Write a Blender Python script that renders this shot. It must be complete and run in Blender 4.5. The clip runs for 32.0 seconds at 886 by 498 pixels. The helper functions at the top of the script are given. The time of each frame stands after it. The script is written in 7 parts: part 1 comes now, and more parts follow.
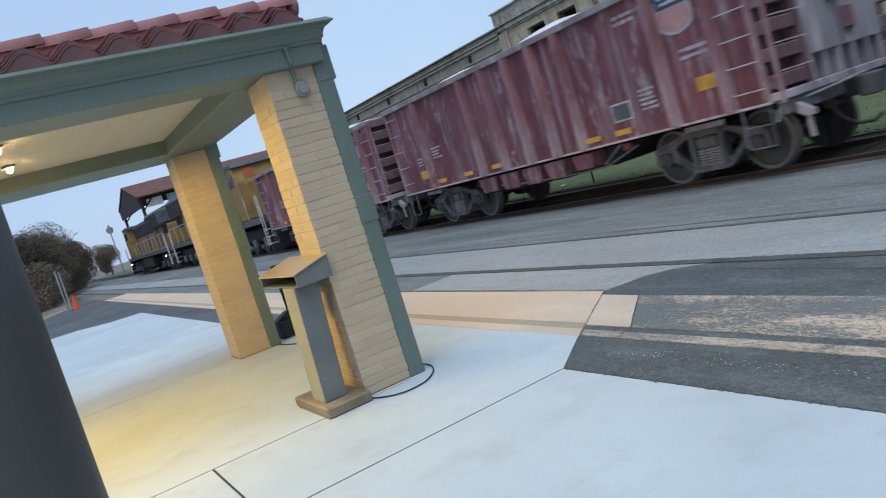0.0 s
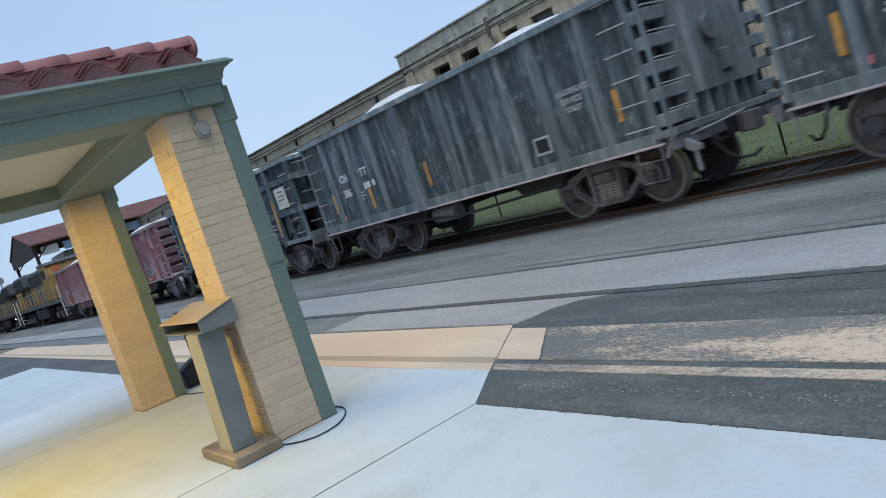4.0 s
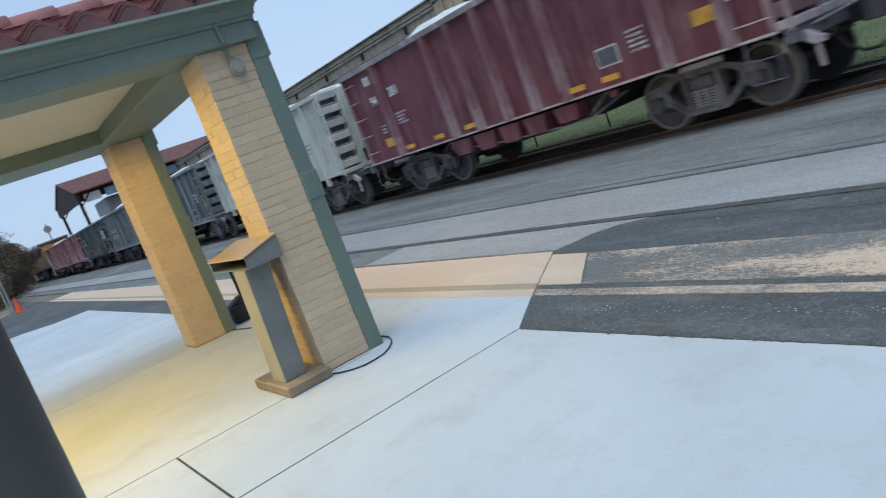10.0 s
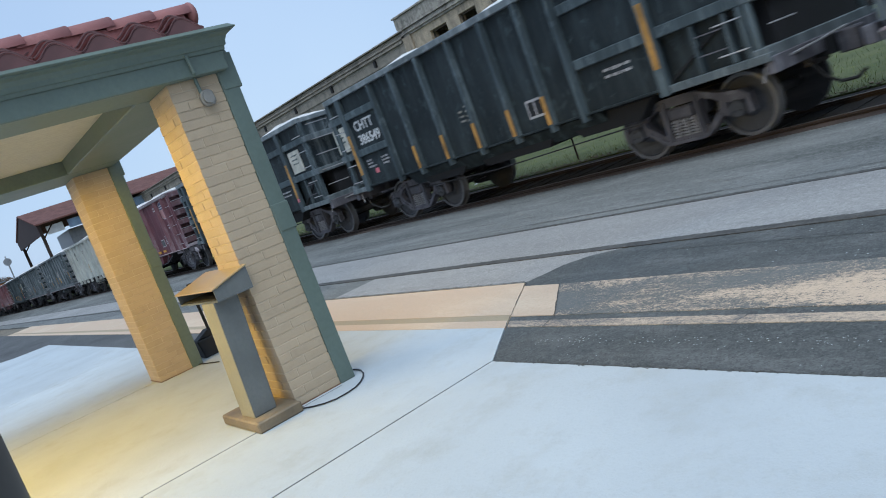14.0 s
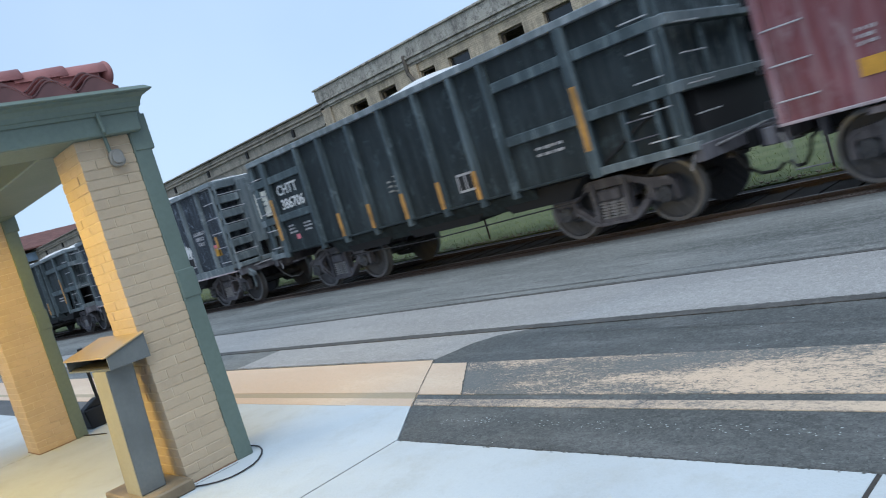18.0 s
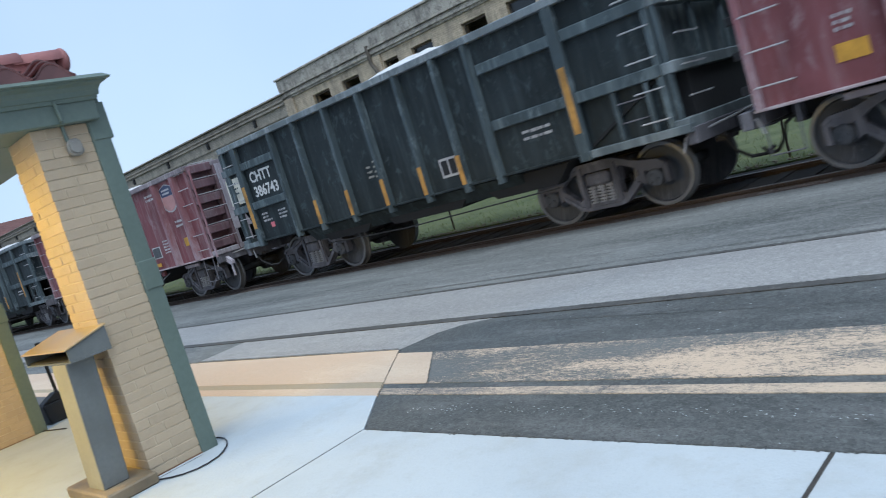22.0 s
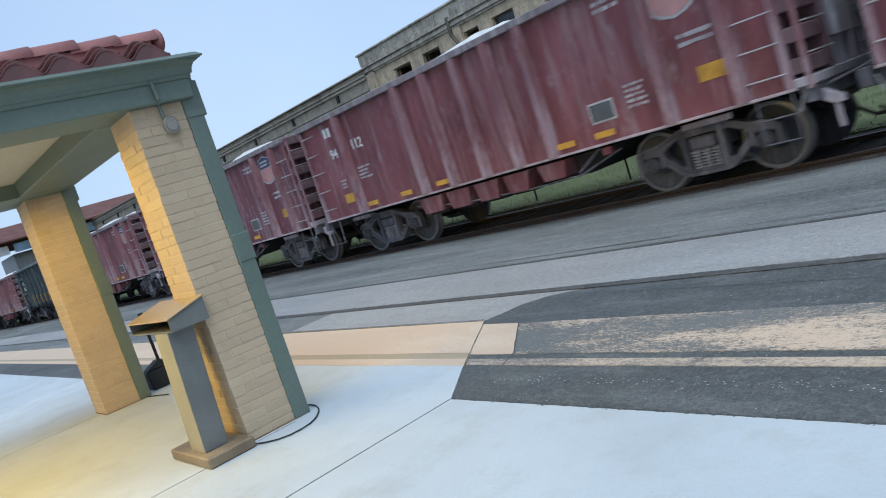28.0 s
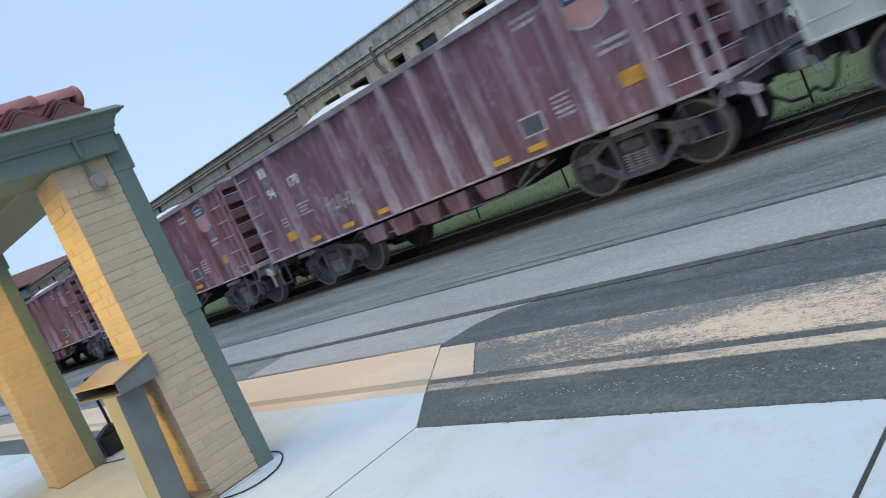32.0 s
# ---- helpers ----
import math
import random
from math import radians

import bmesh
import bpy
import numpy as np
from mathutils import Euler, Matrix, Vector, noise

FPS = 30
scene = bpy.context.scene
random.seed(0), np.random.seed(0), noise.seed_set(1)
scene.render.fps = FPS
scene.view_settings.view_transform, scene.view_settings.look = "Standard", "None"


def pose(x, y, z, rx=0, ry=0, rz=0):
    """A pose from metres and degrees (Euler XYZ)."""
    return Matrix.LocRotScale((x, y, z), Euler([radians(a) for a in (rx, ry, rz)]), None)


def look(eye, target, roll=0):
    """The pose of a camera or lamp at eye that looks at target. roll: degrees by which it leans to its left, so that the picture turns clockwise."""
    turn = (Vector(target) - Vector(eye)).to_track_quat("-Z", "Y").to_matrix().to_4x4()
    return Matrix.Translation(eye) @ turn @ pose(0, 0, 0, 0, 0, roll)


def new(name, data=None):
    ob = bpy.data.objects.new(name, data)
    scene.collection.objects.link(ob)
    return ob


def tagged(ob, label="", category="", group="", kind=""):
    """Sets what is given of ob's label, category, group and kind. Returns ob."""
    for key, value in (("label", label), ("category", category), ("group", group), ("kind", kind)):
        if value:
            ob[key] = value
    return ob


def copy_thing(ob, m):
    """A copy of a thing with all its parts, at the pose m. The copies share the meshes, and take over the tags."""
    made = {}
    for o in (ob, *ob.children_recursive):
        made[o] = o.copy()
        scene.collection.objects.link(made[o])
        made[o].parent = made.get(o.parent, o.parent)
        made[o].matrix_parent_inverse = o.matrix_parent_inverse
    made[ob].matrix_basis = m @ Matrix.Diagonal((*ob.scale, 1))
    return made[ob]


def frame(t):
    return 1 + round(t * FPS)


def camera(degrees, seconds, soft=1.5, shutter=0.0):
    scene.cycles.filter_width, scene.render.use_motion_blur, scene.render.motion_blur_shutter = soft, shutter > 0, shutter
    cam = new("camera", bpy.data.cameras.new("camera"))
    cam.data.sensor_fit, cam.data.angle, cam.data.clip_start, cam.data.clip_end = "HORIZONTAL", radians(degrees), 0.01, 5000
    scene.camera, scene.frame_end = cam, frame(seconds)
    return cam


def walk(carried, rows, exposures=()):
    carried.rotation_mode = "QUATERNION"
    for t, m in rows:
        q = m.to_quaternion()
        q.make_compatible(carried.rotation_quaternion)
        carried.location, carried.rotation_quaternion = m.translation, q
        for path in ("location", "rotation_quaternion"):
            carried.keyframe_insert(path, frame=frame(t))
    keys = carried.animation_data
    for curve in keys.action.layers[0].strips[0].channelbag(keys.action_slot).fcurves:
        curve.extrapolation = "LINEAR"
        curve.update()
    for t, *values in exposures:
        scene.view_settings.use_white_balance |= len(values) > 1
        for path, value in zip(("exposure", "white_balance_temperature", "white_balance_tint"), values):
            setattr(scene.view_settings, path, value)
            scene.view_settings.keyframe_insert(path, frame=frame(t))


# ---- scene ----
# camera: handheld, standing still beside the shelter
cam = camera(60.38, 32.0, soft=1.0, shutter=0.4)
PATH = (
    (0, 0.017, 0.021, 1.560, 83.67, 16.93, 59.51),
    (0.5, 0.045, 0.024, 1.563, 83.68, 19.39, 57.53),
    (1, 0.055, 0.028, 1.569, 84.33, 20.44, 56.99),
    (1.5, 0.032, 0.037, 1.563, 84.76, 20.17, 56.27),
    (2, 0.017, 0.037, 1.554, 84.50, 19.43, 54.32),
    (2.5, -0.004, 0.046, 1.545, 84.20, 19.07, 52.36),
    (4.5, 0.043, 0.049, 1.546, 84.56, 17.36, 53.26),
    (5, 0.047, 0.022, 1.553, 85.35, 17.27, 56.13),
    (5.5, 0.051, 0.032, 1.553, 85.64, 18.62, 56.46),
    (6, 0.063, 0.034, 1.554, 86.03, 19.31, 55.76),
    (6.5, 0.049, 0.038, 1.554, 86.28, 18.84, 55.21),
    (7, 0.034, 0.038, 1.545, 86.00, 18.85, 54.30),
    (7.5, 0.025, 0.044, 1.542, 85.33, 18.68, 52.73),
    (8, 0.024, 0.067, 1.539, 84.58, 18.63, 50.61),
    (8.5, 0.023, 0.084, 1.535, 83.65, 18.51, 49.15),
    (9, 0.050, 0.070, 1.528, 83.18, 17.97, 52.01),
    (9.5, 0.073, 0.033, 1.538, 82.24, 19.42, 57.86),
    (10, 0.037, 0.002, 1.532, 80.25, 20.49, 55.03),
    (10.5, 0.001, 0.000, 1.531, 79.62, 20.83, 51.12),
    (11, 0.048, -0.002, 1.539, 79.70, 21.89, 53.11),
    (11.5, 0.037, 0.004, 1.533, 79.68, 22.13, 54.66),
    (12, 0.000, 0.017, 1.546, 80.43, 21.61, 53.41),
    (12.5, 0.003, 0.023, 1.545, 81.03, 21.60, 52.09),
    (13, 0.010, 0.025, 1.540, 81.19, 21.77, 51.78),
    (13.5, -0.006, 0.014, 1.535, 81.39, 20.39, 52.60),
    (15.5, 0.013, -0.039, 1.537, 84.03, 20.06, 51.45),
    (16, -0.004, -0.014, 1.561, 88.79, 16.66, 49.71),
    (16.5, 0.013, -0.006, 1.560, 88.39, 17.13, 47.68),
    (17, 0.028, 0.003, 1.561, 87.20, 18.21, 46.88),
    (17.5, 0.017, 0.002, 1.556, 86.13, 17.84, 46.35),
    (18, -0.003, -0.000, 1.554, 85.17, 16.92, 45.86),
    (18.5, 0.029, -0.005, 1.553, 84.74, 15.54, 42.75),
    (19, 0.004, -0.003, 1.560, 84.38, 16.40, 38.59),
    (19.5, 0.011, -0.003, 1.561, 84.36, 17.41, 38.95),
    (20, 0.005, -0.003, 1.559, 84.22, 17.87, 40.10),
    (20.5, 0.011, -0.002, 1.555, 83.74, 18.20, 40.52),
    (21, 0.025, 0.020, 1.551, 82.82, 19.13, 39.45),
    (21.5, 0.023, 0.008, 1.551, 82.56, 18.51, 39.60),
    (22, 0.003, -0.021, 1.546, 83.68, 16.97, 43.03),
    (22.5, -0.011, -0.035, 1.548, 84.37, 16.44, 45.46),
    (23, -0.014, -0.018, 1.548, 84.22, 17.42, 45.63),
    (23.5, -0.014, 0.001, 1.550, 83.57, 18.83, 45.55),
    (24, -0.017, -0.001, 1.550, 83.25, 19.20, 45.76),
    (24.5, -0.019, -0.006, 1.547, 82.99, 19.16, 45.77),
    (25, -0.010, -0.024, 1.545, 83.31, 18.34, 46.23),
    (25.5, -0.000, -0.041, 1.547, 84.56, 17.58, 47.40),
    (27.5, -0.024, -0.024, 1.541, 84.04, 19.05, 49.54),
    (28, -0.028, -0.033, 1.540, 83.54, 18.13, 49.37),
    (28.5, -0.059, -0.059, 1.524, 83.10, 15.65, 49.13),
    (29, -0.101, -0.085, 1.507, 83.29, 13.04, 48.98),
    (29.5, -0.153, -0.129, 1.504, 85.86, 12.61, 50.08),
    (30, -0.159, -0.141, 1.500, 87.23, 14.69, 50.36),
    (30.5, -0.119, -0.072, 1.524, 86.33, 18.48, 50.35),
    (31, -0.092, -0.035, 1.531, 84.94, 21.05, 48.84),
    (31.5, -0.081, -0.016, 1.529, 83.99, 22.27, 46.61),
    (32, -0.048, -0.007, 1.540, 83.62, 23.97, 44.45),
)
walk(cam, [(t, pose(*p)) for t, *p in PATH], exposures=[(0, 0.46, 6230, 10), (12, 0.44, 6230, 10), (16, 0.58, 6230, 10), (18, 0.66, 6230, 10), (20, 0.70, 6230, 10), (23, 0.68, 6230, 10), (25, 0.60, 6230, 10), (28, 0.57, 6230, 10), (29, 0.60, 6230, 10), (30, 0.65, 6230, 10), (31, 0.58, 6230, 10), (32, 0.58, 6230, 10)])

# ---- light: an overcast evening, no hard shadows ----
world = bpy.data.worlds.new("evening_sky")
scene.world = world
world.use_nodes = True
wn, wl = world.node_tree.nodes, world.node_tree.links
wn.clear()
w_out = wn.new("ShaderNodeOutputWorld")
w_bg = wn.new("ShaderNodeBackground")
w_sky = wn.new("ShaderNodeTexSky")
w_sky.sky_type = "NISHITA"
w_sky.sun_disc = False
w_sky.sun_elevation = radians(14)
w_sky.sun_rotation = radians(127)
w_mix = wn.new("ShaderNodeMix")
w_mix.data_type = "RGBA"
w_mix.inputs[0].default_value = 0.86
w_cloud = wn.new("ShaderNodeTexNoise")
w_cloud.inputs["Scale"].default_value = 1.6
w_cloud.inputs["Detail"].default_value = 4
w_ramp = wn.new("ShaderNodeValToRGB")
w_ramp.color_ramp.elements[0].position, w_ramp.color_ramp.elements[0].color = 0.3, (3.35, 4.6, 6.55, 1)
w_ramp.color_ramp.elements[1].position, w_ramp.color_ramp.elements[1].color = 0.75, (4.25, 5.45, 7.1, 1)
w_map = wn.new("ShaderNodeTexCoord")
wl.new(w_map.outputs["Generated"], w_cloud.inputs["Vector"])
wl.new(w_cloud.outputs["Fac"], w_ramp.inputs[0])
wl.new(w_sky.outputs[0], w_mix.inputs[6])
wl.new(w_ramp.outputs[0], w_mix.inputs[7])
wl.new(w_mix.outputs[2], w_bg.inputs[0])
w_bg.inputs[1].default_value = 0.096
wl.new(w_bg.outputs[0], w_out.inputs[0])

sun_data = bpy.data.lights.new("sun", "SUN")
sun_data.energy, sun_data.angle, sun_data.color = 1.5, radians(40), (0.88, 0.955, 1.0)
sun = new("sun", sun_data)
sun.matrix_world = look((0, 0, 30), (-12, 9, 0))


# ---- materials ----
def mat(name, build, rough=0.7, metal=0.0):
    m = bpy.data.materials.new(name)
    m.use_nodes = True
    nt = m.node_tree
    b = nt.nodes["Principled BSDF"]
    b.inputs["Roughness"].default_value, b.inputs["Metallic"].default_value = rough, metal
    build(nt, b)
    return m


def node(nt, kind, **kw):
    n = nt.nodes.new(kind)
    for k, v in kw.items():
        n.inputs[k].default_value = v
    return n


def coords(nt, scale=(1, 1, 1), which="Object"):
    tc = nt.nodes.new("ShaderNodeTexCoord")
    mp = nt.nodes.new("ShaderNodeMapping")
    mp.inputs["Scale"].default_value = scale
    nt.links.new(tc.outputs[which], mp.inputs[0])
    return mp.outputs[0]


def noise_of(nt, vec, scale, detail=5, rough=0.6, dist=0.0):
    n = node(nt, "ShaderNodeTexNoise", Scale=scale, Detail=detail, Roughness=rough, Distortion=dist)
    nt.links.new(vec, n.inputs["Vector"])
    return n.outputs["Fac"]


def step(nt, fac, lo, hi, a=0.0, b=1.0):
    n = nt.nodes.new("ShaderNodeMapRange")
    nt.links.new(fac, n.inputs[0])
    for i, v in enumerate((lo, hi, a, b)):
        n.inputs[i + 1].default_value = v
    return n.outputs[0]


def blend(nt, fac, c1, c2, kind="MIX"):
    n = nt.nodes.new("ShaderNodeMix")
    n.data_type, n.blend_type = "RGBA", kind
    if isinstance(fac, (int, float)):
        n.inputs[0].default_value = fac
    else:
        nt.links.new(fac, n.inputs[0])
    for i, c in ((6, c1), (7, c2)):
        if isinstance(c, tuple):
            n.inputs[i].default_value = (*c[:3], 1)
        else:
            nt.links.new(c, n.inputs[i])
    return n.outputs[2]


def times_(nt, a, b):
    n = nt.nodes.new("ShaderNodeMath")
    n.operation = "MULTIPLY"
    for i, v in enumerate((a, b)):
        if isinstance(v, (int, float)):
            n.inputs[i].default_value = v
        else:
            nt.links.new(v, n.inputs[i])
    return n.outputs[0]


def bump(nt, b, fac, strength=0.2, dist=0.01):
    n = node(nt, "ShaderNodeBump", Strength=strength, Distance=dist)
    nt.links.new(fac, n.inputs["Height"])
    nt.links.new(n.outputs[0], b.inputs["Normal"])


def finish(nt, b, col):
    nt.links.new(col, b.inputs["Base Color"])


def plain(name, c, rough=0.6, metal=0.0, var=0.25, scale=6.0, bmp=0.1):
    """Paint or metal with blotches and fine grain."""
    def build(nt, b):
        v = coords(nt)
        big, fine = noise_of(nt, v, scale * 0.35, 4), noise_of(nt, v, scale * 9, 3)
        col = blend(nt, step(nt, big, 0.3, 0.7), tuple(k * (1 - var) for k in c), tuple(min(1, k * (1 + var)) for k in c))
        col = blend(nt, step(nt, fine, 0.35, 0.7, 0, 0.35), col, tuple(k * 0.7 for k in c))
        finish(nt, b, col)
        nt.links.new(step(nt, big, 0.2, 0.8, rough - 0.1, min(1, rough + 0.12)), b.inputs["Roughness"])
        bump(nt, b, fine, bmp, 0.004)
    return mat(name, build, rough, metal)


def aggregate(nt, size, col, dark, light, amount):
    """Stones of this size (per metre) showing in the surface, some pale, some dark."""
    vor = node(nt, "ShaderNodeTexVoronoi", Scale=size)
    nt.links.new(coords(nt), vor.inputs["Vector"])
    xyz = nt.nodes.new("ShaderNodeSeparateColor")
    nt.links.new(vor.outputs["Color"], xyz.inputs[0])
    col = blend(nt, step(nt, xyz.outputs[0], 0.62, 0.98, 0, amount), col, light)
    return blend(nt, step(nt, xyz.outputs[1], 0.60, 0.98, 0, amount), col, dark)


def ground_mat(name, c1, c2, c3, big=0.5, grit=60.0, rough=0.9, spots=0.5, stretch=1.0, stones=0.0, lean=0.0):
    """Paving: broad stains, blotches and grit. stretch below 1 draws the stains out along x; stones: how strongly the aggregate shows."""
    def build(nt, b):
        v = coords(nt)
        vs = coords(nt, (stretch, 1, 1))
        vs.node.inputs["Rotation"].default_value[2] = radians(lean)
        n1, n2 = noise_of(nt, vs, big, 5, 0.6, 0.4), noise_of(nt, vs, big * 5.3, 6, 0.7)
        n3, n4 = noise_of(nt, v, grit, 2, 0.7), noise_of(nt, v, grit * 4, 2)
        col = blend(nt, step(nt, n1, 0.36, 0.66), c1, c2)
        col = blend(nt, step(nt, n2, 0.5, 0.78, 0, 0.7), col, c3)
        col = blend(nt, step(nt, n3, 0.55, 0.70, 0, spots), col, tuple(k * 0.55 for k in c1))
        col = blend(nt, step(nt, n4, 0.54, 0.70, 0, spots), col, tuple(min(1, k * 1.6) for k in c2))
        if stones:
            pale, deep = tuple(min(1, k * 1.75 + 0.02) for k in c2), tuple(k * 0.4 for k in c1)
            col = aggregate(nt, 28.0, col, deep, pale, stones * 0.75)
            col = aggregate(nt, 85.0, col, deep, pale, stones)
        finish(nt, b, col)
        bump(nt, b, n3, 0.5, 0.006)
    return mat(name, build, rough)


def worn_paint(name, paint, under, lo, hi, stretch=0.35, fade=None):
    """Tan line paint, worn through to the paving in streaks along the street."""
    def build(nt, b):
        v = coords(nt, (stretch, 1, 1))
        n1, n2 = noise_of(nt, v, 0.9, 6, 0.7, 0.3), noise_of(nt, coords(nt, (0.45, 1, 1)), 30, 8, 0.95)
        m = nt.nodes.new("ShaderNodeMath")
        m.operation = "ADD"
        nt.links.new(times_(nt, n1, 0.6), m.inputs[0])
        nt.links.new(times_(nt, n2, 0.6), m.inputs[1])
        p = blend(nt, step(nt, n2, 0.3, 0.7), tuple(k * 0.86 for k in paint), paint)
        u = blend(nt, step(nt, n1, 0.4, 0.6), under, tuple(k * 1.5 for k in under))
        wear = m.outputs[0]
        flake = nt.nodes.new("ShaderNodeMath")
        flake.operation = "ADD"
        nt.links.new(wear, flake.inputs[0])
        nt.links.new(step(nt, noise_of(nt, coords(nt, (0.6, 1, 1)), 85, 4, 0.8), 0.3, 0.7, -0.055, 0.055), flake.inputs[1])
        wear = flake.outputs[0]
        if fade:  # the traffic has worn the crossing end of the line the most
            xyz = nt.nodes.new("ShaderNodeSeparateXYZ")
            nt.links.new(coords(nt), xyz.inputs[0])
            more = nt.nodes.new("ShaderNodeMath")
            more.operation = "ADD"
            nt.links.new(wear, more.inputs[0])
            nt.links.new(step(nt, xyz.outputs[0], fade[0], fade[1], 0.042, -0.07), more.inputs[1])
            wear = more.outputs[0]
        mix = blend(nt, step(nt, wear, lo, hi), p, u)
        finish(nt, b, aggregate(nt, 75.0, mix, tuple(k * 0.55 for k in under), tuple(min(1, k * 1.1) for k in paint), 0.13))
        bump(nt, b, noise_of(nt, coords(nt), 90, 2), 0.4, 0.004)
    return mat(name, build, 0.85)


def car_paint(name, c, dust=0.4, dust_col=(0.42, 0.40, 0.41), rust=0.25, rough=0.55, fine=3.4, foot=0.0, peel=0.0):
    """Rail-car paint: faded blotches, pale stone dust run down in streaks, chips and rust."""
    def build(nt, b):
        info = nt.nodes.new("ShaderNodeObjectInfo")
        tc = nt.nodes.new("ShaderNodeTexCoord")
        add = nt.nodes.new("ShaderNodeVectorMath")
        nt.links.new(tc.outputs["Object"], add.inputs[0])
        sc = nt.nodes.new("ShaderNodeVectorMath")
        sc.operation = "SCALE"
        sc.inputs[0].default_value = (37, 19, 0)
        nt.links.new(info.outputs["Random"], sc.inputs["Scale"])
        nt.links.new(sc.outputs[0], add.inputs[1])
        v = add.outputs[0]

        def mapped(s):
            mp = nt.nodes.new("ShaderNodeMapping")
            mp.inputs["Scale"].default_value = s
            nt.links.new(v, mp.inputs[0])
            return mp.outputs[0]
        fade = noise_of(nt, mapped((1, 1, 0.6)), 1.1, 4, 0.6, 0.6)
        streak = noise_of(nt, mapped((1, 1, 0.07)), 5.5, 5, 0.65, 0.15)
        patch = noise_of(nt, mapped((1, 1, peel or 0.45)), fine, 9, 0.8, 0.5)
        chips = noise_of(nt, v, 26, 4, 0.8)
        col = blend(nt, step(nt, fade, 0.32, 0.7), tuple(k * 0.75 for k in c), tuple(min(1, k * 1.3 + 0.008) for k in c))
        col = blend(nt, times_(nt, step(nt, streak, 0.5, 0.72), dust), col, dust_col)
        col = blend(nt, times_(nt, step(nt, patch, 0.555, 0.60) if peel else step(nt, patch, 0.53, 0.68), min(1, dust * 1.25)), col, dust_col)
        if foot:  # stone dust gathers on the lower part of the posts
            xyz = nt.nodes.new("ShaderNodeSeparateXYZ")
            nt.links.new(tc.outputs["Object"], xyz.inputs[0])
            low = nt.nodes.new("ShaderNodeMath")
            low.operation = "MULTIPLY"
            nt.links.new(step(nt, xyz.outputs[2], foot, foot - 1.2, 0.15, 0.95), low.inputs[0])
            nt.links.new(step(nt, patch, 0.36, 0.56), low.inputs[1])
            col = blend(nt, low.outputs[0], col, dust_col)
        col = blend(nt, times_(nt, step(nt, chips, 0.62, 0.72), rust), col, (0.11, 0.055, 0.035))
        finish(nt, b, col)
        nt.links.new(step(nt, patch, 0.3, 0.7, rough, min(1, rough + 0.3)), b.inputs["Roughness"])
        bump(nt, b, fade, 0.25, 0.03)
        b.inputs["Specular IOR Level"].default_value = 0.3
    return mat(name, build, rough)


def brick_paint(name, c, vary=0.05):
    """Painted or fired clay: each piece a little different, worn pale patches, dirt, grain."""
    def build(nt, b):
        info = nt.nodes.new("ShaderNodeObjectInfo")
        geo = nt.nodes.new("ShaderNodeNewGeometry")
        v = geo.outputs["Position"]
        n0, n1, n2 = noise_of(nt, v, 2.6, 4, 0.6, 0.4), noise_of(nt, v, 11, 6, 0.7), noise_of(nt, v, 90, 4, 0.7)
        col = blend(nt, info.outputs["Random"], tuple(k * (1 - vary) for k in c), tuple(k * (1 + vary) for k in c))
        col = blend(nt, step(nt, n1, 0.5, 0.75, 0, 0.4), col, tuple(k * 0.7 for k in c))
        col = blend(nt, times_(nt, step(nt, n0, 0.48, 0.66), step(nt, n1, 0.46, 0.62, 0, 0.45)), col, tuple(min(1, k * 1.22 + 0.035) for k in c))
        col = blend(nt, step(nt, n2, 0.56, 0.72, 0, 0.3), col, tuple(k * 0.6 for k in c))
        finish(nt, b, col)
        bump(nt, b, n2, 0.6, 0.006)
    return mat(name, build, 0.75)


def old_wall(name, c1, c2, stain, bricks=True):
    """Weathered masonry with brick courses too far off to build, run-down stains."""
    def build(nt, b):
        tc = nt.nodes.new("ShaderNodeTexCoord")
        mp = nt.nodes.new("ShaderNodeMapping")
        mp.inputs["Rotation"].default_value = (radians(90), 0, 0)
        nt.links.new(tc.outputs["Object"], mp.inputs[0])
        br = nt.nodes.new("ShaderNodeTexBrick")
        nt.links.new(mp.outputs[0], br.inputs["Vector"])
        for k, val in (("Scale", 1.0), ("Mortar Size", 0.012), ("Brick Width", 0.24), ("Row Height", 0.085), ("Bias", -0.1)):
            br.inputs[k].default_value = val
        br.inputs["Color1"].default_value, br.inputs["Color2"].default_value = (*c1, 1), (*c2, 1)
        br.inputs["Mortar"].default_value = (*[k * 0.82 for k in c1], 1)
        v = coords(nt)
        run = noise_of(nt, coords(nt, (1, 1, 0.18)), 1.1, 6, 0.75, 0.3)
        big = noise_of(nt, v, 0.45, 6, 0.7)
        col = br.outputs["Color"] if bricks else blend(nt, step(nt, big, 0.35, 0.65), c1, c2)
        spot = noise_of(nt, v, 3.6, 9, 0.85, 0.5)
        col = blend(nt, step(nt, run, 0.47, 0.72, 0, 0.85), col, stain)
        col = blend(nt, step(nt, spot, 0.49, 0.58, 0, 0.4 if bricks else 0.62), col, tuple(k * 0.75 for k in stain))
        col = blend(nt, step(nt, spot, 0.44, 0.34, 0, 0.3), col, tuple(min(1, k * 1.25) for k in c2))
        col = blend(nt, step(nt, big, 0.52, 0.75, 0, 0.6), col, tuple(k * 0.5 for k in stain))
        finish(nt, b, col)
        bump(nt, b, noise_of(nt, v, 8, 5), 0.5, 0.03)
    return mat(name, build, 0.92)


def glow(name, c, power):
    def build(nt, b):
        b.inputs["Base Color"].default_value = (*[k * 0.06 for k in c], 1)
        b.inputs["Emission Color"].default_value = (*c, 1)
        b.inputs["Emission Strength"].default_value = power
    return mat(name, build, 0.4)


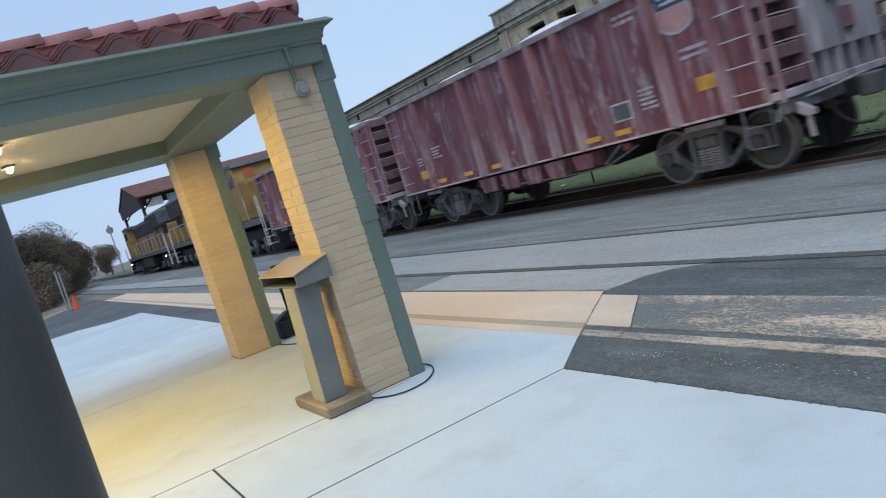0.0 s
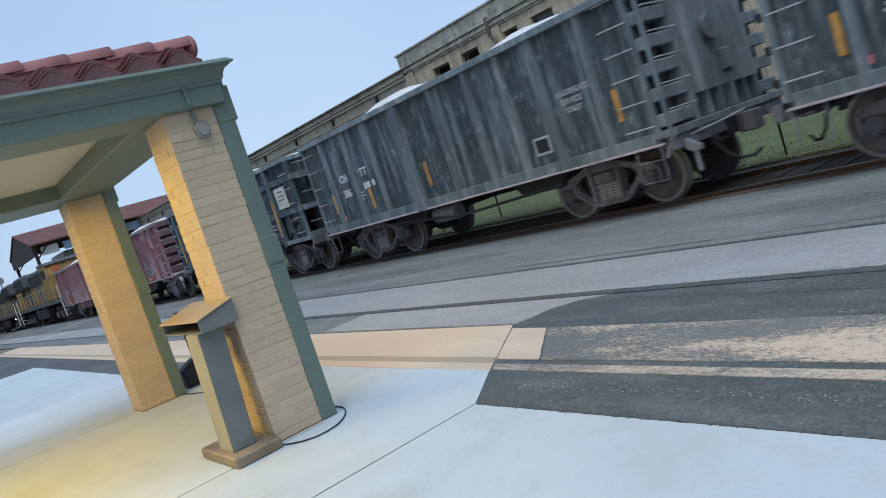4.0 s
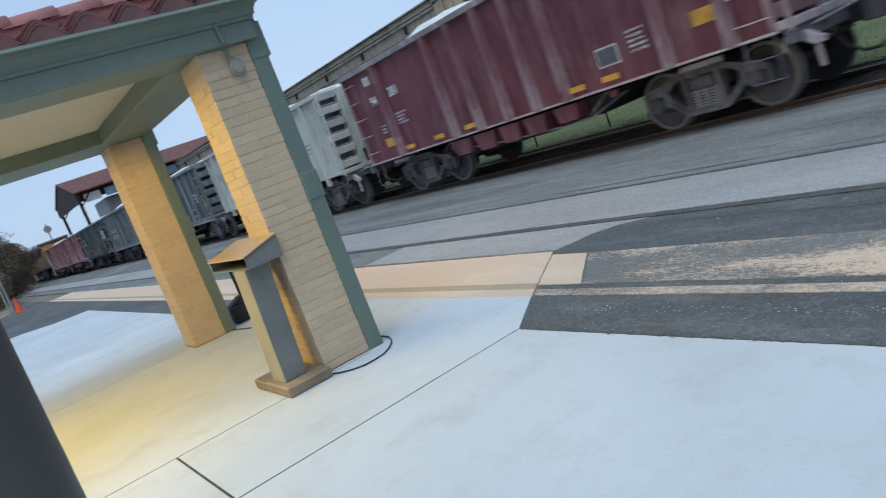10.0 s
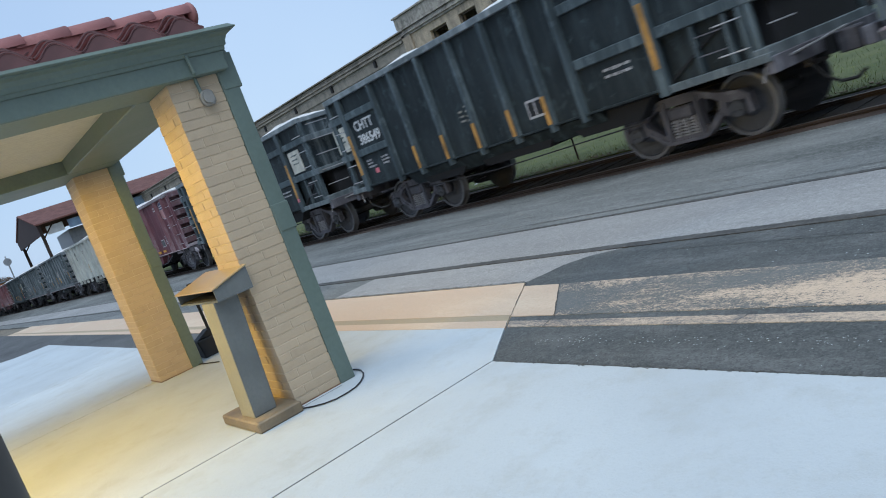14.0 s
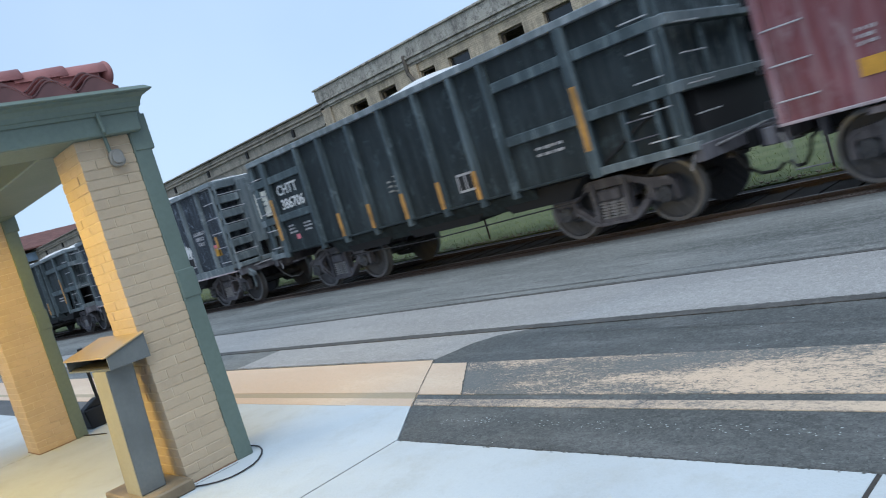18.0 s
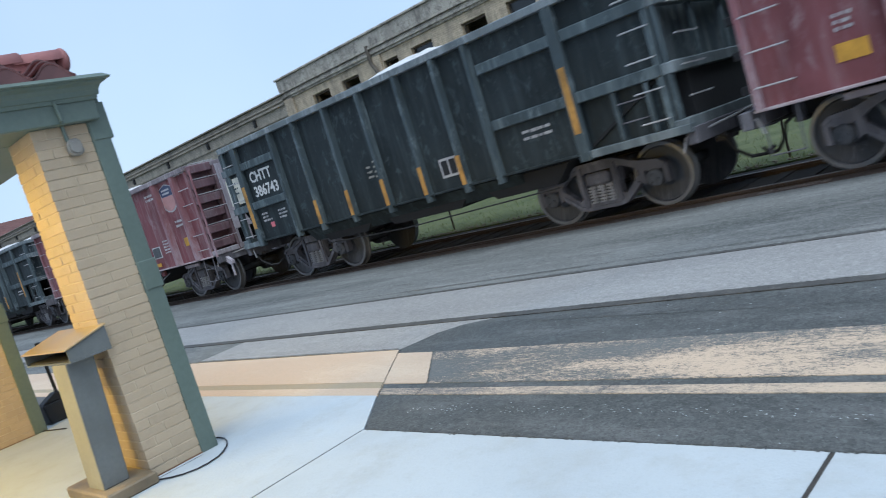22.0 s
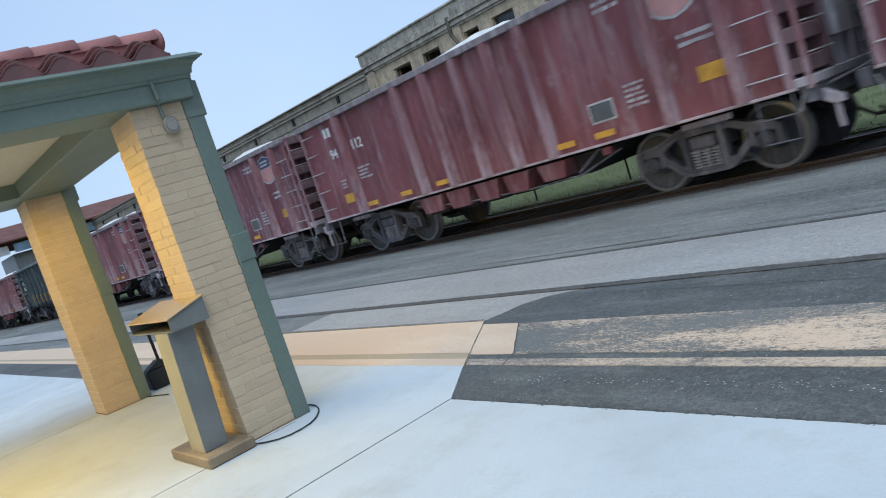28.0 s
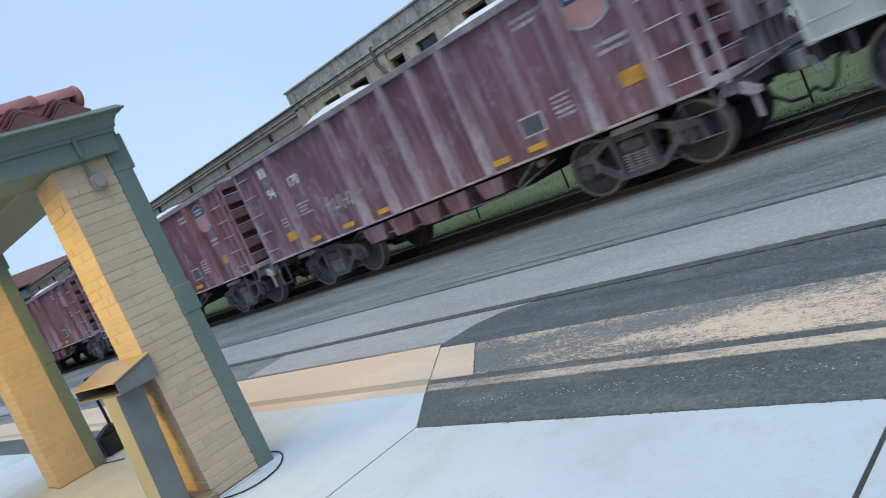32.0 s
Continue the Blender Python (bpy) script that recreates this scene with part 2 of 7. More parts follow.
M = {
    "concrete": ground_mat("concrete", (0.41, 0.447, 0.466), (0.49, 0.535, 0.555), (0.372, 0.38, 0.36), 0.45, 45, 0.85, 0.10),
    "asphalt_new": ground_mat("asphalt_new", (0.056, 0.061, 0.060), (0.086, 0.092, 0.091), (0.21, 0.21, 0.208), 0.7, 55, 0.92, 0.7, 0.3, 0.33),
    "asphalt_old": ground_mat("asphalt_old", (0.072, 0.078, 0.074), (0.20, 0.205, 0.196), (0.30, 0.30, 0.292), 0.9, 40, 0.93, 0.5, 0.18, 0.27, 8),
    "asphalt_lot": ground_mat("asphalt_lot", (0.055, 0.057, 0.058), (0.10, 0.102, 0.103), (0.15, 0.15, 0.15), 0.5, 30, 0.95, 0.4, 0.4),
    "road_concrete": ground_mat("road_concrete", (0.235, 0.23, 0.222), (0.315, 0.309, 0.298), (0.19, 0.185, 0.175), 0.7, 50, 0.9, 0.55, 0.3, 0.2),
    "joint_dirt": plain("joint_dirt", (0.045, 0.041, 0.037), 0.95, 0, 0.4, 30, 0.2),
    "groove": ground_mat("groove", (0.05, 0.05, 0.048), (0.085, 0.084, 0.08), (0.17, 0.16, 0.145), 3.0, 40, 0.95, 0.5),
    "tan": worn_paint("tan", (0.62, 0.455, 0.325), (0.42, 0.34, 0.25), 0.57, 0.76),
    "tan_dark": worn_paint("tan_dark", (0.40, 0.32, 0.21), (0.22, 0.19, 0.15), 0.62, 0.82),
    "tan_worn": worn_paint("tan_worn", (0.62, 0.475, 0.345), (0.088, 0.092, 0.088), 0.575, 0.625, 0.35, (-4.4, 1.0)),
    "tan_thin": worn_paint("tan_thin", (0.58, 0.455, 0.335), (0.10, 0.098, 0.095), 0.575, 0.68, 0.35, (-4.4, 1.0)),
    "grass": ground_mat("grass", (0.054, 0.075, 0.024), (0.10, 0.115, 0.046), (0.165, 0.14, 0.085), 0.7, 14, 1.0, 0.5),
    "grass_blade": plain("grass_blade", (0.165, 0.195, 0.07), 0.9, 0, 0.55, 1.5, 0.1),
    "plank_faded": plain("plank_faded", (0.22, 0.175, 0.15), 0.9, 0, 0.4, 14, 0.3),
    "dirt": ground_mat("dirt", (0.14, 0.12, 0.09), (0.20, 0.17, 0.13), (0.10, 0.085, 0.065), 0.2, 9, 1.0, 0.5),
    "bank": ground_mat("bank", (0.20, 0.155, 0.11), (0.28, 0.22, 0.16), (0.14, 0.115, 0.08), 0.4, 9, 1.0, 0.4),
    "ballast": ground_mat("ballast", (0.02, 0.018, 0.016), (0.035, 0.03, 0.026), (0.06, 0.05, 0.042), 1.5, 24, 1.0, 0.6),
    "tie": plain("tie", (0.022, 0.018, 0.015), 0.95, 0, 0.4, 8, 0.5),
    "plank": plain("plank", (0.075, 0.05, 0.038), 0.9, 0, 0.45, 10, 0.5),
    "rail": plain("rail", (0.06, 0.042, 0.033), 0.6, 0.6, 0.3, 8, 0.2),
    "rail_top": plain("rail_top", (0.14, 0.12, 0.11), 0.4, 0.7, 0.2, 8, 0.05),
    "brick": brick_paint("brick", (0.45, 0.352, 0.24)),
    "mortar": plain("mortar", (0.54, 0.445, 0.315), 0.9, 0, 0.12, 12, 0.3),
    "green": plain("green", (0.120, 0.160, 0.136), 0.5, 0, 0.14, 3, 0.08),
    "post": plain("post", (0.062, 0.058, 0.054), 0.55, 0, 0.15, 3, 0.08),
    "lectern": plain("lectern", (0.138, 0.148, 0.142), 0.5, 0.0, 0.22, 5, 0.12),
    # foot and lid: the lamp's warm light is put into the base colours
    "lectern_base": plain("lectern_base", (0.215, 0.165, 0.105), 0.55, 0.1, 0.5, 7, 0.2),
    # pale tone that puts lamplight on the column's side into colour
    "lamplit_cream": plain("lamplit_cream", (0.31, 0.285, 0.20), 0.6, 0.0, 0.15, 5, 0.1),
    "lectern_top": plain("lectern_top", (0.40, 0.285, 0.14), 0.4, 0.0, 0.2, 4, 0.06),
    "black": plain("black", (0.015, 0.015, 0.016), 0.7, 0, 0.3, 8, 0.2),
    "rubber": plain("rubber", (0.02, 0.02, 0.022), 0.6, 0, 0.2, 8, 0.1),
    "ceiling": plain("ceiling", (0.47, 0.44, 0.36), 0.7, 0, 0.05, 2, 0.05),
    "tile": brick_paint("tile", (0.30, 0.124, 0.116), 0.2),
    # dark red: the shade in the tile hollows and on the noses, as colour
    "tile_plug": plain("tile_plug", (0.105, 0.05, 0.05), 0.95, 0, 0.3, 12, 0.3),
    "base_bed": plain("base_bed", (0.22, 0.125, 0.075), 0.9, 0, 0.4, 14, 0.4),
    "grey_box": plain("grey_box", (0.27, 0.255, 0.225), 0.5, 0.2, 0.15, 8, 0.1),
    "maroon": car_paint("maroon", (0.165, 0.053, 0.060), 0.36, (0.38, 0.31, 0.325), 0.15),
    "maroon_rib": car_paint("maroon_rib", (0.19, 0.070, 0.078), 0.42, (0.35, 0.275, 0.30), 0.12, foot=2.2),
    "sill_dust": car_paint("sill_dust", (0.34, 0.27, 0.285), 0.8, (0.52, 0.48, 0.50), 0.3),
    "maroon_clean": car_paint("maroon_clean", (0.112, 0.032, 0.042), 0.22, (0.30, 0.24, 0.26), 0.2),
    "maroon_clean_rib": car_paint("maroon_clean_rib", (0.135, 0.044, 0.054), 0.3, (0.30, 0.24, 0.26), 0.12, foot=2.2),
    "maroon_faded": car_paint("maroon_faded", (0.150, 0.072, 0.090), 0.55, (0.36, 0.315, 0.35), 0.2, fine=4.0),
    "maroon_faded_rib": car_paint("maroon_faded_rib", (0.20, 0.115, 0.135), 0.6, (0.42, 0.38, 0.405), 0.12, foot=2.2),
    "maroon_dusty": car_paint("maroon_dusty", (0.138, 0.046, 0.057), 0.38, (0.45, 0.40, 0.43), 0.18, fine=4.6, peel=0.22),
    "black_car": car_paint("black_car", (0.010, 0.0165, 0.019), 0.20, (0.12, 0.16, 0.175), 0.22, fine=5.0, peel=0.6),
    "black_mottle": car_paint("black_mottle", (0.016, 0.022, 0.031), 0.72, (0.175, 0.205, 0.24), 0.10, fine=6.0, peel=0.8),
    "black_rib": car_paint("black_rib", (0.046, 0.064, 0.072), 0.48, (0.22, 0.272, 0.29), 0.1, fine=5.0),
    "black_dusty": car_paint("black_dusty", (0.033, 0.046, 0.052), 0.66, (0.28, 0.32, 0.335), 0.1, fine=6.5),
    "black_dusty_rib": car_paint("black_dusty_rib", (0.10, 0.122, 0.132), 0.6, (0.30, 0.335, 0.345), 0.1),
    "grey_car": car_paint("grey_car", (0.385, 0.40, 0.37), 0.07, (0.46, 0.475, 0.45), 0.06),
    "grey_rib": car_paint("grey_rib", (0.41, 0.425, 0.395), 0.12, (0.52, 0.53, 0.505), 0.08),
    "step_dusty": car_paint("step_dusty", (0.14, 0.078, 0.088), 0.5, (0.26, 0.21, 0.225), 0.2),
    "end_dusty": car_paint("end_dusty", (0.32, 0.285, 0.31), 0.9, (0.48, 0.47, 0.51), 0.2),
    "black_end": car_paint("black_end", (0.125, 0.142, 0.152), 0.8, (0.28, 0.31, 0.33), 0.15),
    "chord": car_paint("chord", (0.19, 0.16, 0.172), 0.7, (0.40, 0.37, 0.37), 0.2),
    "chord_black": car_paint("chord_black", (0.135, 0.16, 0.172), 0.7, (0.36, 0.395, 0.41), 0.1),
    "truck": car_paint("truck", (0.095, 0.092, 0.104), 0.75, (0.235, 0.23, 0.255), 0.05, 0.75),
    "truck_spring": plain("truck_spring", (0.27, 0.268, 0.28), 0.7, 0, 0.3, 12, 0.1),
    "wheel": car_paint("wheel", (0.062, 0.065, 0.073), 0.55, (0.145, 0.15, 0.165), 0.06, 0.6),
    "wheel_rim": plain("wheel_rim", (0.19, 0.192, 0.20), 0.45, 0.3, 0.2, 10, 0.05),
    # near-black; also stands in for shade in recesses and behind the chutes
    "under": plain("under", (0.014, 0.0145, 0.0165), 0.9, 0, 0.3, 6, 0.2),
    "yellow": plain("yellow", (0.55, 0.285, 0.035), 0.6, 0, 0.4, 9, 0.1),
    "white": plain("white", (0.62, 0.62, 0.61), 0.6, 0, 0.12, 8, 0.05),
    "placard": plain("placard", (0.50, 0.485, 0.42), 0.8, 0, 0.35, 10, 0.05),
    "stripe_worn": plain("stripe_worn", (0.42, 0.215, 0.05), 0.7, 0, 0.5, 12, 0.1),
    "teal": plain("teal", (0.05, 0.22, 0.22), 0.7, 0, 0.3, 10, 0.05),
    "white_dim": plain("white_dim", (0.40, 0.39, 0.40), 0.7, 0, 0.25, 12, 0.05),
    "pink": plain("pink", (0.62, 0.16, 0.19), 0.6, 0, 0.1, 8, 0.05),
    "logo_blue": plain("logo_blue", (0.032, 0.05, 0.11), 0.5, 0, 0.2, 8, 0.05),
    "logo_red": plain("logo_red", (0.42, 0.22, 0.21), 0.6, 0, 0.2, 8, 0.05),
    "grab": plain("grab", (0.43, 0.42, 0.43), 0.5, 0.3, 0.2, 8, 0.05),
    "graffiti": plain("graffiti", (0.47, 0.42, 0.42), 0.7, 0, 0.3, 14, 0.05),
    "graffiti_dim": plain("graffiti_dim", (0.38, 0.365, 0.35), 0.8, 0, 0.4, 10, 0.05),
    "pink_dim": plain("pink_dim", (0.50, 0.30, 0.33), 0.7, 0, 0.2, 12, 0.05),
    "stone": plain("stone", (0.62, 0.61, 0.59), 0.95, 0, 0.2, 14, 0.8),
    "loco_yellow": car_paint("loco_yellow", (0.25, 0.15, 0.045), 0.7, (0.12, 0.092, 0.065), 0.5),
    "loco_grey": car_paint("loco_grey", (0.075, 0.082, 0.088), 0.35, (0.17, 0.17, 0.17), 0.15),
    "glass_dark": plain("glass_dark", (0.022, 0.026, 0.03), 0.22, 0, 0.2, 2, 0.02),
    "wall_brick": old_wall("wall_brick", (0.54, 0.44, 0.315), (0.60, 0.49, 0.355), (0.20, 0.172, 0.14)),
    "wall_cap": old_wall("wall_cap", (0.37, 0.34, 0.29), (0.52, 0.485, 0.42), (0.115, 0.108, 0.097), False),
    "wall_low": old_wall("wall_low", (0.29, 0.262, 0.215), (0.36, 0.325, 0.27), (0.12, 0.11, 0.098)),
    "wood_old": plain("wood_old", (0.10, 0.085, 0.07), 0.9, 0, 0.4, 5, 0.4),
    "rust_roof": car_paint("rust_roof", (0.13, 0.055, 0.045), 0.3, (0.2, 0.12, 0.10), 0.6, 0.8),
    "shed_shade": plain("shed_shade", (0.035, 0.022, 0.022), 0.9, 0, 0.3, 3, 0.2),
    "bark": plain("bark", (0.17, 0.15, 0.14), 0.95, 0, 0.3, 10, 0.5),
    "leaf_far": plain("leaf_far", (0.035, 0.036, 0.034), 0.9, 0, 0.4, 4, 0.1),
    "leaf_dark": plain("leaf_dark", (0.098, 0.083, 0.052), 0.9, 0, 0.4, 4, 0.1),
    "brush": plain("brush", (0.14, 0.092, 0.062), 0.95, 0, 0.4, 4, 0.1),
    "orange": plain("orange", (0.75, 0.10, 0.03), 0.6, 0, 0.1, 6, 0.05),
    "steel": plain("steel", (0.35, 0.36, 0.37), 0.4, 0.7, 0.15, 8, 0.05),
    "litter": plain("litter", (0.6, 0.6, 0.6), 0.7, 0, 0.1, 8, 0.05),
    "sky_pane": plain("sky_pane", (0.20, 0.29, 0.40), 0.4, 0, 0.4, 2, 0.05),
    "bulb": glow("bulb", (1.0, 0.60, 0.20), 120),
    "headlight": glow("headlight", (1.0, 0.80, 0.45), 10),
    "cab_glow": glow("cab_glow", (1.0, 0.22, 0.03), 0.12),
}


# ---- mesh helpers ----
def part(name, bm, material, parent=None, label="", smooth=False):
    me = bpy.data.meshes.new(name)
    bm.to_mesh(me)
    bm.free()
    if material:
        me.materials.append(M[material] if isinstance(material, str) else material)
    if smooth:
        for p in me.polygons:
            p.use_smooth = True
    ob = new(name, me)
    ob.parent = parent
    if label:
        ob["label"] = label
    return ob


def share(name, me, parent, m):
    ob = new(name, me)
    ob.parent = parent
    ob.matrix_basis = m
    return ob


def thing(name, m, label, category, group="", kind=""):
    ob = new(name)
    ob.matrix_basis = m
    ob.empty_display_size = 0.2
    return tagged(ob, label, category, group, kind)


def box(bm, x0, x1, y0, y1, z0, z1, bevel=0.0):
    """An upright block between these bounds."""
    vs = [bm.verts.new((x, y, z)) for x in (x0, x1) for y in (y0, y1) for z in (z0, z1)]
    fs = [bm.faces.new([vs[i] for i in q]) for q in ((0, 1, 3, 2), (4, 6, 7, 5), (0, 4, 5, 1), (2, 3, 7, 6), (0, 2, 6, 4), (1, 5, 7, 3))]
    if bevel:
        es = list({e for f in fs for e in f.edges})
        bmesh.ops.bevel(bm, geom=es, offset=bevel, segments=1, affect="EDGES")
    return bm


def prism(bm, pts, axis, a, b, bevel=0.0):
    """A flat outline pulled along an axis ('x', 'y' or 'z') from a to b."""
    def at(p, k):
        return {"x": (k, p[0], p[1]), "y": (p[0], k, p[1]), "z": (p[0], p[1], k)}[axis]
    lo, hi = [bm.verts.new(at(p, a)) for p in pts], [bm.verts.new(at(p, b)) for p in pts]
    fs = [bm.faces.new(lo), bm.faces.new(hi[::-1])]
    for i in range(len(pts)):
        j = (i + 1) % len(pts)
        fs.append(bm.faces.new((lo[i], hi[i], hi[j], lo[j])))
    bmesh.ops.recalc_face_normals(bm, faces=fs)
    if bevel:
        bmesh.ops.bevel(bm, geom=list({e for f in fs for e in f.edges}), offset=bevel, segments=1, affect="EDGES")
    return bm


def rod(bm, a, b, r, n=8, r2=None):
    """A round bar from a to b."""
    a, b = Vector(a), Vector(b)
    q = (b - a).to_track_quat("Z", "Y").to_matrix()
    r2 = r if r2 is None else r2
    lo = [bm.verts.new(a + q @ Vector((math.cos(k) * r, math.sin(k) * r, 0))) for k in [2 * math.pi * i / n for i in range(n)]]
    hi = [bm.verts.new(b + q @ Vector((math.cos(k) * r2, math.sin(k) * r2, 0))) for k in [2 * math.pi * i / n for i in range(n)]]
    for i in range(n):
        bm.faces.new((lo[i], lo[(i + 1) % n], hi[(i + 1) % n], hi[i]))
    bm.faces.new(lo[::-1])
    bm.faces.new(hi)
    return bm


def turned(bm, profile, axis_at, n=24):
    """A round body about a line along y: profile of (y, radius)."""
    cx, cz = axis_at
    rings = [[bm.verts.new((cx + r * math.cos(2 * math.pi * i / n), y, cz + r * math.sin(2 * math.pi * i / n))) for i in range(n)] for y, r in profile]
    for p, q in zip(rings, rings[1:]):
        for i in range(n):
            bm.faces.new((p[i], q[i], q[(i + 1) % n], p[(i + 1) % n]))
    bm.faces.new(rings[0])
    bm.faces.new(rings[-1][::-1])
    bmesh.ops.recalc_face_normals(bm, faces=bm.faces)
    return bm


def tube(bm, pts, r, n=6):
    """One bent round bar through the points."""
    pts = [Vector(p) for p in pts]
    rings, up = [], None
    for i, p in enumerate(pts):
        d = ((pts[min(i + 1, len(pts) - 1)] - p).normalized() + (p - pts[max(i - 1, 0)]).normalized()).normalized()
        u = up - d * up.dot(d) if up else d.orthogonal()
        u = (u if u.length > 1e-4 else d.orthogonal()).normalized()
        up, w = u, d.cross(u)
        rings.append([bm.verts.new(p + u * (r * math.cos(2 * math.pi * k / n)) + w * (r * math.sin(2 * math.pi * k / n))) for k in range(n)])
    for a, b in zip(rings, rings[1:]):
        for k in range(n):
            bm.faces.new((a[k], a[(k + 1) % n], b[(k + 1) % n], b[k]))
    bm.faces.new(rings[0][::-1])
    bm.faces.new(rings[-1])
    return bm


def slab(name, pts, z0, z1, material, label, category, parent=None):
    """A flat paved piece with this outline."""
    bm = bmesh.new()
    prism(bm, pts, "z", z0, z1)
    ob = part(name, bm, material, parent)
    if not parent:
        tagged(ob, label, category, kind="structure")
    return ob


LETTERS = {}


def lettering(text, size, material, parent, m, name="lettering", width=None):
    key = (text, size, material)
    if key not in LETTERS:
        cu = bpy.data.curves.new("lettering", "FONT")
        cu.body, cu.size, cu.extrude = text, size, 0.002
        cu.offset = size * 0.022
        cu.resolution_u = 3
        tmp = bpy.data.objects.new("lettering_curve", cu)
        scene.collection.objects.link(tmp)
        bpy.context.view_layer.update()
        me = bpy.data.meshes.new_from_object(tmp.evaluated_get(bpy.context.evaluated_depsgraph_get()))
        bpy.data.objects.remove(tmp)
        bpy.data.curves.remove(cu)
        me.materials.clear()
        me.materials.append(M[material])
        LETTERS[key] = me
    return share(name, LETTERS[key], parent, m)


# ---- the ground ----
TRACK_Y, RAIL_Z = 10.70, 0.06
bm = bmesh.new()
prism(bm, [(-2500, -2500), (2500, -2500), (2500, 2500), (-2500, 2500)], "z", -0.5, -0.07)
tagged(part("ground", bm, "dirt"), "bare brown earth beside the railway", "ground", kind="structure")
slab("grass_verge", [(-160, 12.45), (90, 12.45), (90, 140), (-160, 140)], -0.3, 0.0, "grass", "patchy green grass verge behind the track", "grass")
slab("road_asphalt", [(-120, 6.735), (80, 6.735), (80, 9.62), (-120, 9.62)], -0.3, 0.0, "asphalt_old", "worn grey asphalt with streaks beside the track", "road")
slab("road_strip", [(-86, 5.40), (80, 5.40), (80, 6.68), (-84, 6.68), (-89, 6.3), (-90, 5.8)], -0.3, 0.002, "road_concrete", "pale grey concrete strip between two old rail grooves", "road")
slab("groove_far", [(-70, 6.675), (80, 6.675), (80, 6.74), (-70, 6.74)], -0.3, 0.0065, "groove", "dark cracked joint of an old buried rail", "road")
slab("groove_near", [(-70, 5.285), (80, 5.285), (80, 5.405), (-70, 5.405)], -0.3, 0.0065, "groove", "dark cracked joint of an old buried rail", "road")
slab("road_patch", [(-9.56, 4.56), (-5.49, 4.535), (-5.42, 4.75), (-5.38, 4.95), (-5.2, 5.16), (-4.85, 5.30), (-9.56, 5.30)], -0.3, -0.001, "road_concrete", "pale concrete patch in the street", "road")
slab("road_dark", [(-4.155, 2.922), (80, 2.922), (80, 5.30), (-4.85, 5.30), (-5.2, 5.16), (-5.38, 4.95), (-5.42, 4.75), (-5.475, 4.53), (-4.612, 3.465)], -0.3, -0.002, "asphalt_new", "fresh dark asphalt with a pale dusty surface", "road")
slab("road_dark_far", [(-98, 4.56), (-9.568, 4.56), (-9.568, 5.29), (-98, 5.29)], -0.3, -0.003, "asphalt_old", "grey asphalt patch in the street", "road")
# tan painted bands
slab("tan_band", [(-42, 3.74), (-4.835, 3.74), (-5.475, 4.52), (-42, 4.55)], -0.3, 0.001, "tan", "faded tan painted band across concrete paving", "road marking")
slab("tan_band_line", [(-42, 3.62), (-4.735, 3.62), (-4.83, 3.737), (-42, 3.737)], -0.3, -0.0005, "tan_dark", "darker worn line in the tan paint", "road marking")
slab("tan_band_edge", [(-42, 3.467), (-4.617, 3.467), (-4.735, 3.617), (-42, 3.617)], -0.3, 0.001, "tan", "faded tan painted band across concrete paving", "road marking")
slab("tan_block", [(-4.80, 3.70), (-4.288, 3.70), (-4.90, 4.40), (-5.38, 4.42)], -0.3, 0.004, "tan", "faded tan painted block between two cracks", "road marking")
slab("tan_line_worn", [(-4.28, 3.70), (80, 3.70), (80, 4.40), (-4.89, 4.40)], -0.3, 0.003, "tan_worn", "wide tan painted line worn through to black asphalt", "road marking")
slab("tan_line_thin", [(-4.62, 3.49), (80, 3.49), (80, 3.605), (-4.71, 3.605)], -0.3, 0.003, "tan_thin", "thin tan painted line on dark asphalt", "road marking")


def crack(name, pts, w, material="groove", keep=1.0):
    bm = bmesh.new()
    rng = random.Random(len(pts) * 7 + int(w * 1e4))
    line = []
    for (ax, ay), (bx, by) in zip(pts, pts[1:]):
        for i in range(12):
            k = i / 12
            line.append((ax + (bx - ax) * k + rng.uniform(-1, 1) * w * 0.9, ay + (by - ay) * k + rng.uniform(-1, 1) * w * 0.5))
    line.append(pts[-1])
    for (ax, ay), (bx, by) in zip(line, line[1:]):
        if rng.random() > keep:
            continue
        d = Vector((by - ay, ax - bx)).normalized() * w * rng.uniform(0.35, 0.8)
        bm.faces.new([bm.verts.new((x, y, 0.0085)) for x, y in ((ax - d.x, ay - d.y), (bx - d.x, by - d.y), (bx + d.x, by + d.y), (ax + d.x, ay + d.y))])
    return tagged(part(name, bm, material), "crack in the paving", "crack", kind="structure")


slab("dirt_bank", [(-41.6, 0.4), (-46.2, 2.1), (-75, 3.7), (-90, 6.2), (-103, 8.7), (-175, 9.0), (-175, -30), (-44, -30), (-41.8, -6)], -0.3, 0.012, "bank", "strip of pale dry earth at the end of the street", "ground")
crack("crack_joint", [(-4.615, 3.467), (-4.835, 3.74), (-5.475, 4.535)], 0.005)
crack("crack_block", [(-4.18, 3.46), (-4.285, 3.70), (-4.895, 4.40)], 0.0055)
crack("crack_patch", [(-9.56, 4.56), (-5.49, 4.535)], 0.012)
crack("crack_rail", [(-60, 7.02), (-20, 6.99), (-8, 6.97), (30, 6.9)], 0.014)
crack("crack_line", [(-2.62, 3.46), (-2.55, 3.72)], 0.004)
crack("crack_seam", [(-4.75, 5.12), (-2.6, 4.93), (1.5, 4.62), (8, 4.5)], 0.006)
for k, (y, x0, x1) in enumerate(((5.285, -16, 6), (5.405, -16, 6), (6.675, -16, 6), (6.74, -16, 6))):
    crack("ragged_edge", [(x0 + (x1 - x0) * i / 90, y) for i in range(91)], 0.009, "groove", 0.5)
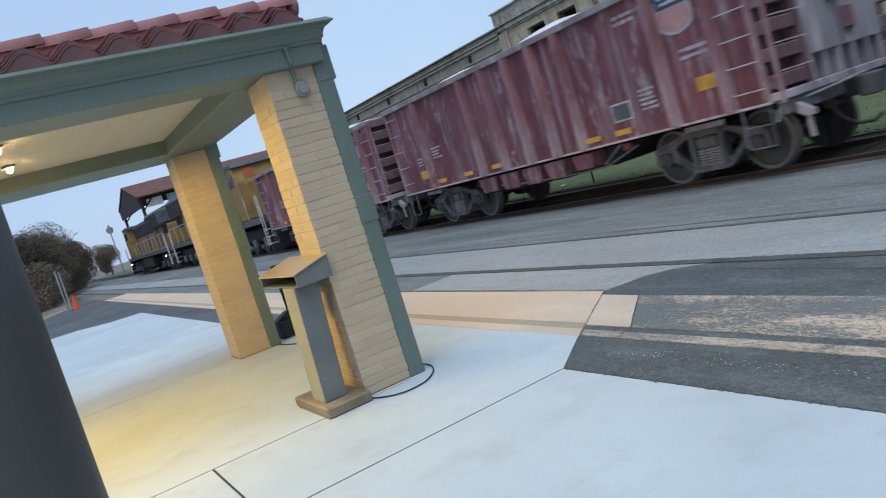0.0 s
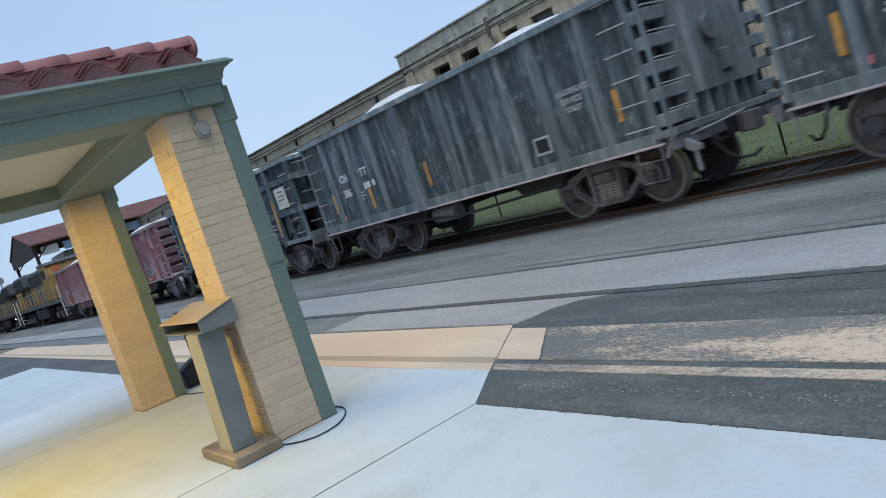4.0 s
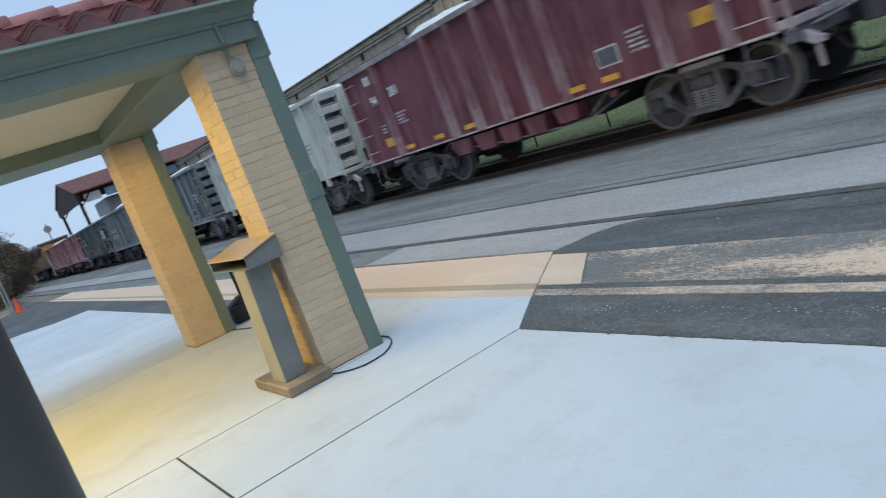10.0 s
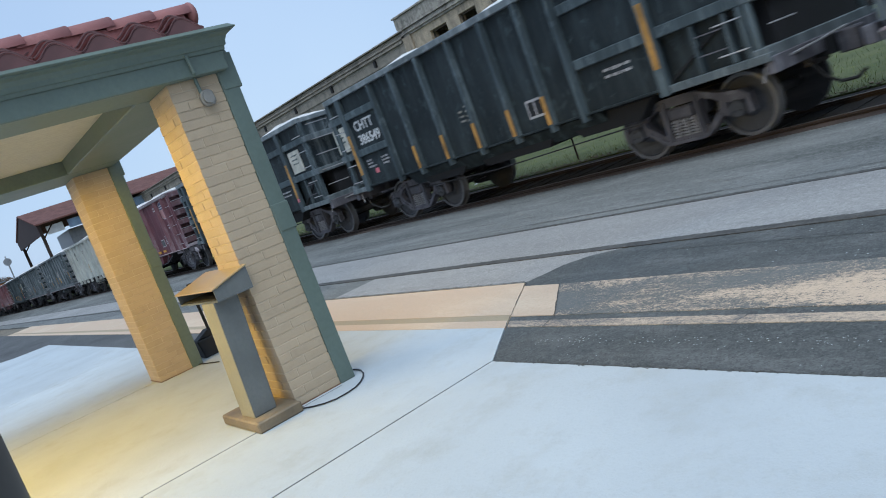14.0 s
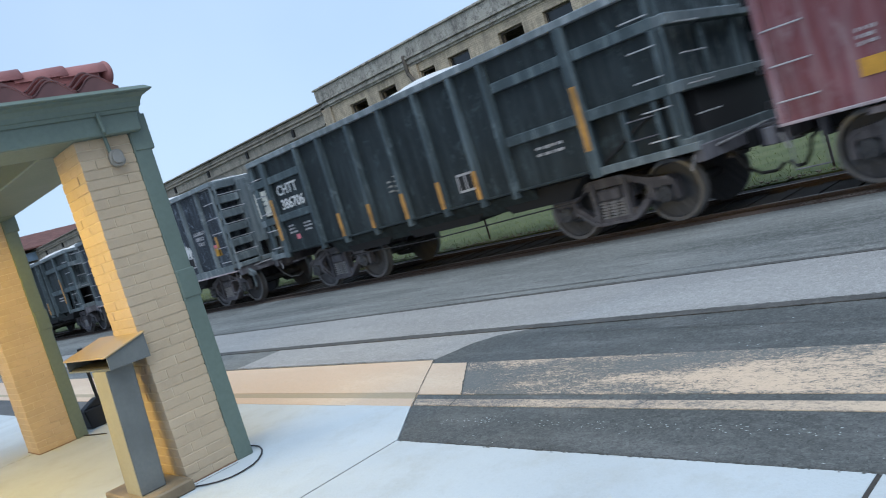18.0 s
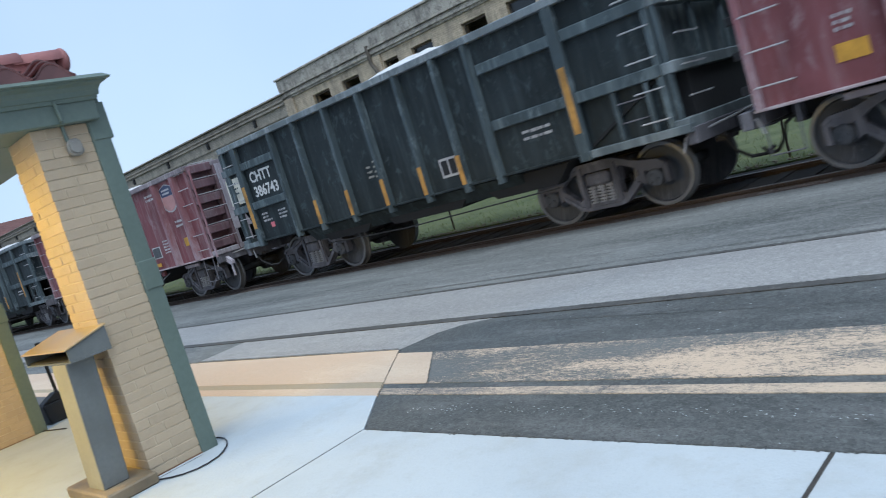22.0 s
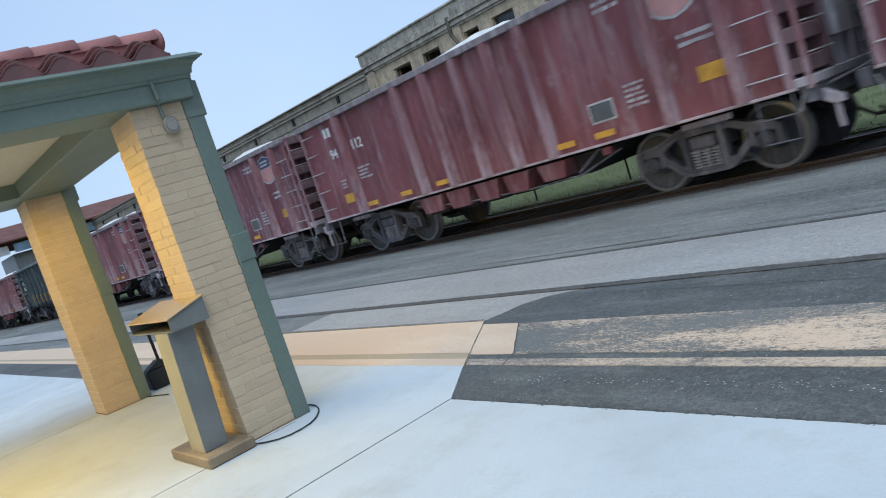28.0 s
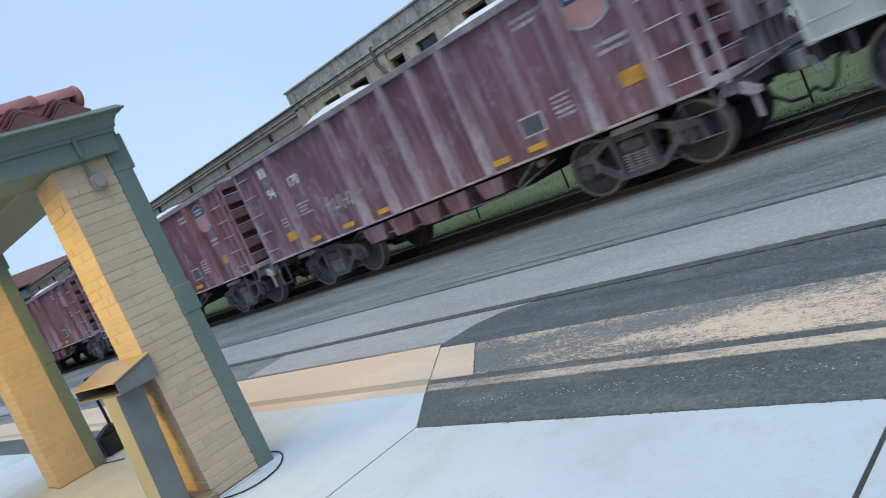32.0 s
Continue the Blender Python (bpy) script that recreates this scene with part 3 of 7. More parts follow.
crack("crack_asphalt", [(-70, 7.62), (-30, 7.5), (-12, 7.72), (-6.5, 7.35), (-3.2, 7.6), (4, 7.3)], 0.010, "groove", 0.45)

# pale chips scattered on the fresh asphalt
verts, faces = [], []
rng = random.Random(8)
for i in range(700):
    x, y = rng.uniform(-4.0, 7.0), 3.26 + rng.gauss(0, 0.035) if i % 3 else rng.uniform(2.95, 5.2)
    w, d, k = rng.uniform(0.003, 0.010), rng.uniform(0.0012, 0.0035), len(verts)
    verts += [(x - w, y, 0.0005), (x, y - d, 0.0005), (x + w, y + d * 0.3, 0.0005), (x + w * 0.2, y + d, 0.0005), (x, y, 0.003)]
    faces += [(k, k + 1, k + 4), (k + 1, k + 2, k + 4), (k + 2, k + 3, k + 4), (k + 3, k, k + 4)]
me = bpy.data.meshes.new("stone_chips")
me.from_pydata(verts, [], faces)
me.materials.append(M["concrete"])
tagged(new("stone_chips", me), "pale stone chips scattered on dark asphalt", "gravel", kind="stuff")

# crumbs of asphalt along the edge of the concrete
verts, faces = [], []
for i in range(2200):
    x, y = rng.uniform(-4.1, 6.0), 2.916 + rng.gauss(0, 0.010)
    w, d, k = rng.uniform(0.003, 0.02), rng.uniform(0.001, 0.004), len(verts)
    z = 0.0065 if y < 2.908 else -0.0015
    verts += [(x - w, y, z), (x, y - d, z), (x + w, y + d * 0.3, z), (x + w * 0.2, y + d, z), (x, y, z + 0.004)]
    faces += [(k, k + 1, k + 4), (k + 1, k + 2, k + 4), (k + 2, k + 3, k + 4), (k + 3, k, k + 4)]
me = bpy.data.meshes.new("asphalt_crumbs")
me.from_pydata(verts, [], faces)
me.materials.append(M["asphalt_new"])
tagged(new("asphalt_crumbs", me), "dark asphalt crumbs along the concrete edge", "gravel", kind="stuff")

# concrete platform: separate slabs with open joints
platform = thing("platform", pose(0, 0, 0), "pale concrete platform paving in large slabs with dark joints", "paving", kind="structure")
bm = bmesh.new()
prism(bm, [(-26, -30), (60, -30), (60, 2.9), (-4.16, 2.9), (-4.63, 3.44), (-9.62, 3.44), (-9.62, 2.83), (-23.6, 2.77)], "z", -0.3, 0.0035)
part("bedding", bm, "joint_dirt", platform)
xs = [-25.5, -13.86, -9.672, -5.475, -4.147, -1.15, 1.85, 4.85, 7.85, 10.85]
for i, (a, b) in enumerate(zip(xs, xs[1:])):
    rows = [-9.24, -6.24, -3.24, 0.76, 2.915] if -5.6 < a < -4.2 else [-9.24, -6.24, -3.24, -0.6, 2.915] if a > -4.2 else [-9.24, -6.24, -3.24, -0.4, 3.462 if a > -9.7 else 2.86]
    for c, d in zip(rows, rows[1:]):
        g = 0.0095 if a < -9.0 else 0.0085 if a < -5.0 else 0.011
        bm = bmesh.new()
        if d > 2.9 and -5.6 < a < -4.2:
            pts = [(a + g, c + g), (b - g, c + g), (b - 0.004, 2.92), (-4.622, 3.462), (a + g, 3.462)]
        elif a == xs[0]:
            pts = [(a + g - 0.35, c + g), (b - g, c + g), (b - g, d - g), (-23.85, d - 0.06), (-24.25, 1.9), (a + g, c + 1.5)] if d > 1.9 else [(a + g - 0.35, c + g), (b - g, c + g), (b - g, d - g), (a + g + 0.2, d - g)]
        else:
            pts = [(a + g, c + g), (b - g, c + g), (b - g, d - g), (a + g, d - g)]
        prism(bm, pts, "z", -0.03, 0.006, 0.0012)
        part("slab", bm, "concrete", platform)
part("slab", box(bmesh.new(), -5.484, -5.466, 2.40, 3.460, -0.03, 0.0058), "concrete", platform)
slab("side_asphalt", [(-60, -30), (-26.1, -30), (-24.6, 1.5), (-24.2, 1.95), (-23.9, 2.78), (-9.68, 2.845), (-9.68, 3.468), (-60, 3.468)], -0.3, -0.006, "asphalt_lot", "grey asphalt lot beyond the platform", "road")

# ---- the track ----
track = thing("track", pose(0, TRACK_Y, 0), "rusty railway track on dark ballast", "track", kind="structure")
bm = bmesh.new()
prism(bm, [(-1.08, -0.4), (1.85, -0.4), (1.75, -0.03), (-1.05, -0.03)], "x", -260, 260)
part("ballast", bm, "ballast", track)
bm = bmesh.new()
box(bm, -260, 260, -1.07, -0.80, -0.25, 0.004)
part("crossing_plank", bm, "plank", track, "dark rust-stained timber plank")
for y in (-0.753, 0.753):
    bm = bmesh.new()
    prism(bm, [(y - 0.07, -0.10), (y + 0.07, -0.10), (y + 0.07, -0.085), (y + 0.012, -0.07), (y + 0.012, 0.02), (y + 0.036, 0.03), (y + 0.036, 0.055), (y - 0.036, 0.055), (y - 0.036, 0.03), (y - 0.012, 0.02), (y - 0.012, -0.07), (y - 0.07, -0.085)], "x", -260, 260)
    part("rail", bm, "rail", track)
    bm = bmesh.new()
    box(bm, -260, 260, y - 0.03, y + 0.03, 0.0552, 0.06)
    part("rail_head", bm, "rail_top", track)
bm = bmesh.new()
box(bm, -0.11, 0.11, -0.72, 1.5, -0.2, -0.015)
tie_mesh = part("tie", bm, "tie", track)
tie_mesh.matrix_basis = pose(-40, 0, 0)
for i in range(1, 120):
    share("tie", tie_mesh.data, track, pose(-40 + i * 0.52, 0, 0))
for word, x in (("NO", -3.94), ("TRESPASSING", -3.71)):
    lettering(word, 0.108, "plank_faded", track, pose(x, -1.01, 0.006), "stencil_lettering").scale = (1.0, 1.9, 1)

# gravel and litter along the grass edge
bm = bmesh.new()
rng = random.Random(5)
for i in range(900):
    x, y, r = rng.uniform(-30, 8), 12.45 + abs(rng.gauss(0, 0.16)), rng.uniform(0.012, 0.035)
    bmesh.ops.create_icosphere(bm, subdivisions=1, radius=r, matrix=Matrix.Translation((x, y, r * 0.5)) @ Matrix.Diagonal((1.3, 1, 0.6, 1)))
tagged(part("gravel", bm, "dirt"), "brown stones scattered along the grass edge", "gravel", kind="stuff")
verts, faces = [], []
for i in range(26000):
    x, y = rng.uniform(-32, 8), 12.5 + rng.random() ** 1.7 * 12
    h, a, w = rng.uniform(0.02, 0.07) * (2.4 if rng.random() < 0.12 else 1), rng.uniform(0, 6.28), rng.uniform(0.003, 0.009)
    dx, dy = math.cos(a) * w, math.sin(a) * w
    lx, ly = rng.uniform(-0.06, 0.06), rng.uniform(-0.06, 0.06)
    n = len(verts)
    verts += [(x - dx, y - dy, 0), (x + dx, y + dy, 0), (x + lx, y + ly, h)]
    faces.append((n, n + 1, n + 2))
me = bpy.data.meshes.new("grass")
me.from_pydata(verts, [], faces)
me.materials.append(M["grass_blade"])
tagged(new("grass", me), "short uneven green grass", "grass", kind="stuff")
for x, y, s in ((-2.4, 13.4, 0.11), (-3.2, 13.15, 0.07), (-1.3, 13.3, 0.13), (-9.5, 13.0, 0.06), (-17, 13.6, 0.08)):
    bm = bmesh.new()
    prism(bm, [(-s, -s * 0.5), (s * 0.2, -s * 0.7), (s, -s * 0.1), (s * 0.6, s * 0.5), (-s * 0.5, s * 0.6)], "z", 0.0, s * 0.35, s * 0.05)
    ob = tagged(part("litter", bm, "litter"), "crumpled white litter on the grass", "litter", "litter on the verge")
    ob.matrix_basis = pose(x, y, 0.0, 4, -6, x * 40)
# short posts on the verge
for i, x in enumerate((-20.2, -17.6, -15.0, -12.4, -9.7, -7.15, -4.6, -2.0, 0.6)):
    post = thing("fence_post", pose(x, 13.0, 0), "thin rusty fence post on the grass verge", "post", "verge posts")
    bm = bmesh.new()
    rod(bm, (0, 0, -0.1), (0, 0, 0.62), 0.022, 8)
    part("pole", bm, "rail", post)
    bm = bmesh.new()
    rod(bm, (0, 0, 0.62), (0, 0, 0.64), 0.026, 8)
    part("cap", bm, "rail", post)

# ---- the shelter ----
BEAM_Z, CEIL_Z = 2.585, 2.75


def pillar(x0, x1, y0, y1, trim_side=True):
    p = thing("brick_pillar", pose(x0, y0, 0), "tan painted brick pillar with green trim on its street side", "pillar", "shelter pillars")
    w, d = x1 - x0, y1 - y0
    bm = bmesh.new()
    box(bm, 0.0056, w - 0.0056, 0.0056, d - 0.0056, 0.0, BEAM_Z)
    part("core", bm, "mortar", p)
    n, pitch = 36, BEAM_Z / 36
    rng = random.Random(int(abs(x0 * 100)))
    for i in range(n):
        z0, z1 = i * pitch + (0.004 if i else 0.014), (i + 1) * pitch - 0.003
        cut = w * (0.5 if i % 2 else rng.choice((0.27, 0.72)))
        cuty = d * (rng.choice((0.26, 0.73)) if i % 2 else 0.5)
        for a, b, c, e in ((0, cut - 0.003, 0, cuty - 0.003), (cut + 0.003, w, 0, cuty - 0.003), (0, cut - 0.003, cuty + 0.003, d), (cut + 0.003, w, cuty + 0.003, d)):
            bm = bmesh.new()
            j = [rng.uniform(-0.001, 0.0035) for _ in range(4)]
            box(bm, a + (j[0] if a == 0 else 0), b - (j[1] if b == w else 0), c + (j[2] if c == 0 else 0), e - (j[3] if e == d else 0), z0 + rng.uniform(0, 0.0012), z1, 0.0024)
            part("brick", bm, "brick", p)
    bm = bmesh.new()
    box(bm, -0.003, w + 0.003, -0.003, d + 0.0008, 0.0, 0.0135)
    part("base_bed", bm, "base_bed", p, "rust-brown bedding at the pillar foot")
    if trim_side:
        for a, b, c, e, name in ((-0.0, w * 0.72, d - 0.001, d + 0.135, "trim_board"),):
            bm = bmesh.new()
            box(bm, w - 0.22, w + 0.012, c, e, 0.006, BEAM_Z + 0.16, 0.006)
            part(name, bm, "green", p, "green painted trim board")
        bm = bmesh.new()
        box(bm, w - 0.232, w + 0.02, d + 0.0045, d + 0.147, 1.30, 1.52, 0.006)
        part("trim_joint", bm, "green", p)
        bm = bmesh.new()
        box(bm, w - 0.235, w + 0.02, d + 0.0045, d + 0.158, 2.445, BEAM_Z + 0.13, 0.006)
        part("trim_block", bm, "green", p)
    return p


pillar(-6.0, -5.52, 2.02, 2.42)
pillar(-9.90, -9.42, 2.02, 2.42)
pillar(-6.0, -5.52, -2.6, -2.2, False)
pillar(-9.90, -9.42, -2.6, -2.2, False)

roof = thing("shelter_roof", pose(0, 0, 0), "green timber shelter roof with red clay tiles and a pale ceiling", "roof", kind="structure")
X0, X1, Y0, Y1 = -9.97, -5.44, -2.75, 2.50
for name, b in (("beam", (X1 - 0.51, X1, Y0, Y1)), ("beam", (X0, X0 + 0.97, Y0, Y1)), ("beam", (X0 + 0.972, X1 - 0.512, 1.90, Y1)), ("beam", (X0 + 0.972, X1 - 0.512, Y0, Y0 + 0.5))):
    bm = bmesh.new()
    box(bm, *b, BEAM_Z, BEAM_Z + 0.20, 0.008)
    part(name, bm, "green", roof)
bm = bmesh.new()
box(bm, X0 + 0.9, X1 - 0.45, Y0 + 0.45, 1.95, CEIL_Z, CEIL_Z + 0.03)
part("ceiling_panel", bm, "ceiling", roof, "pale painted ceiling boards")
for i in range(33):
    bm = bmesh.new()
    x = X0 + 0.978 + i * 0.0915
    box(bm, x, x + 0.0865, Y0 + 0.503, 1.897, CEIL_Z - 0.012, CEIL_Z - 0.001, 0.003)
    part("ceiling_board", bm, "ceiling", roof)
# crown moulding, stepped, round the four sides
profile = [(0.0, 2.722), (0.014, 2.724), (0.02, 2.748), (0.032, 2.752), (0.04, 2.785), (0.06, 2.815), (0.095, 2.83), (0.10, 2.842), (0.13, 2.842), (0.136, 2.85), (0.09, 2.884), (0.0, 2.888)]
bm = bmesh.new()
rings = [[bm.verts.new((x, y, z)) for x, y in ((X1 + 0.003 + p, Y1 + 0.003 + p * 0.76), (X0 - 0.003 - p, Y1 + 0.003 + p * 0.76), (X0 - 0.003 - p, Y0 - 0.003 - p), (X1 + 0.003 + p, Y0 - 0.003 - p))] for p, z in profile]
for lo_, hi_ in zip(rings, rings[1:] + rings[:1]):
    for k in range(4):
        bm.faces.new((lo_[k], lo_[(k + 1) % 4], hi_[(k + 1) % 4], hi_[k]))
bmesh.ops.recalc_face_normals(bm, faces=bm.faces)
part("cornice", bm, "green", roof)
bm = bmesh.new()
prism(bm, [(X1 + 0.08, 2.89), (X1 - 0.12, 2.97), (X1 - 0.30, 3.0), (X1 - 0.6, 2.95), (X0 + 0.2, 2.95), (X0, 2.862)], "y", Y0, Y1 - 0.14)
part("roof_deck", bm, "wood_old", roof)


def barrel(length, r0, r1, up=True, n=9, thick=0.014):
    """A half-round clay tile, lying along x, tapering."""
    bm = bmesh.new()
    sgn = 1 if up else -1
    outer, inner = [], []
    for x, r in ((0, r0), (length, r1)):
        for rr, store in ((r, outer), (r - thick, inner)):
            store.append([bm.verts.new((x, rr * math.cos(math.pi * i / (n - 1)), sgn * rr * math.sin(math.pi * i / (n - 1)))) for i in range(n)])
    for s in (outer, inner):
        for i in range(n - 1):
            bm.faces.new((s[0][i], s[0][i + 1], s[1][i + 1], s[1][i]))
    for k in (0, 1):
        for i in range(n - 1):
            bm.faces.new((outer[k][i], inner[k][i], inner[k][i + 1], outer[k][i + 1]))
    bmesh.ops.recalc_face_normals(bm, faces=bm.faces)
    return bm


PITCH = 0.29


def wave_tile(length, high, thick):
    """A waved clay tile, one crest wide, its nose at x = 0."""
    bm = bmesh.new()
    n = 15
    ys_ = [-PITCH / 2 + (PITCH - 0.003) * i / (n - 1) for i in range(n)]
    zs_ = [high * (0.5 + 0.5 * math.cos(2 * math.pi * y / PITCH)) ** 0.75 for y in ys_]
    rows = [[bm.verts.new((x, y, z + dz)) for y, z in zip(ys_, zs_)] for x, dz in ((0, 0.0), (length, -0.012), (length, -0.012 - thick), (0, -thick))]
    for a, b in ((0, 1), (1, 2), (2, 3), (3, 0)):
        for i in range(n - 1):
            bm.faces.new((rows[a][i], rows[a][i + 1], rows[b][i + 1], rows[b][i])).material_index = 1 if a == 3 else 0
    bmesh.ops.recalc_face_normals(bm, faces=bm.faces)
    return bm


def nose_plug(high):
    """The plug in a tile's hollow, dark for the shade there, set back under its nose."""
    bm = bmesh.new()
    ys_ = [-PITCH / 2 + PITCH * i / 14 for i in range(15)]
    top = [(y, max(high * (0.5 + 0.5 * math.cos(2 * math.pi * y / PITCH)) ** 0.75 - 0.014, -0.01)) for y in ys_]
    prism(bm, top + [(PITCH / 2, -0.03), (-PITCH / 2, -0.03)], "x", 0.006, 0.05)
    return bm


cover = part("roof_tile", wave_tile(0.34, 0.105, 0.012), "tile", roof, smooth=True)
plug = part("tile_plug", nose_plug(0.105), "tile_plug", roof)
upper = part("upper_tile", wave_tile(0.26, 0.10, 0.015), "tile", roof, smooth=True)
# nose edges take the same painted shade
for ob in (cover, upper):
    ob.data.materials.append(M["tile_plug"])
cap_tile = part("ridge_tile", barrel(0.36, 0.090, 0.082, n=15), "tile", roof, smooth=True)
TX, TY = X1 + 0.10, 2.24
rng = random.Random(11)
for col in range(17):
    y = TY - col * PITCH
    m = pose(TX, y, 2.898, 0, 14, 180)
    if col == 0:
        cover.matrix_basis = plug.matrix_basis = m
    else:
        share("roof_tile", cover.data, roof, m)
        share("tile_plug", plug.data, roof, m)
    for row in range(1, 4):
        m = pose(TX - row * 0.078 + rng.uniform(-0.008, 0.008), y + rng.uniform(-0.008, 0.008), 2.902 + row * 0.036, rng.uniform(-1.5, 1.5), 15, 180 + rng.uniform(-1.5, 1.5))
        if col == 0 and row == 1:
            upper.matrix_basis = m
        else:
            share("upper_tile", upper.data, roof, m)
for col in range(17):
    m = pose(TX - 0.30 + rng.uniform(-0.006, 0.006), TY + 0.22 - col * 0.30, 3.075 + rng.uniform(-0.005, 0.005), 0, 2.4 + rng.uniform(-0.9, 0.9), -90 + rng.uniform(-1.2, 1.2))
    if col == 0:
        cap_tile.matrix_basis = m
    else:
        share("ridge_tile", cap_tile.data, roof, m)
bm = bmesh.new()
bmesh.ops.create_uvsphere(bm, u_segments=16, v_segments=10, radius=0.092, matrix=pose(TX - 0.30, TY + 0.215, 3.073) @ Matrix.Diagonal((1, 0.5, 1, 1)))
part("ridge_end", bm, "tile", roof, smooth=True)
bm = bmesh.new()
box(bm, TX - 0.37, TX - 0.235, Y0, TY + 0.14, 2.9, 3.07)
part("ridge_bed", bm, "tile", roof)
# bulbs in the ceiling; the rear two are unseen, added to spread warm light
for x, y, watts in ((-8.15, 0.30, 84), (-6.95, 0.22, 70), (-7.80, -1.75, 124), (-6.95, -1.80, 124)):
    lamp = thing("ceiling_lamp", pose(x, y, CEIL_Z - 0.008), "bare warm bulb in a round ceiling holder, lit", "lamp", "shelter lamps")
    bm = bmesh.new()
    rod(bm, (0, 0, -0.03), (0, 0, 0), 0.06, 16)
    part("holder", bm, "grey_box", lamp)
    bm = bmesh.new()
    bmesh.ops.create_uvsphere(bm, u_segments=14, v_segments=8, radius=0.027, matrix=Matrix.Translation((0, 0, -0.055)))
    part("bulb", bm, "bulb", lamp, smooth=True)
    ld = bpy.data.lights.new("bulb_light", "SPOT")
    ld.spot_size, ld.spot_blend = radians(178), 0.16
    ld.energy, ld.color, ld.shadow_soft_size = watts, (1.0, 0.65, 0.088), 0.05
    new("bulb_light", ld).matrix_basis = pose(x, y, CEIL_Z - 0.13)

# outlet box with conduit on the pillar
box_ob = thing("junction_box", pose(-5.516, 2.27, 2.42), "grey electrical box with conduit on the brick pillar", "electrical box")
bm = bmesh.new()
prism(bm, [(-0.05, -0.035), (-0.025, -0.06), (0.035, -0.06), (0.058, -0.03), (0.05, 0.045), (0.02, 0.065), (-0.03, 0.06), (-0.055, 0.02)], "x", 0.0, 0.045, 0.008)
part("box", bm, "grey_box", box_ob)
bm = bmesh.new()
rod(bm, (0.045, 0.0, 0.0), (0.062, 0.0, 0.0), 0.042, 14)
part("cover", bm, "grey_box", box_ob)
bm = bmesh.new()
tube(bm, [(0.02, -0.03, 0.05), (0.02, -0.035, 0.165), (0.10, -0.055, 0.19), (0.10, -0.065, 0.32)], 0.014, 8)
part("conduit", bm, "green", box_ob)

# lectern-like information stand
stand = thing("lectern", pose(-6.13, 1.63, 0.006), "dark grey metal lectern with a slanted open-fronted top", "lectern")
bm = bmesh.new()
box(bm, 0, 0.77, 0, 0.37, 0, 0.085, 0.012)
part("base", bm, "lectern_base", stand, "rust-stained foot plate tinted with lamplight")
bm = bmesh.new()
prism(bm, [(0.06, 0.086), (0.24, 0.086), (0.292, 0.995), (0.10, 0.995)], "x", 0.335, 0.61, 0.006)
part("column", bm, "lectern", stand)
# thin sheet: the lamp's light on this side is put into its colour
bm = bmesh.new()
prism(bm, [(0.055, 0.087), (0.0595, 0.087), (0.0995, 0.994), (0.095, 0.994)], "x", 0.337, 0.608)
part("side_panel", bm, "lamplit_cream", stand, "thin pale sheet in the colour of the lamplit column side")
head = bmesh.new()
H0, H1 = -0.24, 0.68
box(head, H0, H1, 0.11, 0.40, 0.995, 1.007)
part("head_floor", head, "lectern", stand)
for a in (H0, H1 - 0.012):
    bm = bmesh.new()
    prism(bm, [(0.11, 1.008), (0.40, 1.008), (0.40, 1.165), (0.11, 1.085)], "x", a, a + 0.012)
    part("head_side", bm, "lectern", stand)
bm = bmesh.new()
box(bm, H0 + 0.013, H1 - 0.013, 0.388, 0.40, 1.008, 1.16)
part("head_back", bm, "lectern", stand)
bm = bmesh.new()
prism(bm, [(0.095, 1.084), (0.41, 1.170), (0.41, 1.182), (0.095, 1.096)], "x", H0 - 0.012, H1 + 0.012, 0.003)
part("head_lid", bm, "lectern_top", stand, "slanted lid coloured with the lamp's yellow light")
# near-black sheet carries the shade inside the open head
bm = bmesh.new()
box(bm, H0 + 0.014, H1 - 0.014, 0.13, 0.386, 1.009, 1.016)
part("head_lining", bm, "black", stand)

# lobby dustpan behind the far pillar
pan_ob = thing("dustpan", pose(-9.62, 2.85, 0.006), "black upright lobby dustpan with a long handle", "dustpan")
bm = bmesh.new()
prism(bm, [(-0.18, 0.0), (0.18, 0.0), (0.21, 0.235), (-0.21, 0.235)], "x", -0.25, 0.0, 0.012)
prism(bm, [(-0.20, 0.2355), (0.20, 0.2355), (0.03, 0.33), (-0.03, 0.33)], "x", -0.2, -0.03, 0.01)
part("pan", bm, "black", pan_ob)
bm = bmesh.new()
tube(bm, [(-0.06, 0.0, 0.30), (-0.04, -0.01, 0.55), (0.0, -0.03, 0.90)], 0.02, 8)
part("handle", bm, "black", pan_ob)
bm = bmesh.new()
rod(bm, (0.0, -0.03, 0.90), (0.003, -0.032, 0.95), 0.03, 10)
part("grip", bm, "black", pan_ob)

# cable loop on the paving
cable = bmesh.new()
loop = [(-5.40, 2.01), (-5.31, 2.05), (-5.23, 2.11), (-5.18, 2.19), (-5.175, 2.28), (-5.20, 2.38), (-5.26, 2.46), (-5.35, 2.54), (-5.45, 2.60), (-5.56, 2.64), (-5.66, 2.645), (-5.75, 2.61)]
tube(cable, [(x, y, 0.016) for x, y in loop], 0.006, 7)
tagged(part("cable", cable, "rubber"), "black cable looped on the concrete beside the pillar", "cable")
bm = bmesh.new()
tube(bm, [(-9.42, 2.50, 0.014), (-9.2, 2.545, 0.014), (-8.95, 2.60, 0.014)], 0.007, 6)
tagged(part("cable", bm, "rubber"), "thin dark cable on the concrete by the far pillar", "cable")

# dark post close to the camera
near = thing("dark_post", pose(-1.131, -0.083, 0.006), "dark grey painted round post on the platform", "post")
bm = bmesh.new()
rod(bm, (0, 0, 0), (0, 0, 2.9), 0.12, 40)
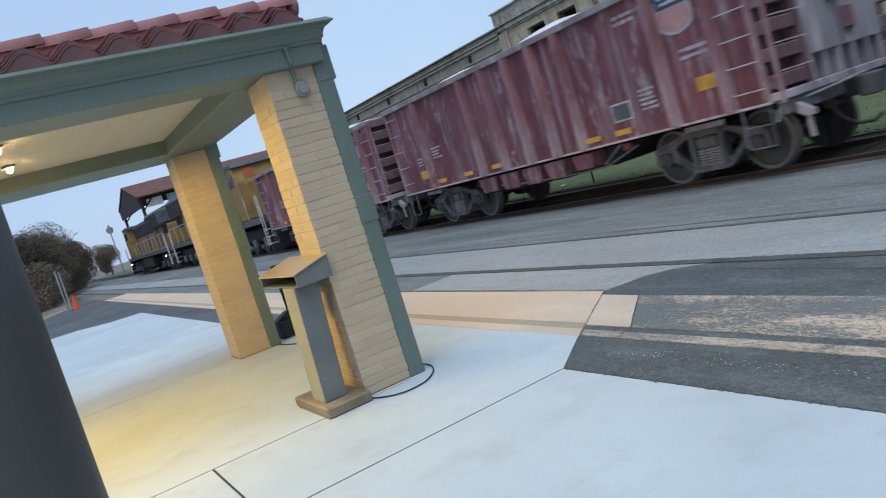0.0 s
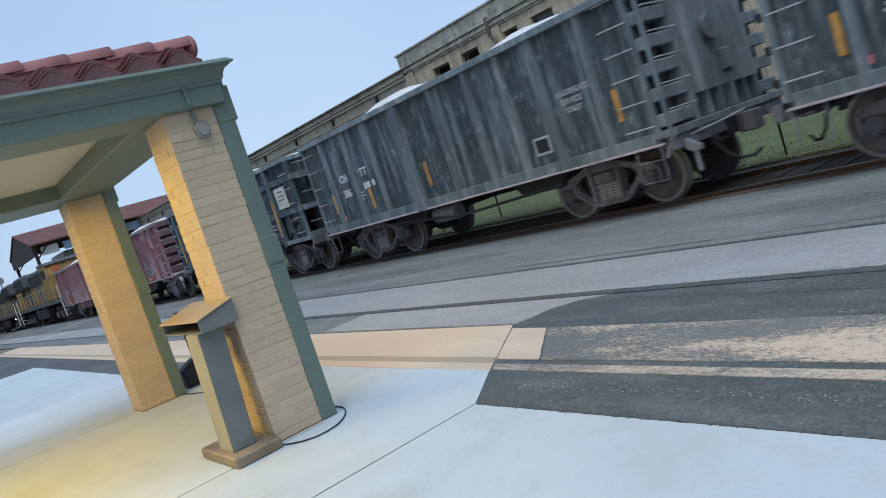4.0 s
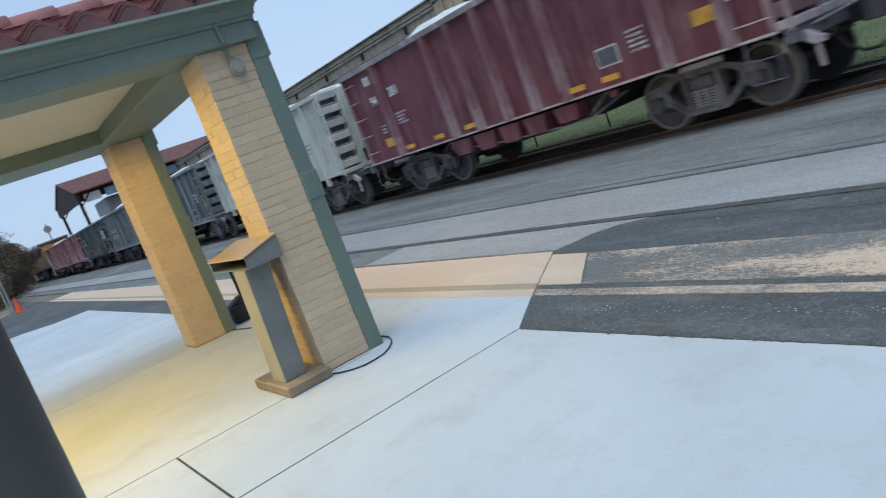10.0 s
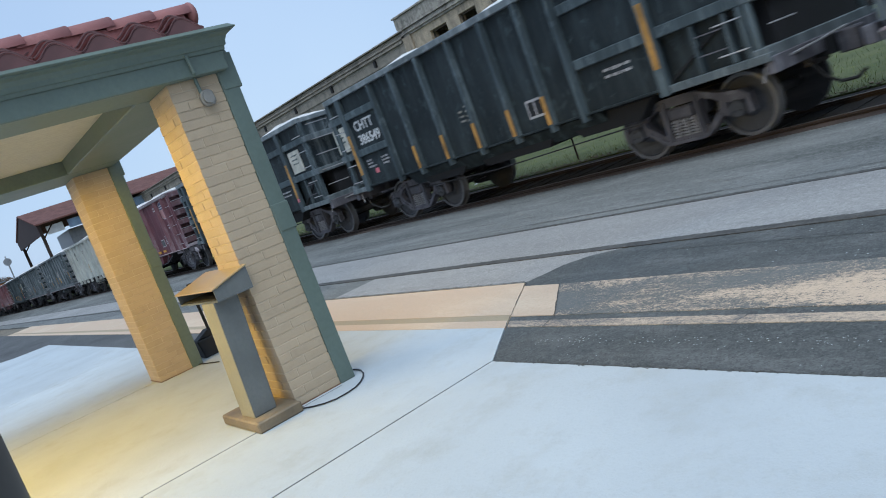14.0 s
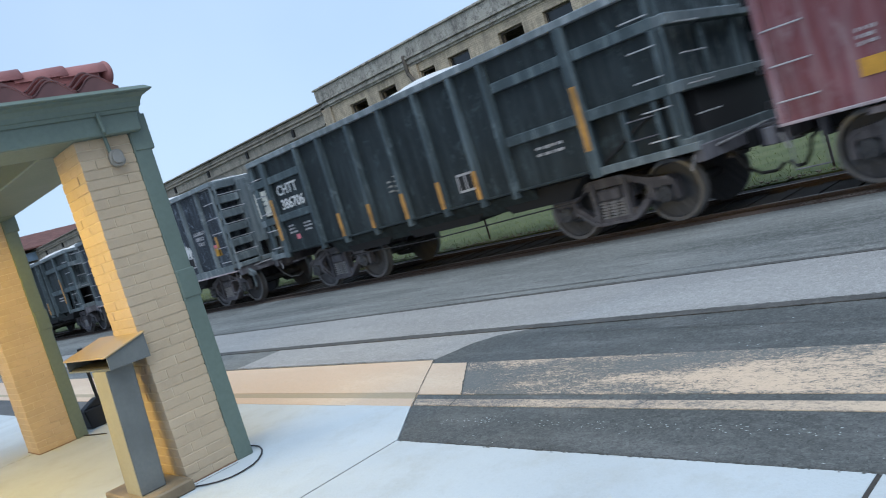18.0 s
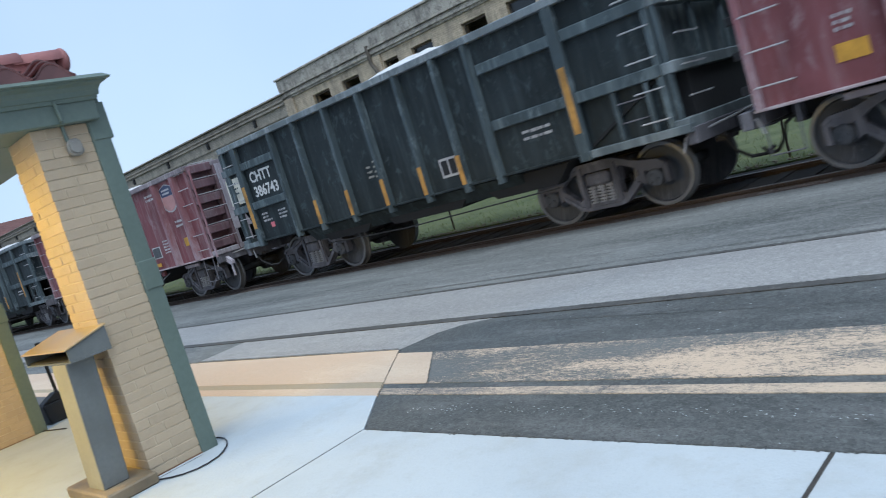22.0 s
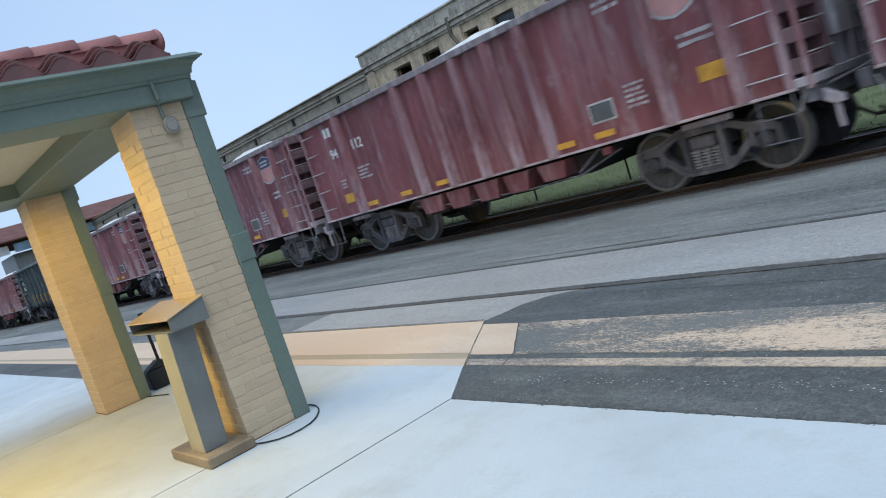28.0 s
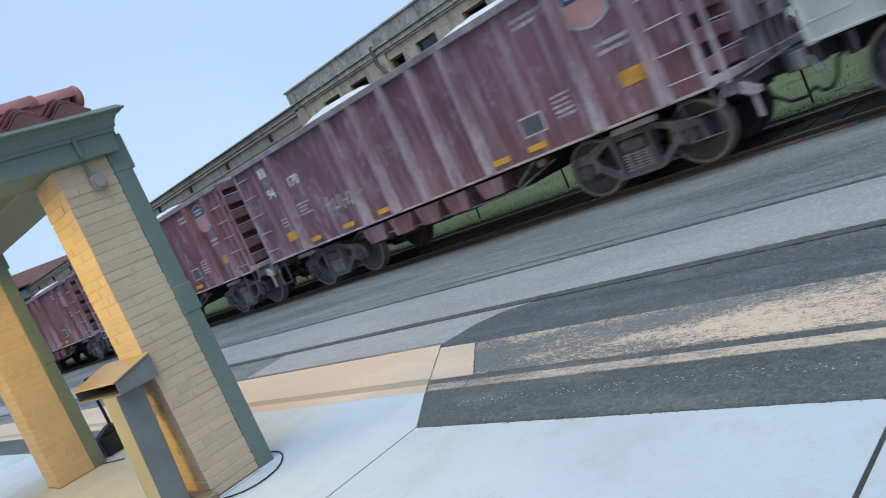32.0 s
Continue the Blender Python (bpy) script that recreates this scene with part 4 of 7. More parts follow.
part("shaft", bm, "post", near, smooth=True)
bm = bmesh.new()
rod(bm, (0, 0, 0), (0, 0, 0.012), 0.125, 40)
part("base_plate", bm, "post", near)


# ---- the train ----
LEN, HALF, SILL, TOP = 11.05, 1.55, 1.06, 3.14
SPEED = 6.0
WHEELSETS = []
R_WHEEL = 0.457


def cut_plate(bm, outer, holes, y0, y1):
    """A plate in the xz plane with holes, from y0 to y1."""
    tmp = bmesh.new()
    edges = []
    for loop in (outer, *holes):
        vs = [tmp.verts.new((a, 0, b)) for a, b in loop]
        edges += [tmp.edges.new((vs[k], vs[(k + 1) % len(vs)])) for k in range(len(vs))]
    tmp.verts.index_update()
    rim = [(e.verts[0].index, e.verts[1].index) for e in edges]
    bmesh.ops.triangle_fill(tmp, use_beauty=True, edges=edges)
    tmp.verts.index_update()
    near = [bm.verts.new((v.co.x, y0, v.co.z)) for v in tmp.verts]
    far = [bm.verts.new((v.co.x, y1, v.co.z)) for v in tmp.verts]
    made = []
    for f in tmp.faces:
        ids = [v.index for v in f.verts]
        made.append(bm.faces.new([near[k] for k in ids]))
        made.append(bm.faces.new([far[k] for k in ids[::-1]]))
    for a, b in rim:
        made.append(bm.faces.new((near[a], near[b], far[b], far[a])))
    tmp.free()
    bmesh.ops.recalc_face_normals(bm, faces=made)
    return bm


SIDE = [(0, 0.885), (0.30, 0.88), (0.50, 0.81), (0.72, 0.74), (1.00, 0.71), (1.10, 0.63), (1.11, 0.37), (1.03, 0.36), (1.03, 0.585), (0.75, 0.585), (0.75, 0.37), (0.67, 0.42), (0.40, 0.205), (0.30, 0.175)]
SIDE = SIDE + [(-a, b) for a, b in SIDE[:0:-1]]
SPRING_HOLE = [(-0.24, 0.27), (0.24, 0.27), (0.24, 0.74), (-0.24, 0.74)]
ARM_HOLE = [(0.34, 0.36), (0.40, 0.33), (0.64, 0.53), (0.66, 0.61), (0.56, 0.68), (0.38, 0.75), (0.34, 0.71)]


def make_truck(parent, x):
    """A two-axle freight truck: cast side frames, springs, bolster and wheelsets."""
    bm = box(bmesh.new(), x - 0.2, x + 0.2, -1.1, 1.1, 0.535, 0.72, 0.03)
    box(bm, x - 0.28, x + 0.28, -0.8, 0.8, 0.50, 0.82, 0.02)
    t = part("truck_bolster", bm, "truck", parent)
    for s in (-1, 1):
        y0, y1 = sorted((s * 0.93, s * 1.05))
        bm = bmesh.new()
        cut_plate(bm, [(x + a, b) for a, b in SIDE], [[(x + a, b) for a, b in SPRING_HOLE], [(x + a, b) for a, b in ARM_HOLE], [(x - a, b) for a, b in ARM_HOLE]], y0, y1)
        o0, o1 = sorted((s * 1.052, s * 1.085))
        # raised flanges along the casting's edges
        for k in (-1, 1):
            prism(bm, [(x + k * a, b) for a, b in ((0.0, 0.175), (0.30, 0.175), (0.40, 0.205), (0.67, 0.42), (0.63, 0.46), (0.37, 0.255), (0.28, 0.225), (0.0, 0.225))], "y", o0, o1)
            prism(bm, [(x + k * a, b) for a, b in ((0.0, 0.885), (0.30, 0.88), (0.50, 0.81), (0.72, 0.74), (1.0, 0.71), (1.10, 0.63), (1.06, 0.60), (0.98, 0.665), (0.70, 0.695), (0.48, 0.765), (0.29, 0.835), (0.0, 0.84))], "y", o0, o1)
            box(bm, *sorted((x + k * 0.255, x + k * 0.325)), o0, o1, 0.23, 0.835)
            box(bm, *sorted((x + k * 0.77, x + k * 1.01)), y0 + 0.015, y1 - 0.015, 0.565, 0.60)
        part("side_frame", bm, "truck", t)
        bm = bmesh.new()
        for i in range(6):
            z = 0.272 + i * 0.044
            for dx in (-0.16, 0.0, 0.16):
                rod(bm, (x + dx, s * 1.0, z), (x + dx, s * 1.0, z + 0.026), 0.079, 10)
                rod(bm, (x + dx, s * 1.0, z + 0.026), (x + dx, s * 1.0, z + 0.044), 0.045, 6)
        part("spring", bm, "truck_spring", t)
    for dx in (-0.89, 0.89):
        bm = bmesh.new()
        rod(bm, (0, -0.95, 0), (0, 0.95, 0), 0.075, 10)
        for s in (-1, 1):
            turned(bm, [(s * 0.675, 0.20), (s * 0.665, 0.482), (s * 0.70, 0.482), (s * 0.71, 0.462), (s * 0.80, R_WHEEL), (s * 0.805, 0.405), (s * 0.768, 0.385), (s * 0.745, 0.19), (s * 0.79, 0.15), (s * 0.79, 0.09)], (0, 0), 36)
        for s in (-1, 1):
            turned(bm, [(s * 0.95, 0.125), (s * 1.075, 0.125), (s * 1.095, 0.10), (s * 1.10, 0.05)], (0, 0), 16)
            for k in range(3):
                a = k * 2.094
                rod(bm, (0.06 * math.cos(a), s * 1.095, 0.06 * math.sin(a)), (0.06 * math.cos(a), s * 1.125, 0.06 * math.sin(a)), 0.02, 6)
        for f in bm.faces:
            if min(math.hypot(v.co.x, v.co.z) for v in f.verts) > 0.404:
                f.material_index = 1
        w = part("wheelset", bm, "wheel", t, "dark steel wheelset with worn bright rims")
        w.data.materials.append(M["wheel_rim"])
        w.matrix_parent_inverse = Matrix.Translation((x + dx, 0, R_WHEEL))
    # brake beams and shoes between the wheels
    bm = bmesh.new()
    for k in (-1, 1):
        rod(bm, (x + k * 0.36, -0.72, 0.36), (x + k * 0.36, 0.72, 0.36), 0.035, 6)
        for s in (-1, 1):
            prism(bm, [(x + k * 0.36, 0.28), (x + k * 0.42, 0.28), (x + k * 0.44, 0.44), (x + k * 0.40, 0.56), (x + k * 0.36, 0.56)], "y", s * 0.75 - 0.045, s * 0.75 + 0.045)
    part("brake_beam", bm, "under", t)
    return t


def rungs(parent, x0, x1, zs, y, material="grab", name="grab_iron"):
    for z in zs:
        bm = bmesh.new()
        s = -1 if y < 0 else 1
        tube(bm, [(x0, y, z), (x0, y + s * 0.06, z), (x1, y + s * 0.06, z), (x1, y, z)], 0.011, 5)
        part(name, bm, material, parent)


def gravel_heap(parent, seed, peaks):
    bm = bmesh.new()
    nx, ny = 56, 9
    rng = random.Random(seed)
    grid = []
    for i in range(nx + 1):
        row = []
        for j in range(ny + 1):
            x, y = 0.35 + (LEN - 0.7) * i / nx, -1.38 + 2.76 * j / ny
            h = max(0.96 * a - ((x - c) / w) ** 2 * a for c, w, a in peaks)
            h = max(h, -0.25) * (1 - abs(y / 1.5) ** 2.5) - 0.08
            h += 0.035 * noise.noise((x * 3.1 + seed, y * 3.3, seed)) + rng.uniform(-0.012, 0.012)
            row.append(bm.verts.new((x, y, TOP + h)))
        grid.append(row)
    for i in range(nx):
        for j in range(ny):
            bm.faces.new((grid[i][j], grid[i + 1][j], grid[i + 1][j + 1], grid[i][j + 1]))
    return part("gravel_load", bm, "stone", parent, "heaped pale crushed stone")


def coupler(parent, x, s):
    """Draft-gear pocket, shank and knuckle, the hanging air hose and the lifting lever."""
    bm = bmesh.new()
    box(bm, *sorted((x, x + s * 0.16)), -0.24, 0.24, 0.66, 1.02, 0.02)
    box(bm, *sorted((x + s * 0.16, x + s * 0.52)), -0.075, 0.075, 0.77, 0.93, 0.02)
    prism(bm, [(x + s * a, b * s) for a, b in ((0.44, -0.10), (0.60, -0.17), (0.76, -0.15), (0.78, -0.06), (0.66, -0.02), (0.66, 0.07), (0.74, 0.12), (0.70, 0.19), (0.52, 0.17), (0.44, 0.10))], "z", 0.70, 1.0, 0.02)
    part("coupler", bm, "truck", parent)
    bm = bmesh.new()
    tube(bm, [(x + s * 0.1, -0.42, 0.78), (x + s * 0.22, -0.41, 0.70), (x + s * 0.30, -0.36, 0.50), (x + s * 0.44, -0.25, 0.36), (x + s * 0.60, -0.12, 0.34), (x + s * 0.70, -0.05, 0.42)], 0.026, 7)
    part("air_hose", bm, "rubber", parent)
    bm = bmesh.new()
    tube(bm, [(x + s * 0.10, -1.46, 0.72), (x + s * 0.16, -1.44, 0.90), (x + s * 0.30, -1.30, 0.93), (x + s * 0.42, -0.5, 0.98), (x + s * 0.60, -0.06, 1.04)], 0.016, 6)
    part("uncoupling_lever", bm, "grab", parent, "bent pale steel lever")


def body_shell(c, skin, rib, chord, ribs, rib_w, rib_d, foot=0.0, low=0.0, bays=None):
    """The open box: side sheets, posts, top chord, end sheets, floor, side sill. bays: x of the posts past which the lower half is open framing."""
    for s in (-1, 1):
        y0, y1 = sorted((s * (HALF - 0.10), s * (HALF - 0.085)))
        part("side_sheet", box(bmesh.new(), bays[0] if bays else 0, bays[1] if bays else LEN, y0, y1, SILL - low, TOP), skin, c)
        if bays:
            part("bay_sheet", box(bmesh.new(), 0, bays[0] - 0.002, y0, y1, SILL + 0.70, TOP), skin, c)
            part("bay_sheet", box(bmesh.new(), bays[1] + 0.002, LEN, y0, y1, SILL + 0.70, TOP), skin, c)
            part("bay_sheet", box(bmesh.new(), bays[1] + 0.002, LEN - 0.02, *sorted((s * (HALF - 0.17), s * (HALF - 0.16))), SILL - 0.05, SILL + 0.70), skin, c)
        bm = bmesh.new()
        y0, y1 = sorted((s * (HALF - 0.16), s * (HALF + 0.02)))
        box(bm, -0.03, LEN + 0.03, y0, y1, TOP - 0.02, TOP + 0.10, 0.012)
        part("top_chord", bm, chord, c)
        bm = bmesh.new()
        y0, y1 = sorted((s * (HALF - 0.12), s * (HALF - 0.01)))
        box(bm, -0.01, LEN + 0.01, y0, y1, SILL - 0.032 - low, SILL + 0.004 - low, 0.006)
        part("side_sill", bm, "sill_dust" if foot < 0.1 else skin, c)
        for x in ribs:
            bm = bmesh.new()
            w = rib_w
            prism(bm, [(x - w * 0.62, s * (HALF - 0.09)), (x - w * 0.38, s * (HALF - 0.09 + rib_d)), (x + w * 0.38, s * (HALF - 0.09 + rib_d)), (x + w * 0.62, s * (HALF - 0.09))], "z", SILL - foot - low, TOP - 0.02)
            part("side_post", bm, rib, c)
        for x in (0.045, LEN - 0.045):
            bm = bmesh.new()
            box(bm, x - 0.05, x + 0.05, *sorted((s * (HALF - 0.10), s * (HALF - 0.02))), SILL - 0.05, TOP - 0.02, 0.008)
            part("corner_post", bm, rib, c)
    for x, s in ((0.10, -1), (LEN - 0.10, 1)):
        bm = bmesh.new()
        box(bm, x - 0.008, x + 0.008, -HALF + 0.1, HALF - 0.1, SILL + (0.68 if bays else -0.02), TOP)
        part("end_sheet", bm, "black_dusty" if skin == "black_car" else skin, c)
        bm = bmesh.new()
        box(bm, x - 0.09, x + 0.09, -HALF + 0.16, HALF - 0.16, TOP - 0.02, TOP + 0.10, 0.012)
        part("end_chord", bm, chord, c)
        bm = bmesh.new()
        box(bm, x - 0.07 + s * 0.25, x + 0.07 + s * 0.25, -HALF + 0.05, HALF - 0.05, SILL - 0.26, SILL - 0.04, 0.012)
        part("end_sill", bm, "truck", c)
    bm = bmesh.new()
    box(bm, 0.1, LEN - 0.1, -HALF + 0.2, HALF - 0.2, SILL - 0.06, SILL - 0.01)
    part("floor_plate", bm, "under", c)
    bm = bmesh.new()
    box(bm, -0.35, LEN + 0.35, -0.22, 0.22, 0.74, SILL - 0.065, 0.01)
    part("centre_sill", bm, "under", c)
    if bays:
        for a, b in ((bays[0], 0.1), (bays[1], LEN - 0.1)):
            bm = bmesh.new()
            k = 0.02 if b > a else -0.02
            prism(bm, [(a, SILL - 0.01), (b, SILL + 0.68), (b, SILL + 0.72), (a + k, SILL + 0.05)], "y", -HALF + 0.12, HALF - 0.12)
            # solid fill: the bay's shade put into a near-black block
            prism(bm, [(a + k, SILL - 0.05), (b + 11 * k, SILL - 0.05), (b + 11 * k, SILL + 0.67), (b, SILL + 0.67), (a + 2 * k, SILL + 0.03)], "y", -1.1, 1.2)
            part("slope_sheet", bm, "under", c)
    for x, s in ((0.12, -1), (LEN - 0.12, 1)):
        coupler(c, x, s)
    for x in (1.62, LEN - 1.62):
        make_truck(c, x)


def ladder_end(c, skin, rib, side=1):
    """The end face: pockets between horizontal steps at the near corner, plain sheet beyond, rungs on both."""
    x = LEN - 0.02
    for k in range(6):
        z = SILL + 0.10 + k * 0.37
        bm = bmesh.new()
        box(bm, x, x + 0.245, -HALF + 0.06, -HALF + 0.62, z, z + 0.19, 0.014)
        part("end_step", bm, {"maroon": "step_dusty", "black_dusty": "black_end"}.get(skin, rib), c)
    # on the grey car a darker backing carries the pockets' shade
    bm = bmesh.new()
    box(bm, x - 0.02, x - 0.003, -HALF + 0.03, -HALF + 0.70, SILL - 0.05, TOP - 0.02)
    part("step_back", bm, "step_dusty" if skin == "maroon" else "truck" if skin == "grey_car" else "black_dusty", c)
    bm = bmesh.new()
    box(bm, x, x + 0.27, -HALF + 0.635, -HALF + 0.70, SILL - 0.1, TOP - 0.04, 0.01)
    part("end_post", bm, "step_dusty" if skin == "maroon" else rib, c)
    bm = bmesh.new()
    box(bm, x + 0.18, x + 0.25, -HALF + 0.02, -HALF + 0.058, SILL - 0.1, TOP - 0.04, 0.008)
    part("end_post", bm, rib, c)
    dusty = {"maroon": "end_dusty", "black_dusty": "black_end"}.get(skin, skin)
    bm = bmesh.new()
    box(bm, x + 0.235, x + 0.25, -HALF + 0.705, HALF - 0.56, SILL + 0.42, TOP - 0.02)
    part("end_panel", bm, dusty, c)
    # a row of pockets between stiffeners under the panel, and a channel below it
    # near-black sheet puts the shade of these pockets into its colour
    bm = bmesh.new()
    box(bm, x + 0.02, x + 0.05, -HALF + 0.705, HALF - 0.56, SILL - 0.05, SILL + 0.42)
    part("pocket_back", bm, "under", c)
    for k in range(6):
        y = -HALF + 0.71 + k * (2 * HALF - 1.31) / 5.2
        bm = bmesh.new()
        box(bm, x + 0.055, x + 0.248, y, y + 0.075, SILL + 0.06, SILL + 0.418, 0.008)
        part("end_stiffener", bm, dusty, c)
    bm = bmesh.new()
    box(bm, x, x + 0.27, -HALF + 0.04, HALF - 0.04, SILL - 0.06, SILL + 0.055, 0.012)
    part("end_channel", bm, dusty, c)
    for y, z0, z1 in ((-0.55, SILL + 0.42, TOP - 0.1), (0.45, SILL + 0.42, TOP - 0.1)):
        bm = bmesh.new()
        prism(bm, [(x + 0.25, y - 0.09), (x + 0.31, y - 0.05), (x + 0.31, y + 0.05), (x + 0.25, y + 0.09)], "z", z0, z1)
        part("end_stiffener", bm, dusty, c)
    bm = bmesh.new()
    turned(bm, [(0.0, 0.02), (0.0, 0.19), (0.03, 0.205), (0.05, 0.19), (0.05, 0.16), (0.02, 0.15), (0.02, 0.02)], (0, 0), 18)
    bmesh.ops.transform(bm, matrix=pose(x + 0.36, -0.1, SILL + 1.30, 0, 0, 90), verts=bm.verts)
    part("brake_wheel", bm, "truck", c, "dull round hand-brake wheel")
    bm = bmesh.new()
    rod(bm, (x + 0.25, -0.1, SILL + 1.30), (x + 0.37, -0.1, SILL + 1.30), 0.03, 8)
    rod(bm, (x + 0.30, -0.1, SILL + 1.28), (x + 0.30, -0.05, SILL - 0.02), 0.014, 6)
    part("brake_shaft", bm, "truck", c)
    # pale lever bracket hanging under the corner
    bm = bmesh.new()
    prism(bm, [(x - 0.06, SILL - 0.06), (x + 0.10, SILL - 0.06), (x + 0.46, SILL - 0.28), (x + 0.46, SILL - 0.35), (x + 0.34, SILL - 0.35), (x + 0.02, SILL - 0.17)], "y", -HALF + 0.22, -HALF + 0.30)
    box(bm, x + 0.33, x + 0.39, -HALF + 0.24, -HALF + 0.27, SILL - 0.64, SILL - 0.35)
    part("lever_bracket", bm, dusty, c, "dust-grey bracket and hanging strap")
    for k in range(6):
        z = SILL + 0.10 + k * 0.37
        bm = bmesh.new()
        box(bm, x, x + 0.245, HALF - 0.55, HALF - 0.06, z, z + 0.19, 0.014)
        part("end_step", bm, {"maroon": "step_dusty", "black_dusty": "black_end"}.get(skin, rib), c)
    for k in range(6):
        z = SILL + 0.32 + k * 0.37
        bm = bmesh.new()
        tube(bm, [(x + 0.29, -HALF + 0.03, z), (x + 0.32, -HALF + 0.03, z), (x + 0.32, -HALF + 0.66, z), (x + 0.28, -HALF + 0.66, z)], 0.011, 5)
        part("grab_iron", bm, "grab", c)
    rungs(c, LEN - 0.55, LEN - 0.05, [SILL + 0.15 + k * 0.38 for k in range(6)], -HALF + 0.075)
    bm = bmesh.new()
    tube(bm, [(LEN - 0.5, -HALF + 0.04, SILL - 0.05), (LEN - 0.5, -HALF + 0.02, 0.42), (LEN - 0.05, -HALF + 0.02, 0.42), (LEN - 0.05, -HALF + 0.04, SILL - 0.05)], 0.013, 6)
    tube(bm, [(LEN - 0.5, -HALF + 0.03, 0.72), (LEN - 0.05, -HALF + 0.03, 0.72)], 0.011, 6)
    part("step_stirrup", bm, "truck", c)
    # hand-brake housing on the end
    bm = bmesh.new()
    box(bm, x + 0.251, x + 0.31, 0.05, 0.30, SILL + 0.62, SILL + 0.95, 0.02)
    part("brake_housing", bm, rib, c)


def front_end(c):
    rungs(c, 0.06, 0.50, [SILL + 0.2 + k * 0.42 for k in range(5)], -HALF + 0.075)
    bm = bmesh.new()
    tube(bm, [(0.06, -HALF + 0.05, SILL - 0.05), (0.06, -HALF + 0.03, 0.45), (0.45, -HALF + 0.03, 0.45), (0.45, -HALF + 0.05, SILL - 0.05)], 0.013, 6)
    part("step_stirrup", bm, "truck", c)
    for k in range(5):
        bm = bmesh.new()
        z = SILL + 0.15 + k * 0.42
        box(bm, -0.13, 0.09, -HALF + 0.1, HALF - 0.1, z, z + 0.11, 0.01)
        part("end_step", bm, "under", c)


def plate(c, name, material, x0, x1, z0, z1, y=-1.47, label=""):
    bm = bmesh.new()
    box(bm, x0, x1, y - 0.004, y + 0.012, z0, z1)
    return part(name, bm, material, c, label)


def bars(c, x, z, n, w, h=0.045, gap=0.075, y=-1.47, material="white_dim", seed=1):
    """Small stencilled lines, too small to read."""
    rng = random.Random(seed)
    bm = bmesh.new()
    for i in range(n):
        ww = w * rng.uniform(0.6, 1.0)
        at = x
        while at < x + ww:
            k = rng.uniform(0.4, 1.0) * h
            box(bm, at, at + k, y - 0.003, y + 0.012, z - i * gap + rng.uniform(0, 0.25) * h, z - i * gap + h)
            at += k + rng.choice((0.2, 0.25, 0.8)) * h
    tagged(part("stencil_patch", bm, material, c), kind="stuff")


def hopper_u():
    c = thing("maroon_hopper_car", pose(0, 0, 0), "maroon ribbed open hopper car heaped with pale stone", "rail car", "train")
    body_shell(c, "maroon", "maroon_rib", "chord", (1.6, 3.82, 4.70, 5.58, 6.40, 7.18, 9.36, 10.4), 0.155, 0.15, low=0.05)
    ladder_end(c, "maroon", "maroon_rib")
    front_end(c)
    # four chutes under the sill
    # near-black block imitates the shade between and behind them
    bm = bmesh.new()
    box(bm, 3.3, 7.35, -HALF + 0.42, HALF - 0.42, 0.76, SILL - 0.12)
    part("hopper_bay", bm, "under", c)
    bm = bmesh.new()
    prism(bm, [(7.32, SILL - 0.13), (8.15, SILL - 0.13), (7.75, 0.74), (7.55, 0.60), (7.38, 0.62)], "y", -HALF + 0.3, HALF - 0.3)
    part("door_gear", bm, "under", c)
    bm = bmesh.new()
    tube(bm, [(3.2, -HALF + 0.2, 0.80), (4.6, -HALF + 0.12, 0.66), (6.4, -HALF + 0.12, 0.60), (7.5, -HALF + 0.14, 0.62), (8.3, -HALF + 0.2, 0.86)], 0.016, 6)
    tube(bm, [(7.45, -HALF + 0.16, 0.66), (7.95, -HALF + 0.16, 0.95)], 0.022, 6)
    part("brake_pipe", bm, "truck", c)
    bm = bmesh.new()
    box(bm, 8.02, 8.18, -HALF + 0.10, -HALF + 0.2, SILL - 0.24, SILL - 0.115, 0.02)
    part("bracket", bm, "maroon", c)
    for x in (0.92, 9.42):
        bm = bmesh.new()
        box(bm, x, x + 0.72, -HALF + 0.10, -HALF + 0.16, SILL - 0.20, SILL - 0.114, 0.01)
        part("jacking_pad", bm, "chord", c)
    for x0, x1, z in ((3.46, 4.16, 0.62), (4.30, 4.96, 0.60), (5.10, 5.72, 0.60), (5.86, 6.46, 0.61), (6.70, 7.30, 0.66)):
        bm = bmesh.new()
        d = (x1 - x0) * 0.13
        prism(bm, [(x0, SILL - 0.128), (x1, SILL - 0.128), (x1 - d, z), (x0 + d, z)], "y", -HALF + 0.06, HALF - 0.06)
        part("hopper_chute", bm, "maroon", c)
        bm = bmesh.new()
        box(bm, x0 + d - 0.02, x1 - d + 0.02, -HALF + 0.2, HALF - 0.2, z - 0.05, z - 0.005)
        part("chute_door", bm, "under", c)
    for x in (1.85, 3.05, 4.2, 7.3, 8.06):
        plate(c, "reflector", "yellow", x, x + 0.36, SILL + 0.035, SILL + 0.125, -HALF + 0.0, "yellow reflector strip")
    plate(c, "yellow_plate", "yellow", 0.96, 1.30, SILL + 0.22, SILL + 0.42)
    plate(c, "yellow_plate", "yellow", 9.88, 10.28, SILL + 0.36, SILL + 0.57)
    plate(c, "tag", "pink", 1.56, 1.68, SILL + 0.24, SILL + 0.36, -HALF - 0.006)
    plate(c, "tag", "pink", 9.30, 9.42, SILL + 0.37, SILL + 0.47, -HALF - 0.006)
    plate(c, "consolidated_stencil", "white_dim", 8.02, 8.48, SILL + 0.25, SILL + 0.56)
    plate(c, "stencil_panel", "loco_grey", 8.05, 8.45, SILL + 0.28, SILL + 0.53, -1.476)
